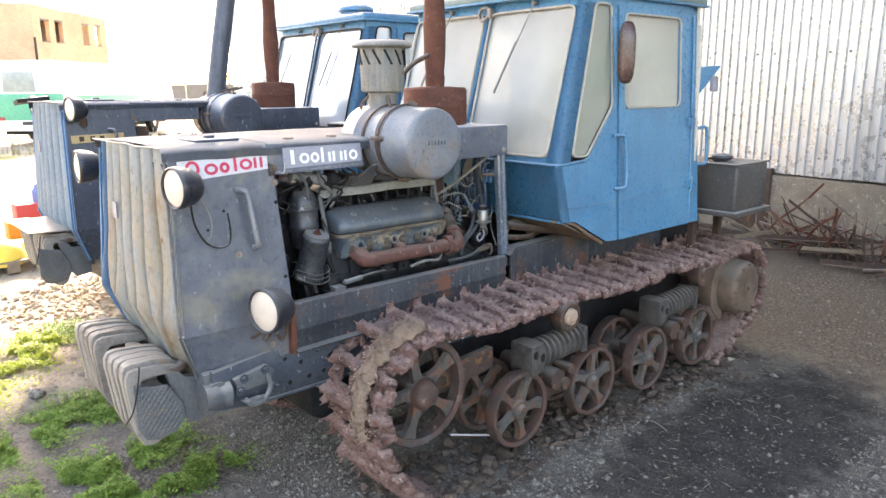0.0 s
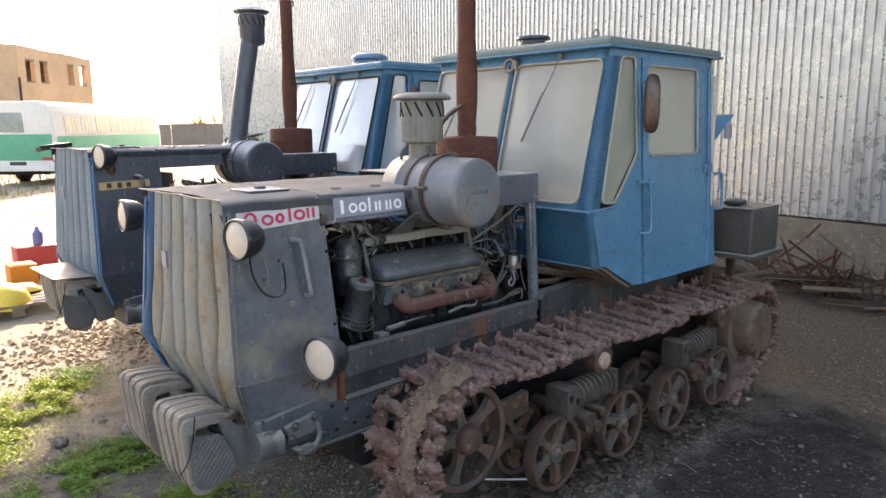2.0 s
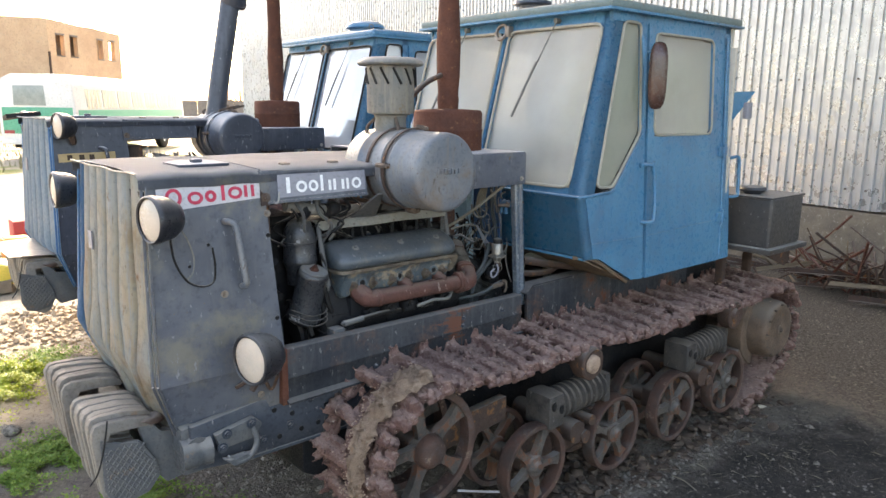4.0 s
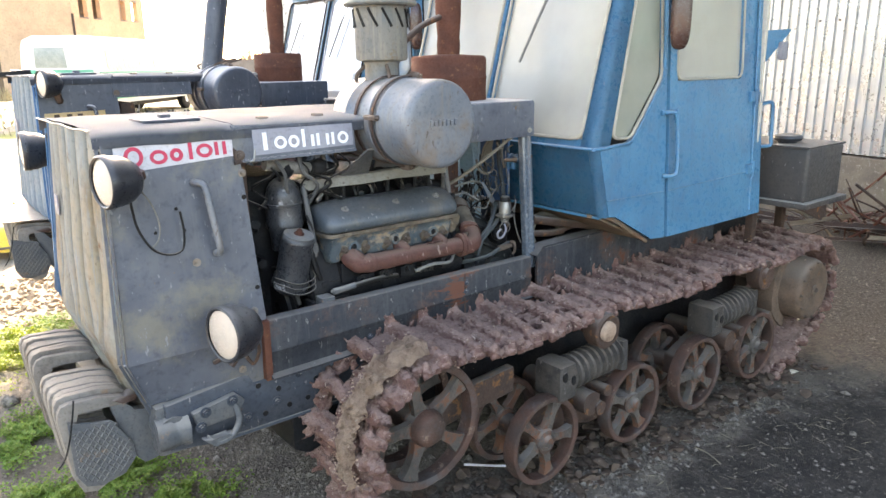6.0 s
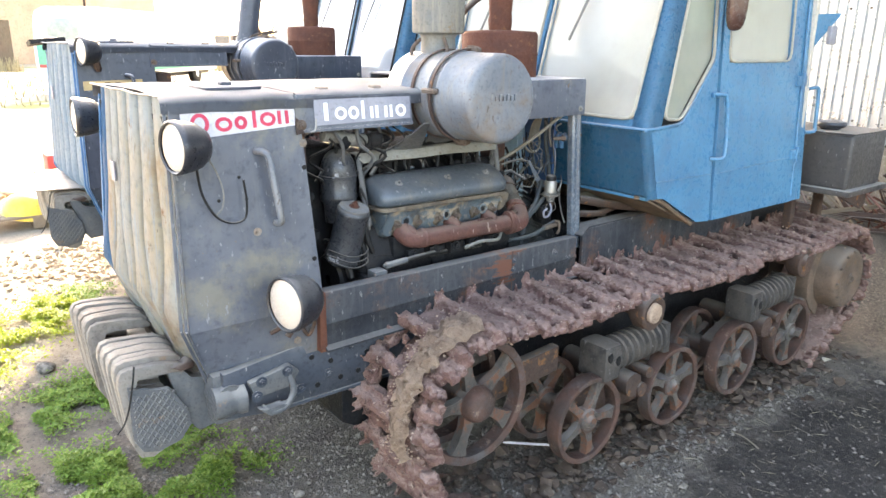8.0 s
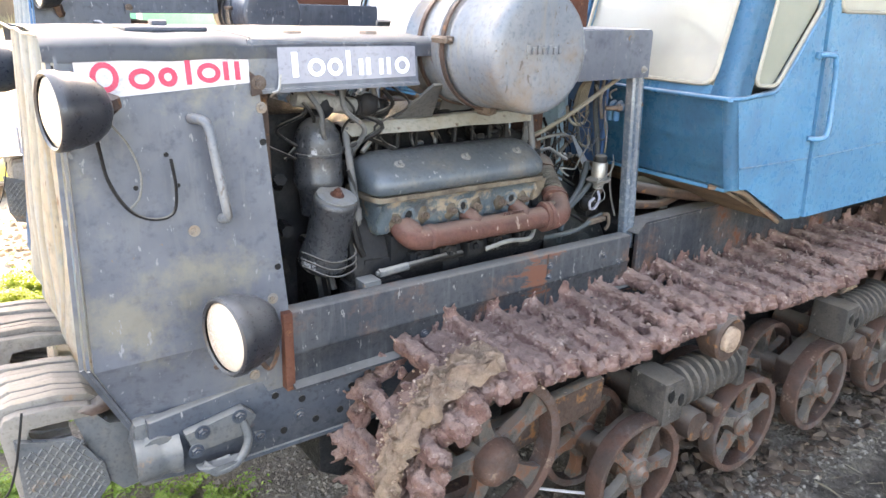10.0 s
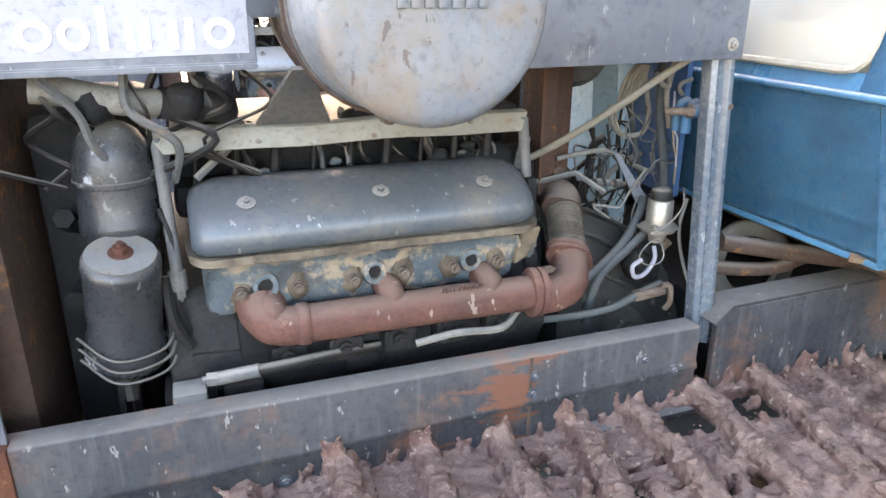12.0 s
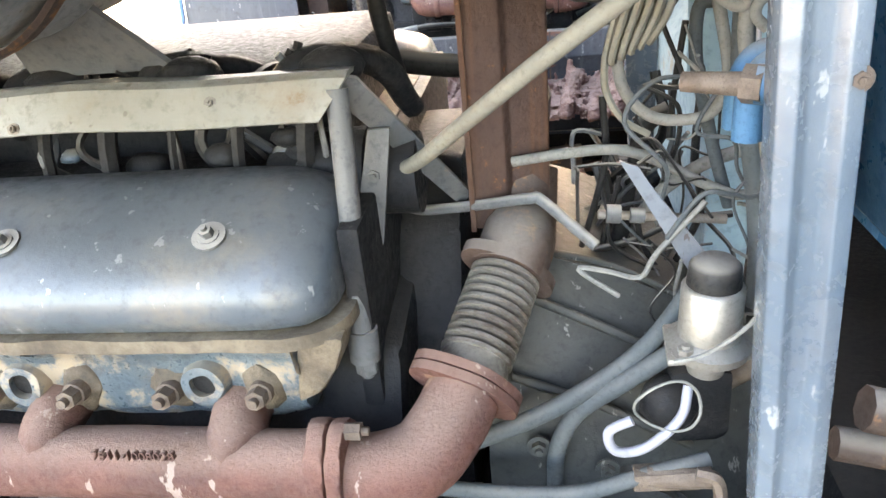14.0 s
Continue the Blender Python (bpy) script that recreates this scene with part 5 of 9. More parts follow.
def weights(root, style):
    """Two stacks of cast weight plates hung on the nose."""
    rack = geo()
    box(rack, -1.56, -1.44, 0.60, 1.40, 0.62, 0.72, 0.01)
    part_rack = part("weight_rack", rack, M["weight_dark"], root, "stacked cast front weights on a rack")
    prof = [(-1.755, 0.825), (-1.754, 0.856), (-1.742, 0.876), (-1.715, 0.884), (-1.62, 0.880), (-1.555, 0.868), (-1.524, 0.845), (-1.518, 0.800), (-1.535, 0.775), (-1.56, 0.79), (-1.60, 0.80),
            (-1.605, 0.62), (-1.63, 0.555), (-1.665, 0.535), (-1.705, 0.545), (-1.732, 0.61)]
    hollow = prof[:7] + [(-1.535, 0.832), (-1.58, 0.838), (-1.65, 0.846), (-1.692, 0.842), (-1.702, 0.815), (-1.692, 0.780), (-1.66, 0.768), (-1.60, 0.765)] + prof[11:]
    for s, y0 in enumerate((0.585, 1.005)):
        for k in range(9):
            b = geo()
            y = y0 + k * 0.0355
            edge = 1.0 if k % 2 else 0.0
            dx, dz = 0.008 * noise.noise(Vector((k * 2.1, s * 5.0, 1))), 0.006 * noise.noise(Vector((k * 3.3, s * 7.0, 4))) - (0.012 if k in (0, 8) else 0.0)
            outline = hollow if k < 3 else prof
            cx, cz = -1.65, 0.72
            prism(b, [(cx + (px - cx) * (1 + 0.030 * edge) + dx, cz + (pz - cz) * (1 + 0.030 * edge) + dz - 0.016 + 0.024 * s) for px, pz in outline], "y", y, y + 0.0305, 0.004)
            shake(b, 0.006, 14)
            part("weight_plate", b, M["weight"], part_rack)
    b = geo()
    prism(b, [(-1.728, 0.800), (-1.69, 0.775), (-1.66, 0.765), (-1.60, 0.765), (-1.575, 0.74), (-1.568, 0.70), (-1.538, 0.665), (-1.530, 0.60), (-1.572, 0.548), (-1.65, 0.530), (-1.70, 0.545), (-1.728, 0.60)], "y", 0.572, 0.586, 0.006)
    step = part("step_plate", b, M["weight_dark"], part_rack, "chequered grey step plate")
    b = geo()
    for d in (1, -1):
        for k in range(-9, 10):
            c = k * 0.030
            pts = []
            for i in range(41):
                x = -1.735 + i * 0.0050
                z = 0.71 + d * 1.25 * (x + 1.66) + c
                inside = (-1.720 + max(0, 0.6 - z) * 0.5 < x < (-1.576 if z > 0.68 else -1.540 - max(0.0, 0.60 - z) * 0.8)) and 0.542 + abs(x + 1.645) * 0.35 < z < 0.758
                if inside:
                    pts.append((x, 0.571, z))
            if len(pts) > 3:
                tube(b, [pts[0], pts[-1]], 0.0040, 5, sharp=True)
    part("step_tread", b, M["weight_dark"], step)
    b = geo()
    prism(b, [(-1.60, 0.83), (-1.545, 0.83), (-1.52, 0.76), (-1.40, 0.76), (-1.40, 0.57), (-1.50, 0.555), (-1.535, 0.60), (-1.56, 0.68), (-1.575, 0.74)], "y", 0.585, 0.625, 0.01)
    part("weight_bracket", b, M["weight_dark"], part_rack)
    b = geo()
    tube(b, [(-1.70, 0.572, 0.87), (-1.712, 0.560, 0.82), (-1.732, 0.555, 0.74), (-1.752, 0.56, 0.68), (-1.775, 0.575, 0.64)], 0.003, 6)
    part("weight_strap", b, M["rubber"], part_rack)
    b = geo()
    icos(b, (-1.545, 0.60, 0.822), 0.032, 2, (1.5, 0.9, 0.6))
    shake(b, 0.018, 34)
    part("pivot_knuckle", b, M["rust_brown"], part_rack)
    if style["kind"] == 2:
        b = geo()
        slab(b, [(-1.77, 0.56, 0.905), (-1.79, 1.10, 0.915), (-1.53, 1.10, 0.925), (-1.47, 0.60, 0.885)], 0.004)
        part("tin_sheet", b, M["alu"], part_rack, "loose bent tin sheet on the weights")


def valve_cover(y_flip, style):
    b = geo()
    prof = [(0.508, 1.284), (0.490, 1.294), (0.482, 1.313), (0.486, 1.334), (0.502, 1.354), (0.530, 1.373), (0.570, 1.392), (0.605, 1.401), (0.645, 1.398), (0.690, 1.380), (0.705, 1.355), (0.708, 1.31), (0.69, 1.284)]
    cy, cz = 0.60, 1.335
    stations = [(-0.765, 0.62), (-0.758, 0.80), (-0.742, 0.92), (-0.715, 0.985), (-0.68, 1.0), (-0.19, 1.0), (-0.150, 0.985), (-0.120, 0.92), (-0.102, 0.80), (-0.095, 0.62)]
    rings = []
    for x, s in stations:
        rings.append([b.verts.new((x, cy + (py - cy) * s, 1.284 + (pz - 1.284) * s if s > 0.9 else cz + (pz - cz) * s - (1 - s) * 0.03)) for py, pz in prof])
    for ra, rb in zip(rings, rings[1:]):
        for k in range(len(prof)):
            j = (k + 1) % len(prof)
            b.faces.new((ra[k], ra[j], rb[j], rb[k]))
    b.faces.new(rings[0][::-1])
    b.faces.new(rings[-1])
    return b


def eared(a, c, n=28):
    """Outline of a round flange with two bolt ears."""
    out = []
    for k in range(n):
        t = 2 * math.pi * k / n
        r = c + (a - c) * abs(math.cos(t)) ** 5
        out.append((r * math.cos(t), r * math.sin(t)))
    return out


def flip_y(bm, mirror):
    if mirror:
        for v in bm.verts:
            v.co.y = far(v.co.y)
    return bm


def engine(root, style):
    b = geo()
    prism(b, [(0.62, 1.20), (0.56, 1.05), (0.62, 0.92), (0.76, 0.78), (1.20, 0.78), (1.34, 0.92), (1.40, 1.05), (1.34, 1.20), (1.12, 1.24), (0.84, 1.24)], "x", -0.80, -0.02, 0.02)
    box(b, -0.72, -0.12, 0.76, 1.20, 1.22, 1.34, 0.02)
    bosses = []
    rnd = random.Random(5)
    for k in range(26):
        x, y, z = rnd.uniform(-0.78, -0.05), rnd.uniform(0.57, 0.66), rnd.uniform(0.93, 1.12)
        s = rnd.uniform(0.015, 0.05)
        bosses.append((x, y, z, s))
    shake(b, 0.006, 17)
    block = part("engine_block", b, M["engine"], root, "oily dark engine block")
    for x, y, z, s in bosses:
        b = geo()
        box(b, x - s, x + s, y - s * 0.7, y + s, z - s, z + s * 0.8, 0.008)
        shake(b, 0.006, 17)
        part("engine_boss", b, M["engine"], block)
    for mirror in (False, True):
        cover_m = M[style["cover"]]
        b = flip_y(valve_cover(mirror, style), mirror)
        cover = part("valve_cover", b, cover_m, block, "grey pressed valve cover")
        b = geo()
        outline = []
        for cx, cy, a0 in ((-0.715, 0.545, 180), (-0.140, 0.545, 270), (-0.140, 0.66, 0), (-0.715, 0.66, 90)):
            outline += [(cx + 0.059 * math.cos(radians(a0 + a)), cy + 0.059 * math.sin(radians(a0 + a))) for a in range(0, 91, 15)]
        dense = []
        for p, q in zip(outline, outline[1:] + outline[:1]):
            n = max(1, round(math.dist(p, q) / 0.03))
            dense += [(p[0] + (q[0] - p[0]) * i / n, p[1] + (q[1] - p[1]) * i / n) for i in range(n)]
        prism(b, dense, "z", 1.272, 1.2865)
        shake(b, 0.0035, 34)
        part("cover_gasket", flip_y(b, mirror), M["gasket"], block)
        b = geo()
        for x in (-0.664, -0.416, -0.204):
            cyl(b, (x, 0.530, 1.3725), (x, 0.5288, 1.3750), 0.0165, seg=22)
            cyl(b, (x, 0.529, 1.3745), (x, 0.5282, 1.3762), 0.0105, seg=18)
            hexbolt(b, (x, 0.5284, 1.3758), (0, -0.5, 0.86), 0.0065, 0.007, False)
        part("cover_bolt", flip_y(b, mirror), M["weight_dark"], block)
        # cylinder head with bolts and core holes
        b = geo()
        prism(b, [(0.515, 1.271), (0.543, 1.250), (0.546, 1.180), (0.56, 1.152), (0.71, 1.150), (0.71, 1.271)], "x", -0.735, -0.118, 0.022)
        bmesh.ops.subdivide_edges(b, edges=[e for e in b.edges if e.calc_length() > 0.3], cuts=36)
        shake(b, 0.007, 26)
        shake(b, 0.003, 70)
        head = part("cylinder_head", flip_y(b, mirror), M["engine_blue"], block, "blue-grey cylinder head streaked with oil")
        for x in (-0.674, -0.571, -0.465, -0.366, -0.262, -0.164):
            b = geo()
            icos(b, (x, 0.548, 1.203), 0.026, 2, (0.9, 0.45, 1.25))
            shake(b, 0.008, 60)
            part("head_lug", flip_y(b, mirror), M["grime"], head)
            b = geo()
            cyl(b, (x, 0.545, 1.203), (x, 0.530, 1.205), 0.0135, 0.0125, 14)
            hexbolt(b, (x, 0.532, 1.205), (0, -1, 0.15), 0.0105, 0.012, False)
            part("head_bolt", flip_y(b, mirror), M["bolt_rust"], head)
        for x in (-0.629, -0.423, -0.223):
            b = geo()
            lathe(b, [(0.0135, -0.004), (0.0135, 0.012), (0.0225, 0.012), (0.026, -0.004), (0.0135, -0.004)], (x, 0.543, 1.213), (0, -1, 0.1), 18)
            shake(b, 0.003, 60)
            part("core_ring", flip_y(b, mirror), M["engine_blue"], head)
            b = geo()
            cyl(b, (x, 0.548, 1.213), (x, 0.5385, 1.2135), 0.0133, seg=16)
            part("core_hole", flip_y(b, mirror), M["rubber"], head)
        b = geo()
        prism(b, [(-0.112, 1.272), (-0.070, 1.268), (-0.078, 1.236), (-0.100, 1.205), (-0.125, 1.19)], "y", 0.530, 0.62, 0.006)
        shake(b, 0.005, 40)
        part("head_corner", flip_y(b, mirror), M["grime"], head)
        # exhaust manifold
        b = geo()
        tube(b, [(-0.660, 0.535, 1.182), (-0.652, 0.508, 1.162), (-0.628, 0.491, 1.148), (-0.56, 0.487, 1.146), (-0.35, 0.487, 1.145), (-0.10, 0.487, 1.142)], 0.0365, 20)
        shake(b, 0.002, 40)
        mani = part("exhaust_manifold", flip_y(b, mirror), M["manifold"], block, "rusted cast exhaust manifold")
        for x in (-0.630, -0.402, -0.198):
            b = geo()
            tube(b, [(x - 0.004, 0.487, 1.152), (x - 0.004, 0.500, 1.170), (x - 0.004, 0.546, 1.182)], 0.029, 16)
            shake(b, 0.004, 45)
            part("manifold_branch", flip_y(b, mirror), M["manifold"], mani)
            b = geo()
            cyl(b, (x + 0.010, 0.525, 1.180), (x + 0.012, 0.498, 1.162), 0.012, seg=12)
            hexbolt(b, (x + 0.012, 0.500, 1.164), (0.05, -0.8, -0.6), 0.010, 0.012, False)
            part("manifold_bolt", flip_y(b, mirror), M["manifold"], mani)
        b = geo()
        lathe(b, [(0.0365, -0.014), (0.0400, -0.011), (0.0405, 0.006), (0.0365, 0.010)], (-0.578, 0.4875, 1.146), (1, 0, 0), 20)
        part("manifold_ring", flip_y(b, mirror), M["manifold"], mani)
        for x0, x1 in ((-0.118, -0.100), (-0.098, -0.082)):
            b = geo()
            prism(b, [(0.487 + v, 1.142 + u) for u, v in eared(0.054, 0.043)], "x", x0, x1, 0.004)
            shake(b, 0.002, 50)
            part("manifold_flange", flip_y(b, mirror), M["manifold"], mani)
        for u in (0.046, -0.046):
            b = geo()
            hexbolt(b, (-0.082, 0.487, 1.142 + u), (1, 0, 0), 0.009, 0.012, False)
            part("flange_bolt", flip_y(b, mirror), M["bolt_rust"], mani)
        if not mirror and style["kind"] == 1:
            cu = bpy.data.curves.new("cast_number", "FONT")
            cu.body = "7511-1008028"
            cu.size = 0.0145
            cu.extrude = 0.0025
            text = bpy.data.objects.new("cast_number", cu)
            me = bpy.data.meshes.new_from_object(text)
            me.transform(Matrix.Translation((-0.321, 0.4490, 1.186)) @ Matrix.Rotation(math.pi / 2, 4, "X"))
            me.materials.clear()
            me.materials.append(M["manifold"])
            part("cast_number", me, None, mani)
        # elbow, bellows and riser to the muffler
        b = geo()
        tube(b, [(-0.085, 0.487, 1.142), (-0.045, 0.490, 1.142), (-0.006, 0.506, 1.147), (0.018, 0.536, 1.163), (0.032, 0.565, 1.178)], 0.040, 20)
        ax = Vector((0.30, 0.82, 0.48)).normalized()
        p = Vector((0.032, 0.565, 1.178))
        prof = eared(0.060, 0.043)
        ear = Vector((0.826, 0.028, -0.563))
        ear = (ear - ax * ear.dot(ax)).normalized()
        q = Matrix((ear, ax.cross(ear), ax)).transposed()
        for h in (0.0, 0.012):
            ring = [[b.verts.new(p + ax * (h + e) + q @ Vector((u * 1.05, v * 1.05, 0))) for u, v in prof] for e in (0, 0.010)]
            b.faces.new(ring[0][::-1])
            b.faces.new(ring[1])
            for k in range(len(prof)):
                b.faces.new((ring[0][k], ring[0][(k + 1) % len(prof)], ring[1][(k + 1) % len(prof)], ring[1][k]))
        elbow = part("exhaust_elbow", flip_y(b, mirror), M["manifold"], mani)
        b = geo()
        ribbed(b, p + ax * 0.040, p + ax * 0.150, 0.0405, 10, 24)
        cyl(b, p + ax * 0.020, p + ax * 0.046, 0.0415, 0.036, 24)
        part("bellows", flip_y(b, mirror), M["bellows"], mani, "ribbed metal exhaust bellows", 28)
        b = geo()
        u = p + ax * 0.150
        ring = [[b.verts.new(u + ax * e + q @ Vector((a * 0.97, c * 0.97, 0))) for a, c in prof] for e in (0, 0.014)]
        b.faces.new(ring[0][::-1])
        b.faces.new(ring[1])
        for k in range(len(prof)):
            b.faces.new((ring[0][k], ring[0][(k + 1) % len(prof)], ring[1][(k + 1) % len(prof)], ring[1][k]))
        tube(b, [u, u + ax * 0.04, (0.093, 0.775, 1.275), (0.097, 0.81, 1.33)], 0.044, 14)
        part("riser_flange", flip_y(b, mirror), M["rust_brown"], mani)
        b = geo()
        prism(b, [(0.050, 0.775), (0.092, 0.775), (0.098, 0.790), (0.142, 0.800), (0.142, 0.880), (0.050, 0.880)], "z", 1.27, 1.757, 0.003)
        box(b, 0.048, 0.054, 0.768, 0.79, 1.27, 1.757)
        part("exhaust_riser", flip_y(b, mirror), M["riser"], mani, "rusted upright exhaust duct")
    # dark block added behind the engine to close a bright gap that should be in shade
    b = geo()
    prism(b, [(0.70, 0.85), (0.70, 1.16), (0.78, 1.27), (0.88, 1.33), (1.08, 1.33), (1.18, 1.27), (1.26, 1.16), (1.26, 0.85)], "x", -0.045, 0.035, 0.012)
    shake(b, 0.004, 20)
    part("flywheel_casing", b, M["engine"], block, "black block added as flywheel casing to keep the gap dark")
    b = geo()
    for k in range(9):
        x = -0.72 + 0.075 * k
        tube(b, [(x, 0.705, 1.36), (x + 0.01, 0.715, 1.44), (x + 0.03, 0.76, 1.475), (x + 0.05, 0.86, 1.46)], 0.0045 + 0.003 * (k % 3), 6)
    part("injector_line", b, M["rubber"], block)
    b = geo()
    lathe(b, [(0, -0.11), (0.030, -0.11), (0.034, -0.10), (0.034, -0.062), (0.050, -0.058), (0.054, -0.05), (0.054, 0.005), (0.046, 0.01), (0.046, 0.06), (0, 0.06)], (-0.055, 0.735, 1.430), (1, 0, 0), 26)
    pump = part("fuel_pump", b, M["engine"], block, "black oily fuel pump")
    b = geo()
    for k in range(6):
        a = k * math.pi / 3 + 0.3
        hexbolt(b, (-0.112, 0.735 + 0.044 * math.cos(a), 1.430 + 0.044 * math.sin(a)), (-1, 0, 0), 0.005, 0.005, False)
    hexbolt(b, (-0.035, 0.682, 1.450), (0, -1, 0), 0.007, 0.006)
    hexbolt(b, (-0.06, 0.684, 1.400), (0, -1, 0), 0.007, 0.006)
    part("pump_bolt", b, M["weight_dark"], pump)
    b = geo()
    slab(b, [(-0.035, 0.676, 1.50), (-0.012, 0.676, 1.50), (-0.035, 0.676, 1.37), (-0.068, 0.676, 1.34), (-0.075, 0.676, 1.37), (-0.055, 0.676, 1.42)], 0.006)
    part("pump_bracket", b, M["weight_dark"], pump)
    # shelf above the cover
    b = geo()
    rows = []
    for k in range(33):
        t = k / 32
        row = []
        for py, pz in ((0.694, 1.487), (0.668, 1.489), (0.659, 1.486), (0.632, 1.455), (0.629, 1.457), (0.655, 1.490), (0.668, 1.494), (0.694, 1.492)):
            drop = max(0.0, 1.489 - pz) * 0.75
            x = -0.790 + drop + t * (0.744 - 2 * drop)
            sag = 0.004 * noise.noise(Vector((t * 4.0, py * 9, 2)))
            row.append(b.verts.new((x, py + sag, pz + sag)))
        rows.append(row)
    for ra, rb in zip(rows, rows[1:]):
        for c in range(8):
            b.faces.new((ra[c], ra[(c + 1) % 8], rb[(c + 1) % 8], rb[c]))
    b.faces.new(rows[0][::-1])
    b.faces.new(rows[-1])
    shelf = part("sheet_shelf", b, M["shelf"], root, "dusty folded sheet over the engine", 20)
    b = geo()
    for x, z in ((-0.382, 1.464), (-0.60, 1.466), (-0.178, 1.476)):
        hexbolt(b, (x, 0.630 + (z - 1.457) * 0.8, z), (0, -0.85, 0.5), 0.004, 0.004)
    part("shelf_bolt", b, M["steel"], shelf)
    b = geo()
    for x0, x1 in ((-0.775, -0.768), (-0.056, -0.055)):
        tube(b, [(x0, 0.655, 1.480), (x0 * 0.6 + x1 * 0.4, 0.638, 1.40), (x1, 0.603, 1.25), (x1, 0.600, 1.215)], 0.0112, 12)
        cyl(b, (x1, 0.604, 1.245), (x1, 0.600, 1.210), 0.0165, seg=12)
        hexbolt(b, (x1, 0.600, 1.210), (0, 0, -1), 0.012, 0.012, False)
    part("shelf_rod", b, M["weight_dark"], shelf, "grey steel stay rod")
    b = geo()
    slab(b, [(-0.066, 0.664, 1.492), (-0.040, 0.672, 1.484), (0.048, 0.800, 1.306), (0.034, 0.800, 1.290), (-0.060, 0.672, 1.462)], 0.004)
    part("shelf_brace", b, M["weight_dark"], shelf)
    b = geo()
    for k in range(5):
        x = -0.74 + k * 0.15
        tube(b, [(x, 0.70, 1.44), (x + 0.03, 0.72, 1.49), (x + 0.09, 0.80, 1.47), (x + 0.12, 0.86, 1.40)], 0.016, 8)
        icos(b, (x + 0.06, 0.72, 1.485), 0.03, 2, (1.2, 1, 0.7))
    box(b, -0.76, -0.10, 0.82, 1.22, 1.36, 1.465, 0.02)
    box(b, -0.76, -0.06, 0.74, 1.22, 1.30, 1.365, 0.02)
    shake(b, 0.005, 18)
    part("intake_manifold", b, M["engine"], block)
    rnd = random.Random(33)
    for k in range(16):
        b = geo()
        x = rnd.uniform(-0.72, -0.10)
        pts = [(x, rnd.uniform(0.70, 0.80), 1.50)]
        for j in range(3):
            pts.append((pts[-1][0] + rnd.uniform(-0.03, 0.05), rnd.uniform(0.70, 0.80), 1.50 - 0.045 * (j + 1)))
        tube(b, pts, rnd.uniform(0.0022, 0.0075), 6)
        part("engine_lead", b, M[rnd.choice(["weight_dark", "rubber", "rubber", "engine", "rubber"])], block)
    for k in range(9):
        b = geo()
        icos(b, (rnd.uniform(-0.70, -0.12), rnd.uniform(0.72, 0.80), rnd.uniform(1.375, 1.42)), rnd.uniform(0.010, 0.024), 2, (1.3, 1, 0.9))
        shake(b, 0.006, 45)
        part("fuel_union", b, M[rnd.choice(["engine_blue", "engine", "engine"])], block)
    # oil filters at the front of the engine
    b = geo()
    lathe(b, [(0, 0.150), (0.012, 0.150), (0.013, 0.118), (0.030, 0.112), (0.048, 0.098), (0.062, 0.074), (0.069, 0.044), (0.070, 0.02), (0.073, 0.018), (0.073, 0.010), (0.070, 0.008), (0.070, -0.055), (0.073, -0.060), (0.073, -0.075), (0.060, -0.10), (0.055, -0.17), (0, -0.17)], (-0.868, 0.63, 1.395), (0, 0, 1), 28)
    part("oil_filter", b, M["filter"], block, "black filter bowl with flaked paint")
    b = geo()
    hexbolt(b, (-0.868, 0.63, 1.527), (0, 0, 1), 0.012, 0.012)
    part("filter_nut", b, M["steel"], block)
    b = geo()
    ax = Vector((0.10, -0.30, 1.0)).normalized()
    o = Vector((-0.885, 0.565, 1.13))
    lathe(b, [(0, 0.182), (0.02, 0.182), (0.055, 0.179), (0.064, 0.172), (0.066, 0.160), (0.064, 0.14), (0.064, 0.01), (0.070, 0.0), (0.070, -0.02), (0.074, -0.03), (0.074, -0.045), (0.06, -0.06), (0, -0.06)], o, ax, 28)
    part("centrifuge_filter", b, M["filter"], block, "dusty black round filter housing")
    b = geo()
    lathe(b, [(0, 0.186), (0.058, 0.184), (0.058, 0.181), (0, 0.181)], o, ax, 24)
    part("filter_lid", b, M["drum_grey"], block)
    b = geo()
    hexbolt(b, o + ax * 0.184, ax, 0.013, 0.012)
    part("filter_bolt", b, M["rust"], block)
    b = geo()
    tube(b, [(-0.80, 0.575, 1.36), (-0.785, 0.56, 1.30), (-0.79, 0.548, 1.20), (-0.775, 0.545, 1.12), (-0.79, 0.55, 1.05)], 0.006, 6)
    tube(b, [(-0.805, 0.55, 1.24), (-0.80, 0.53, 1.16), (-0.775, 0.53, 1.10)], 0.010, 6)
    for dz in (0.0, 0.022, 0.044):
        tube(b, [(-0.965, 0.55, 1.14 - dz), (-0.90, 0.485, 1.115 - dz), (-0.82, 0.50, 1.12 - dz), (-0.795, 0.56, 1.14 - dz)], 0.0030, 6)
    part("oil_line", b, M["rubber"], block)
    # added dark plate under the engine, so that bright ground doesn't show through
    b = geo()
    box(b, -1.02, 0.32, 0.53, far(0.53), 0.800, 0.812, 0.003)
    part("engine_guard", b, M["engine"], root, "black plate added under the engine to block the bright ground")
    b = geo()
    box(b, -1.00, -0.80, 0.76, 1.22, 0.84, 1.52, 0.03)
    part("timing_cover", b, M["engine"], block, "black oily front cover of the engine")
    # added dark sheet at the engine's rear to block the view of sunlit ground
    b = geo()
    box(b, -0.064, -0.042, 0.60, 1.36, 0.84, 1.36, 0.004)
    part("rear_plate", b, M["engine"], block)
    # dark radiator core behind the nose panel
    b = geo()
    box(b, -1.12, -1.03, 0.585, 1.375, 0.70, 1.66, 0.01)
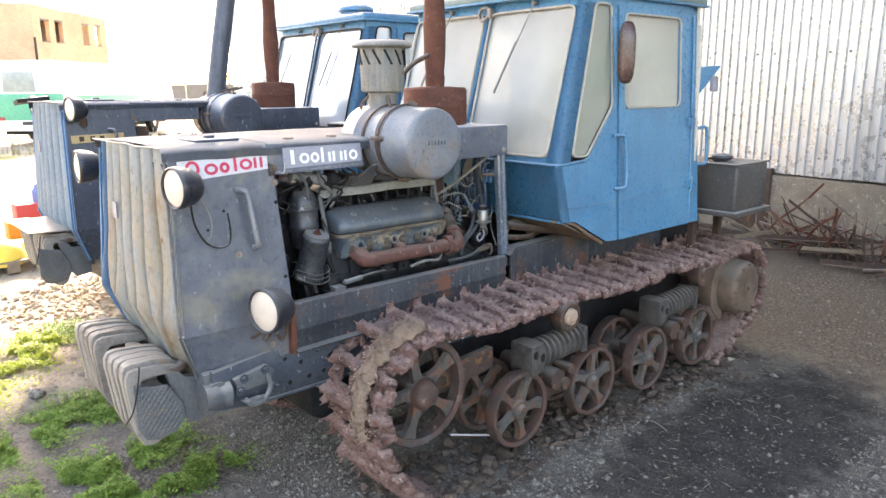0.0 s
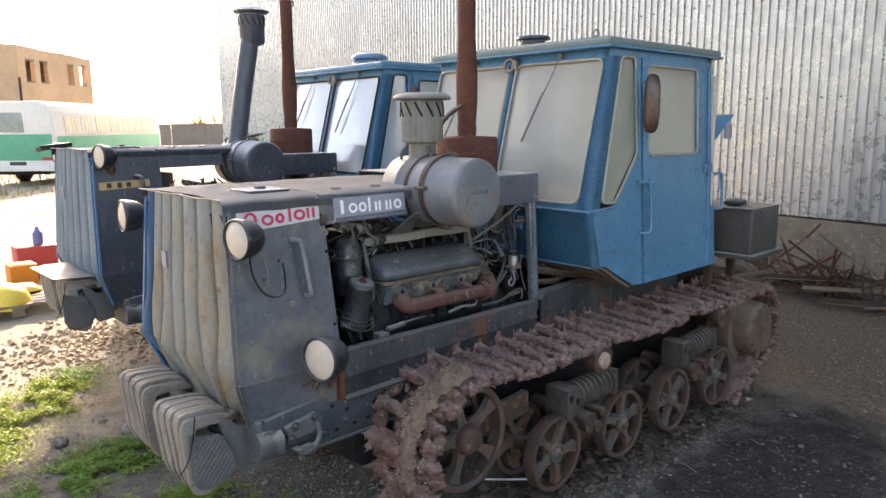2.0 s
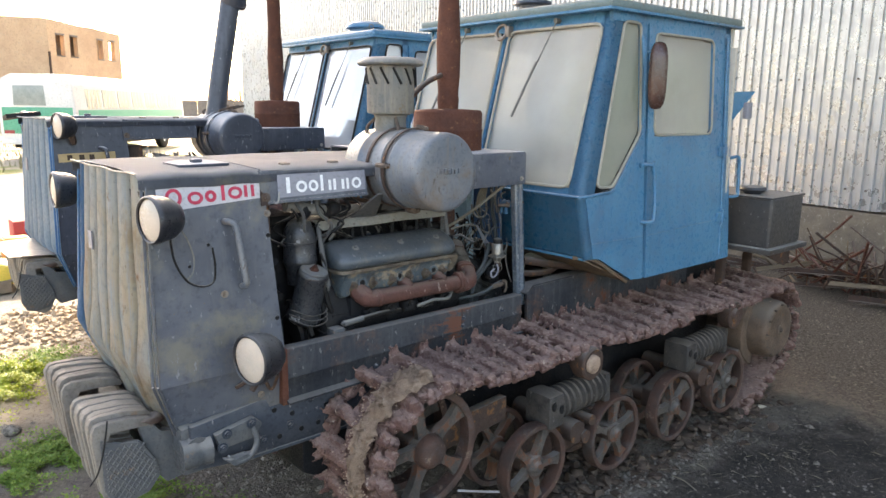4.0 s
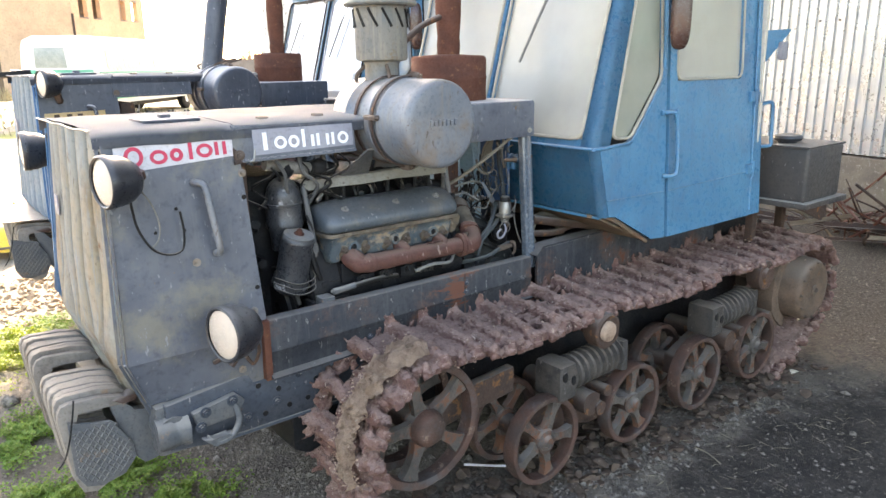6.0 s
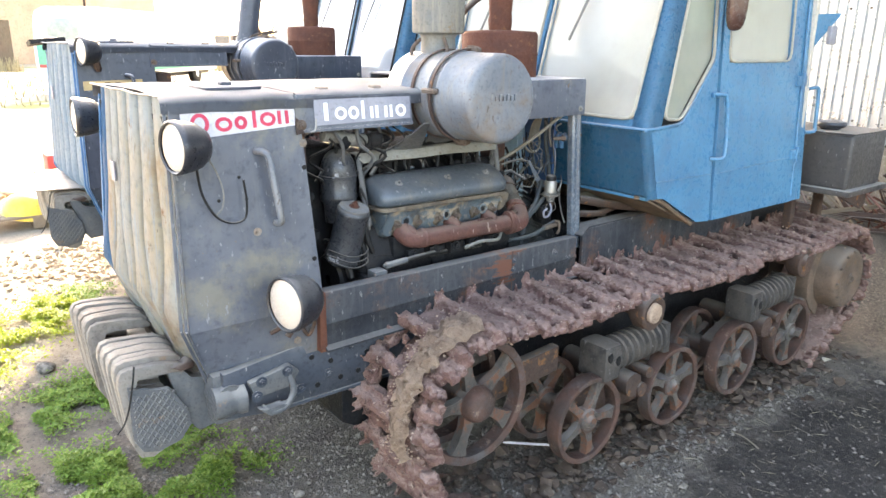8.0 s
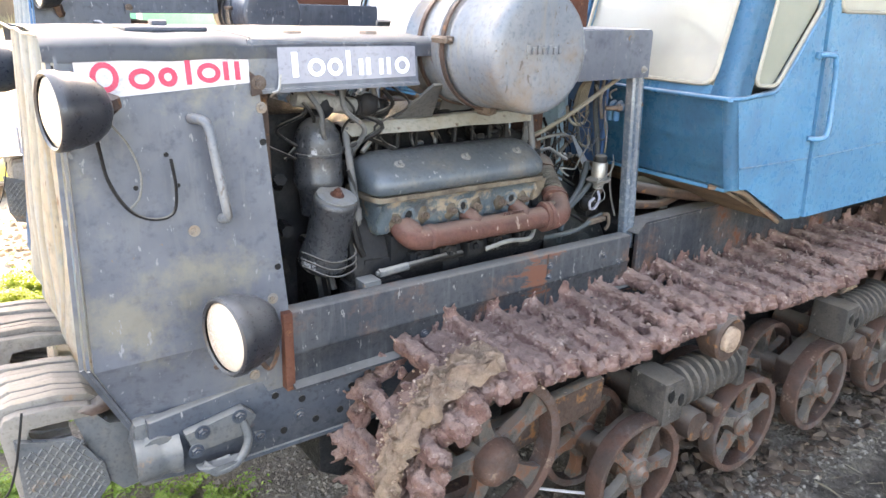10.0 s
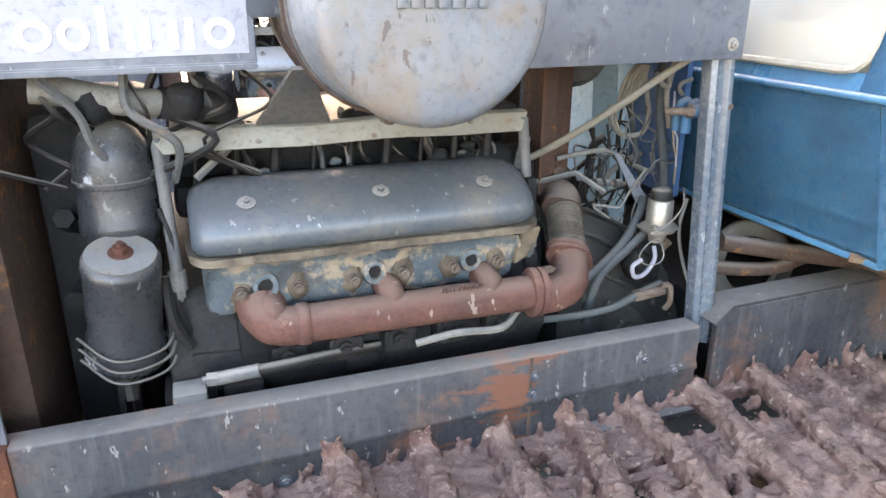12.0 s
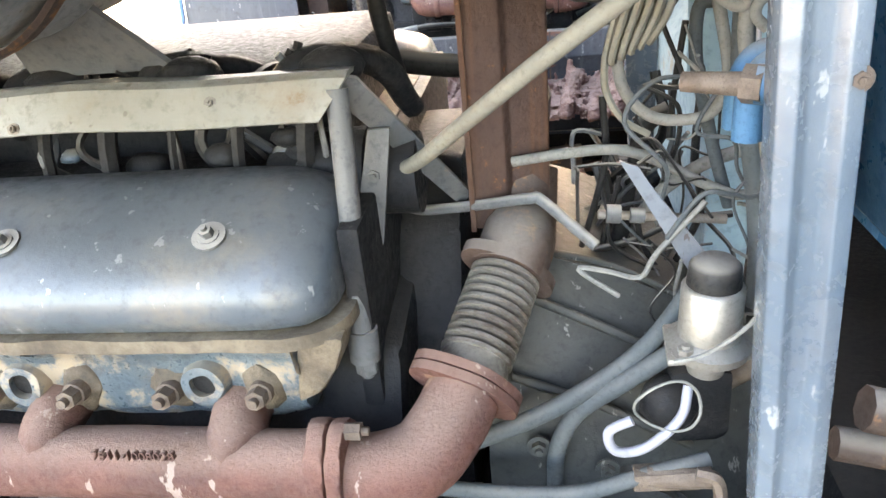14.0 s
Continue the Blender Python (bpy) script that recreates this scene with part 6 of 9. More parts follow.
    part("radiator", b, M["rust_brown"], root, "rust-brown radiator side")
    b = geo()
    lathe(b, [(0, -0.02), (0.09, -0.02), (0.09, 0.02), (0, 0.02)], (-0.94, 0.98, 1.18), (1, 0, 0), 20)
    fan = part("fan", b, M["engine"], root)
    for k in range(12):
        b = geo()
        a = 2 * math.pi * k / 12
        tube(b, [(-0.94, 0.98 + 0.07 * math.cos(a), 1.18 + 0.07 * math.sin(a)), (-0.935, 0.98 + 0.15 * math.cos(a), 1.18 + 0.15 * math.sin(a)), (-0.955, 0.98 + 0.30 * math.cos(a), 1.18 + 0.30 * math.sin(a))], 0.02, 6, 2)
        part("fan_blade", b, M["engine"], fan)
    b = geo()
    lathe(b, [(0.02, 0), (0.10, 0), (0.11, 0.012), (0.09, 0.02), (0.11, 0.028), (0.10, 0.04), (0.02, 0.04)], (-0.90, 0.70, 0.98), (1, 0, 0), 26)
    tube(b, [(-0.87, 0.56, 1.02), (-0.88, 0.60, 1.10), (-0.88, 0.75, 1.13), (-0.88, 0.83, 1.0), (-0.88, 0.72, 0.86), (-0.87, 0.60, 0.90)], 0.012, 6, closed=False)
    part("fan_belt", b, M["rubber"], root)
    b = geo()
    tube(b, [(-0.95, 0.61, 1.580), (-0.90, 0.612, 1.572), (-0.83, 0.615, 1.555), (-0.76, 0.63, 1.545)], 0.024, 12)
    part("radiator_hose", b, M["hose_grey"], root, "tan radiator hose under the hood")
    b = geo()
    tube(b, [(-0.76, 0.63, 1.545), (-0.70, 0.64, 1.535), (-0.64, 0.66, 1.53)], 0.028, 10)
    for x in (-0.86, -0.72):
        icos(b, (x, 0.62, 1.55), 0.036, 2)
    shake(b, 0.01, 30)
    part("water_manifold", b, M["engine"], root)
    # tangle of leads above the filters
    rnd = random.Random(21)
    for k in range(10):
        b = geo()
        x = rnd.uniform(-1.0, -0.62)
        tube(b, [(x, rnd.uniform(0.56, 0.7), 1.60), (x + rnd.uniform(-0.05, 0.06), rnd.uniform(0.56, 0.66), 1.54), (x + rnd.uniform(-0.08, 0.1), rnd.uniform(0.58, 0.7), 1.48), (x + rnd.uniform(-0.1, 0.12), 0.66, 1.40)], rnd.uniform(0.003, 0.008), 6)
        part("engine_lead", b, M[rnd.choice(["weight_dark", "rubber", "rubber", "rubber"])], root)
    b = geo()
    tube(b, [(-0.70, 0.52, 1.06), (-0.60, 0.50, 1.075), (-0.50, 0.52, 1.07), (-0.40, 0.56, 1.05)], 0.011, 8)
    part("drain_hose", b, M["rubber"], root)
    b = geo()
    cyl(b, (-0.72, 0.52, 1.058), (-0.645, 0.505, 1.07), 0.013, seg=10)
    hexbolt(b, (-0.72, 0.52, 1.058), (-1, 0.1, 0), 0.014, 0.014, False)
    box(b, -0.80, -0.74, 0.50, 0.56, 1.00, 1.045, 0.006)
    part("hose_fitting", b, M["weight_dark"], root)
    b = geo()
    for k in range(5):
        x = -0.62 + 0.11 * k
        box(b, x, x + 0.07, 0.53, 0.60, 1.045, 1.095, 0.01)
        hexbolt(b, (x + 0.03, 0.53, 1.08), (0, -1, 0), 0.014, 0.012)
    part("sump_flange", b, M["engine"], block)
    b = geo()
    box(b, -0.29, -0.22, 0.53, 0.58, 1.045, 1.080, 0.01)
    tube(b, [(-0.34, 0.51, 1.07), (-0.26, 0.49, 1.09), (-0.16, 0.50, 1.08), (-0.10, 0.54, 1.10)], 0.008, 6)
    part("pale_clamp", b, M["hose_grey"], block)


def rear_bay(root, style):
    """Between the engine and the cab: bulkhead, starter solenoid, hoses, wires and linkage."""
    b = geo()
    prism(b, [(0.42, 1.08), (0.42, 1.70), (0.40, 1.70), (0.40, 1.42), (0.36, 1.36), (0.36, 1.10)], "y", 0.95, 1.42)
    slab(b, [(0.36, 0.96, 1.62), (0.33, 1.02, 1.56), (0.34, 1.02, 1.37), (0.385, 0.96, 1.30)], 0.006)
    part("bulkhead", b, M["firewall"], root, "pale blue bulkhead below the windscreen")
    b = geo()
    prism(b, [(0.415, 1.24), (0.43, 1.24), (0.43, 1.60), (0.415, 1.60)], "y", 0.74, 0.948)
    part("bulkhead_side", b, M["cab_blue_dark"], root)
    b = geo()
    rows = []
    for x, drop in ((0.06, 0.0), (0.12, 0.0), (0.20, 0.028), (0.28, 0.062), (0.36, 0.11), (0.44, 0.17)):
        rows.append([b.verts.new((x, yy, zz - drop)) for yy, zz in ((0.655, 0.80), (0.66, 1.02), (0.70, 1.105), (0.705, 1.118), (0.745, 1.170), (0.750, 1.186), (0.79, 1.212), (0.795, 1.226), (0.86, 1.232), (1.10, 1.232), (1.24, 1.18), (1.30, 1.0), (1.30, 0.80))])
    for ra, rb in zip(rows, rows[1:]):
        for c in range(12):
            b.faces.new((ra[c], ra[c + 1], rb[c + 1], rb[c]))
    b.faces.new(rows[0])
    b.faces.new(rows[-1][::-1])
    lathe(b, [(0, 0), (0.03, 0), (0.03, 0.01), (0.055, 0.012), (0.055, 0.05), (0, 0.05)], (0.235, 0.618, 0.945), (0, 1, 0), 20)
    housing = part("clutch_housing", b, M["housing"], root, "dark oily clutch housing")
    for pts, r in (([(0.10, 0.748, 1.196), (0.20, 0.728, 1.158), (0.30, 0.72, 1.105)], 0.006), ([(0.09, 0.690, 1.116), (0.20, 0.682, 1.075), (0.30, 0.68, 1.02)], 0.0055), ([(0.10, 0.80, 1.232), (0.22, 0.79, 1.205), (0.32, 0.78, 1.15)], 0.005)):
        b = geo()
        tube(b, pts, r, 8)
        part("housing_rib", b, M["housing"], housing)
    b = geo()
    for x, y, z in ((0.12, 0.655, 1.04), (0.20, 0.65, 1.01), (0.28, 0.65, 0.96), (0.17, 0.652, 0.93)):
        hexbolt(b, (x, y, z), (0, -1, 0.1), 0.009, 0.008)
    part("housing_bolt", b, M["housing"], housing)
    b = geo()
    slab(b, [(0.233, 0.745, 1.380), (0.252, 0.745, 1.373), (0.266, 0.745, 1.351), (0.355, 0.735, 1.235), (0.322, 0.735, 1.232), (0.303, 0.745, 1.261)], 0.004)
    part("strap", b, M["drum_grey"], root, "pale flat steel strap")
    # solenoid valve
    b = geo()
    lathe(b, [(0, 1.140), (0.018, 1.140), (0.022, 1.160), (0.040, 1.168), (0.042, 1.178), (0.030, 1.186), (0.030, 1.240), (0.026, 1.244), (0, 1.244)], (0.330, 0.680, 0), (0, 0, 1), 24)
    sol = part("solenoid", b, M["alu"], root, "pale metal solenoid with a black cap")
    b = geo()
    lathe(b, [(0, 1.270), (0.018, 1.270), (0.024, 1.264), (0.026, 1.243), (0, 1.243)], (0.330, 0.680, 0), (0, 0, 1), 20)
    part("cap", b, M["rubber"], sol)
    b = geo()
    prism(b, [(0.285, 0.645), (0.372, 0.655), (0.385, 0.70), (0.350, 0.712), (0.290, 0.71)], "z", 1.170, 1.178, 0.003)
    hexbolt(b, (0.303, 0.655, 1.178), (0, 0, 1), 0.008, 0.006)
    part("solenoid_foot", b, M["alu"], sol)
    b = geo()
    tube(b, [(0.310, 0.66, 1.135), (0.300, 0.64, 1.11), (0.265, 0.625, 1.085), (0.235, 0.62, 1.085), (0.228, 0.62, 1.11), (0.250, 0.62, 1.125)], 0.0052, 10)
    part("solenoid_tail", b, M["sticker_grey"], sol, "white plastic sleeve")
    b = geo()
    pts = [(0.285 + 0.032 * math.cos(a), 0.632 + 0.006 * math.sin(a * 2), 1.132 + 0.030 * math.sin(a)) for a in [k * 0.5 for k in range(14)]]
    tube(b, pts, 0.0016, 5)
    tube(b, [(0.375, 0.66, 1.27), (0.36, 0.64, 1.23), (0.32, 0.635, 1.195), (0.29, 0.64, 1.18)], 0.0022, 5)
    part("thin_wire", b, M["hose_grey"], sol)
    b = geo()
    cyl(b, (0.37, 0.68, 1.150), (0.325, 0.69, 1.105), 0.014, seg=10)
    part("sleeve", b, M["bolt_rust"], sol)
    b = geo()
    box(b, 0.30, 0.37, 0.70, 0.78, 1.02, 1.12, 0.015)
    icos(b, (0.30, 0.70, 1.08), 0.032, 2)
    shake(b, 0.006, 40)
    part("starter_relay", b, M["engine"], root)
    b = geo()
    prism(b, [(0.22, 1.068), (0.29, 1.075), (0.29, 1.050), (0.22, 1.045)], "y", 0.58, 0.60, 0.003)
    cyl(b, (0.235, 0.59, 1.060), (0.30, 0.585, 1.064), 0.012, seg=10)
    tube(b, [(0.28, 0.57, 1.085), (0.30, 0.565, 1.08), (0.305, 0.565, 1.04), (0.295, 0.57, 1.02)], 0.007, 6)
    part("clevis", b, M["bolt_rust"], root)
    # hoses, cables and lines
    lines = (
        ("air_hose", "hose_tan", 0.0080, [(-0.06, 0.76, 1.350), (0.00, 0.70, 1.385), (0.07, 0.62, 1.455), (0.15, 0.57, 1.525), (0.245, 0.545, 1.592), (0.33, 0.54, 1.63)]),
        ("fuel_hose", "hose_green", 0.0105, [(0.300, 0.70, 1.262), (0.283, 0.69, 1.222), (0.235, 0.67, 1.165), (0.165, 0.65, 1.120), (0.09, 0.63, 1.090), (0.00, 0.62, 1.058)]),
        ("fuel_hose", "hose_green", 0.0105, [(0.305, 0.67, 1.195), (0.272, 0.66, 1.175), (0.215, 0.65, 1.138), (0.165, 0.65, 1.095), (0.142, 0.65, 1.04), (0.138, 0.66, 0.97)]),
        ("fuel_hose", "hose_green", 0.009, [(-0.02, 0.60, 1.028), (0.10, 0.59, 1.030), (0.17, 0.585, 1.040), (0.235, 0.59, 1.062), (0.30, 0.60, 1.075)]),
        ("brake_hose", "hose_green", 0.0105, [(0.312, 0.70, 1.60), (0.316, 0.70, 1.521), (0.321, 0.70, 1.450), (0.339, 0.70, 1.371), (0.354, 0.70, 1.278), (0.36, 0.71, 1.20)]),
        ("brake_hose", "hose_grey", 0.0060, [(0.294, 0.74, 1.55), (0.307, 0.74, 1.50), (0.317, 0.74, 1.451), (0.309, 0.74, 1.416), (0.287, 0.74, 1.405), (0.247, 0.74, 1.409), (0.218, 0.74, 1.437), (0.207, 0.74, 1.479)]),
        ("brake_hose", "hose_green", 0.0070, [(0.308, 0.78, 1.514), (0.293, 0.78, 1.507), (0.294, 0.78, 1.457), (0.309, 0.78, 1.396), (0.322, 0.78, 1.349), (0.342, 0.78, 1.287)]),
        ("brake_hose", "hose_grey", 0.0065, [(0.319, 0.67, 1.60), (0.319, 0.67, 1.565), (0.310, 0.67, 1.523), (0.313, 0.67, 1.486), (0.327, 0.67, 1.434)]),
        ("brake_hose", "hose_grey", 0.0060, [(0.10, 0.78, 1.352), (0.163, 0.76, 1.367), (0.216, 0.76, 1.368), (0.262, 0.76, 1.351), (0.301, 0.76, 1.328), (0.345, 0.76, 1.309), (0.360, 0.76, 1.320), (0.352, 0.76, 1.354)]),
        ("brake_hose", "hose_grey", 0.0080, [(0.363, 0.82, 1.339), (0.321, 0.82, 1.324), (0.275, 0.82, 1.292), (0.247, 0.82, 1.255)]),
        ("coolant_hose", "rubber", 0.012, [(0.289, 0.88, 1.372), (0.259, 0.88, 1.351), (0.250, 0.88, 1.278), (0.235, 0.88, 1.209), (0.22, 0.88, 1.12)]),
        ("control_wire", "sticker_grey", 0.0022, [(0.315, 0.65, 1.518), (0.321, 0.65, 1.444), (0.338, 0.65, 1.407), (0.342, 0.65, 1.344)]),
        ("control_wire", "hose_grey", 0.0045, [(0.335, 0.62, 1.548), (0.308, 0.62, 1.540), (0.303, 0.62, 1.527), (0.313, 0.62, 1.516)]),
        ("control_wire", "hose_grey", 0.0055, [(0.266, 0.66, 1.562), (0.288, 0.66, 1.534), (0.305, 0.66, 1.529), (0.305, 0.66, 1.550)]),
        ("control_wire", "rubber", 0.0035, [(0.285, 0.80, 1.492), (0.279, 0.80, 1.437), (0.276, 0.80, 1.394), (0.276, 0.80, 1.364)]),
        ("control_wire", "rubber", 0.0045, [(0.185, 0.84, 1.200), (0.248, 0.84, 1.216), (0.302, 0.84, 1.241), (0.364, 0.84, 1.248)]),
        ("control_wire", "rubber", 0.0040, [(0.20, 0.79, 1.42), (0.205, 0.79, 1.35), (0.195, 0.80, 1.29), (0.18, 0.82, 1.22)]),
        ("control_wire", "hose_tan", 0.0030, [(0.322, 0.655, 1.50), (0.330, 0.655, 1.41), (0.345, 0.655, 1.36), (0.350, 0.66, 1.30)]),
        ("control_wire", "hose_grey", 0.0040, [(0.37, 0.63, 1.27), (0.35, 0.62, 1.20), (0.37, 0.62, 1.12), (0.40, 0.62, 1.05)]),
        ("throttle_rod", "weight_dark", 0.0065, [(-0.06, 0.82, 1.278), (-0.01, 0.80, 1.286), (0.06, 0.77, 1.304), (0.118, 0.74, 1.323), (0.133, 0.735, 1.321), (0.188, 0.70, 1.282)]),
        ("throttle_rod", "steel", 0.0055, [(0.196, 0.78, 1.282), (0.267, 0.78, 1.276), (0.341, 0.78, 1.270)]),
        ("coolant_hose", "rubber", 0.016, [(-0.24, 0.98, 1.40), (-0.190, 0.97, 1.425), (-0.165, 0.97, 1.447), (-0.120, 0.97, 1.447), (-0.067, 0.97, 1.434), (0.033, 0.97, 1.420), (0.10, 0.97, 1.42)]),
        ("coolant_hose", "rubber", 0.0115, [(-0.055, 0.93, 1.66), (-0.061, 0.93, 1.578), (-0.067, 0.93, 1.508), (-0.050, 0.93, 1.424)]),
    )
    for nm, mt, r, pts in lines:
        b = geo()
        tube(b, pts, r, 14)
        part(nm, b, M[mt], root)
    rnd = random.Random(8)
    for k in range(14):
        b = geo()
        x, y = rnd.uniform(0.18, 0.38), rnd.uniform(0.84, 1.0)
        z = rnd.uniform(1.10, 1.26)
        tube(b, [(x, y, z + 0.16), (x + rnd.uniform(-0.06, 0.06), y - 0.02, z + 0.08), (x + rnd.uniform(-0.08, 0.08), y + 0.01, z), (x + rnd.uniform(-0.1, 0.1), y + 0.04, z - 0.10)], rnd.uniform(0.0025, 0.007), 6)
        part("loose_wire", b, M[rnd.choice(["hose_grey", "hose_green", "rubber", "rubber", "weight_dark"])], root)
    b = geo()
    for k in range(10):
        u = k / 9
        y = 0.69 - 0.012 * (k % 2)
        b = geo()
        tube(b, [(0.236 + 0.024 * u, y, 1.575), (0.212 + 0.040 * u, y, 1.547), (0.201 + 0.044 * u, y, 1.518 + 0.004 * u), (0.193 + 0.040 * u, y, 1.484 + 0.018 * u), (0.197 + 0.036 * u, y + 0.012, 1.478 + 0.018 * u)], 0.0034, 6)
        part("tied_wire", b, M["hose_tan"], root, "dusty tied wire")
    b = geo()
    tube(b, [(0.193, 0.69, 1.486), (0.194, 0.69, 1.455), (0.210, 0.69, 1.425), (0.236, 0.69, 1.408)], 0.0036, 6)
    part("tied_wire", b, M["hose_tan"], root, "dusty tied wire")
    for k in range(20):
        b = geo()
        x, y, z = rnd.uniform(0.20, 0.35), rnd.uniform(0.68, 0.84), rnd.uniform(1.22, 1.50)
        pts = [(x, y, z)]
        for j in range(5):
            x, y, z = x + rnd.uniform(-0.05, 0.05), y + rnd.uniform(-0.02, 0.02), z - rnd.uniform(-0.01, 0.06)
            pts.append((min(0.36, max(0.17, x)), y, z))
        tube(b, pts, rnd.uniform(0.0012, 0.0032), 6)
        part("thin_lead", b, M[rnd.choice(["hose_grey", "rubber", "rubber", "weight_dark", "hose_green"])], root)
    for k, (x, z) in enumerate(((0.205, 1.286), (0.232, 1.283), (0.262, 1.279))):
        b = geo()
        cyl(b, (x, 0.772, z), (x + 0.016, 0.772, z - 0.001), 0.011 - 0.002 * (k % 2), seg=12)
        part("rod_joint", b, M["weight_dark"], root)
    b = geo()
    for y in (0.635, 0.665):
        tube(b, [(0.348, y, 1.50), (0.330, y - 0.005, 1.495), (0.322, y - 0.005, 1.475), (0.322, y - 0.005, 1.44)], 0.012, 10)
    cyl(b, (0.36, 0.60, 1.488), (0.32, 0.615, 1.488), 0.015, seg=14)
    part("pressure_switch", b, M["pipe_blue"], root, "bright blue pressure fittings")
    b = geo()
    cyl(b, (0.322, 0.612, 1.488), (0.272, 0.64, 1.486), 0.010, 0.008, 10)
    cyl(b, (0.325, 0.610, 1.488), (0.312, 0.618, 1.488), 0.015, seg=6)
    part("switch_plug", b, M["bolt_rust"], root)
    b = geo()
    lathe(b, [(0.05, 0), (0.10, 0.0), (0.112, 0.015), (0.112, 0.05), (0.10, 0.07), (0.05, 0.07)], (0.205, 0.98, 1.60), (0, -1, 0.2), 28)
    part("alternator", b, M["weight_dark"], root)
    # rope-like hose ring lying by the cab foot
    b = geo()
    lathe(b, [(0.075, -0.012), (0.095, -0.02), (0.115, -0.012), (0.120, 0.0), (0.115, 0.012), (0.095, 0.02), (0.075, 0.012), (0.072, 0)], (0.62, 0.66, 1.06), (-0.25, -1, 0.25), 28)
    part("coiled_hose", b, M["hose_tan"], root, "coiled tan hose")
    b = geo()
    slab(b, [(0.54, 0.245, 1.212), (0.87, 0.235, 1.062), (0.87, 1.70, 1.062), (0.54, 1.70, 1.212)], 0.010)
    tube(b, [(0.52, 0.30, 1.222), (0.60, 0.222, 1.212), (0.74, 0.214, 1.132), (0.87, 0.210, 1.060)], 0.011, 6)
    part("cab_underside", b, M["tan_sheet"], root, "soiled tan underside sheet")
    b = geo()
    tube(b, [(0.42, 0.56, 1.18), (0.60, 0.54, 1.14), (0.80, 0.52, 1.10), (0.95, 0.52, 1.07)], 0.022, 8)
    tube(b, [(0.42, 0.60, 1.10), (0.60, 0.58, 1.08), (0.75, 0.60, 1.09)], 0.018, 8)
    part("return_hose", b, M["rust_brown"], root)
    b = geo()
    box(b, 0.45, 1.9, 0.55, 1.41, 0.80, 1.0, 0.03)
    part("gearbox", b, M["engine"], root)


def seal_loop(bm, pts, r=0.011):
    tube(bm, pts, r, 6, closed=True, sharp=True)


def soften(pts, r):
    """Round a polygon's corners."""
    out = []
    n = len(pts)
    for i in range(n):
        a, b, c = Vector(pts[i - 1]), Vector(pts[i]), Vector(pts[(i + 1) % n])
        p, q = b + (a - b).normalized() * r, b + (c - b).normalized() * r
        for t in (0, 0.33, 0.67, 1):
            out.append(tuple((1 - t) ** 2 * p + 2 * t * (1 - t) * b + t * t * q))
    return out


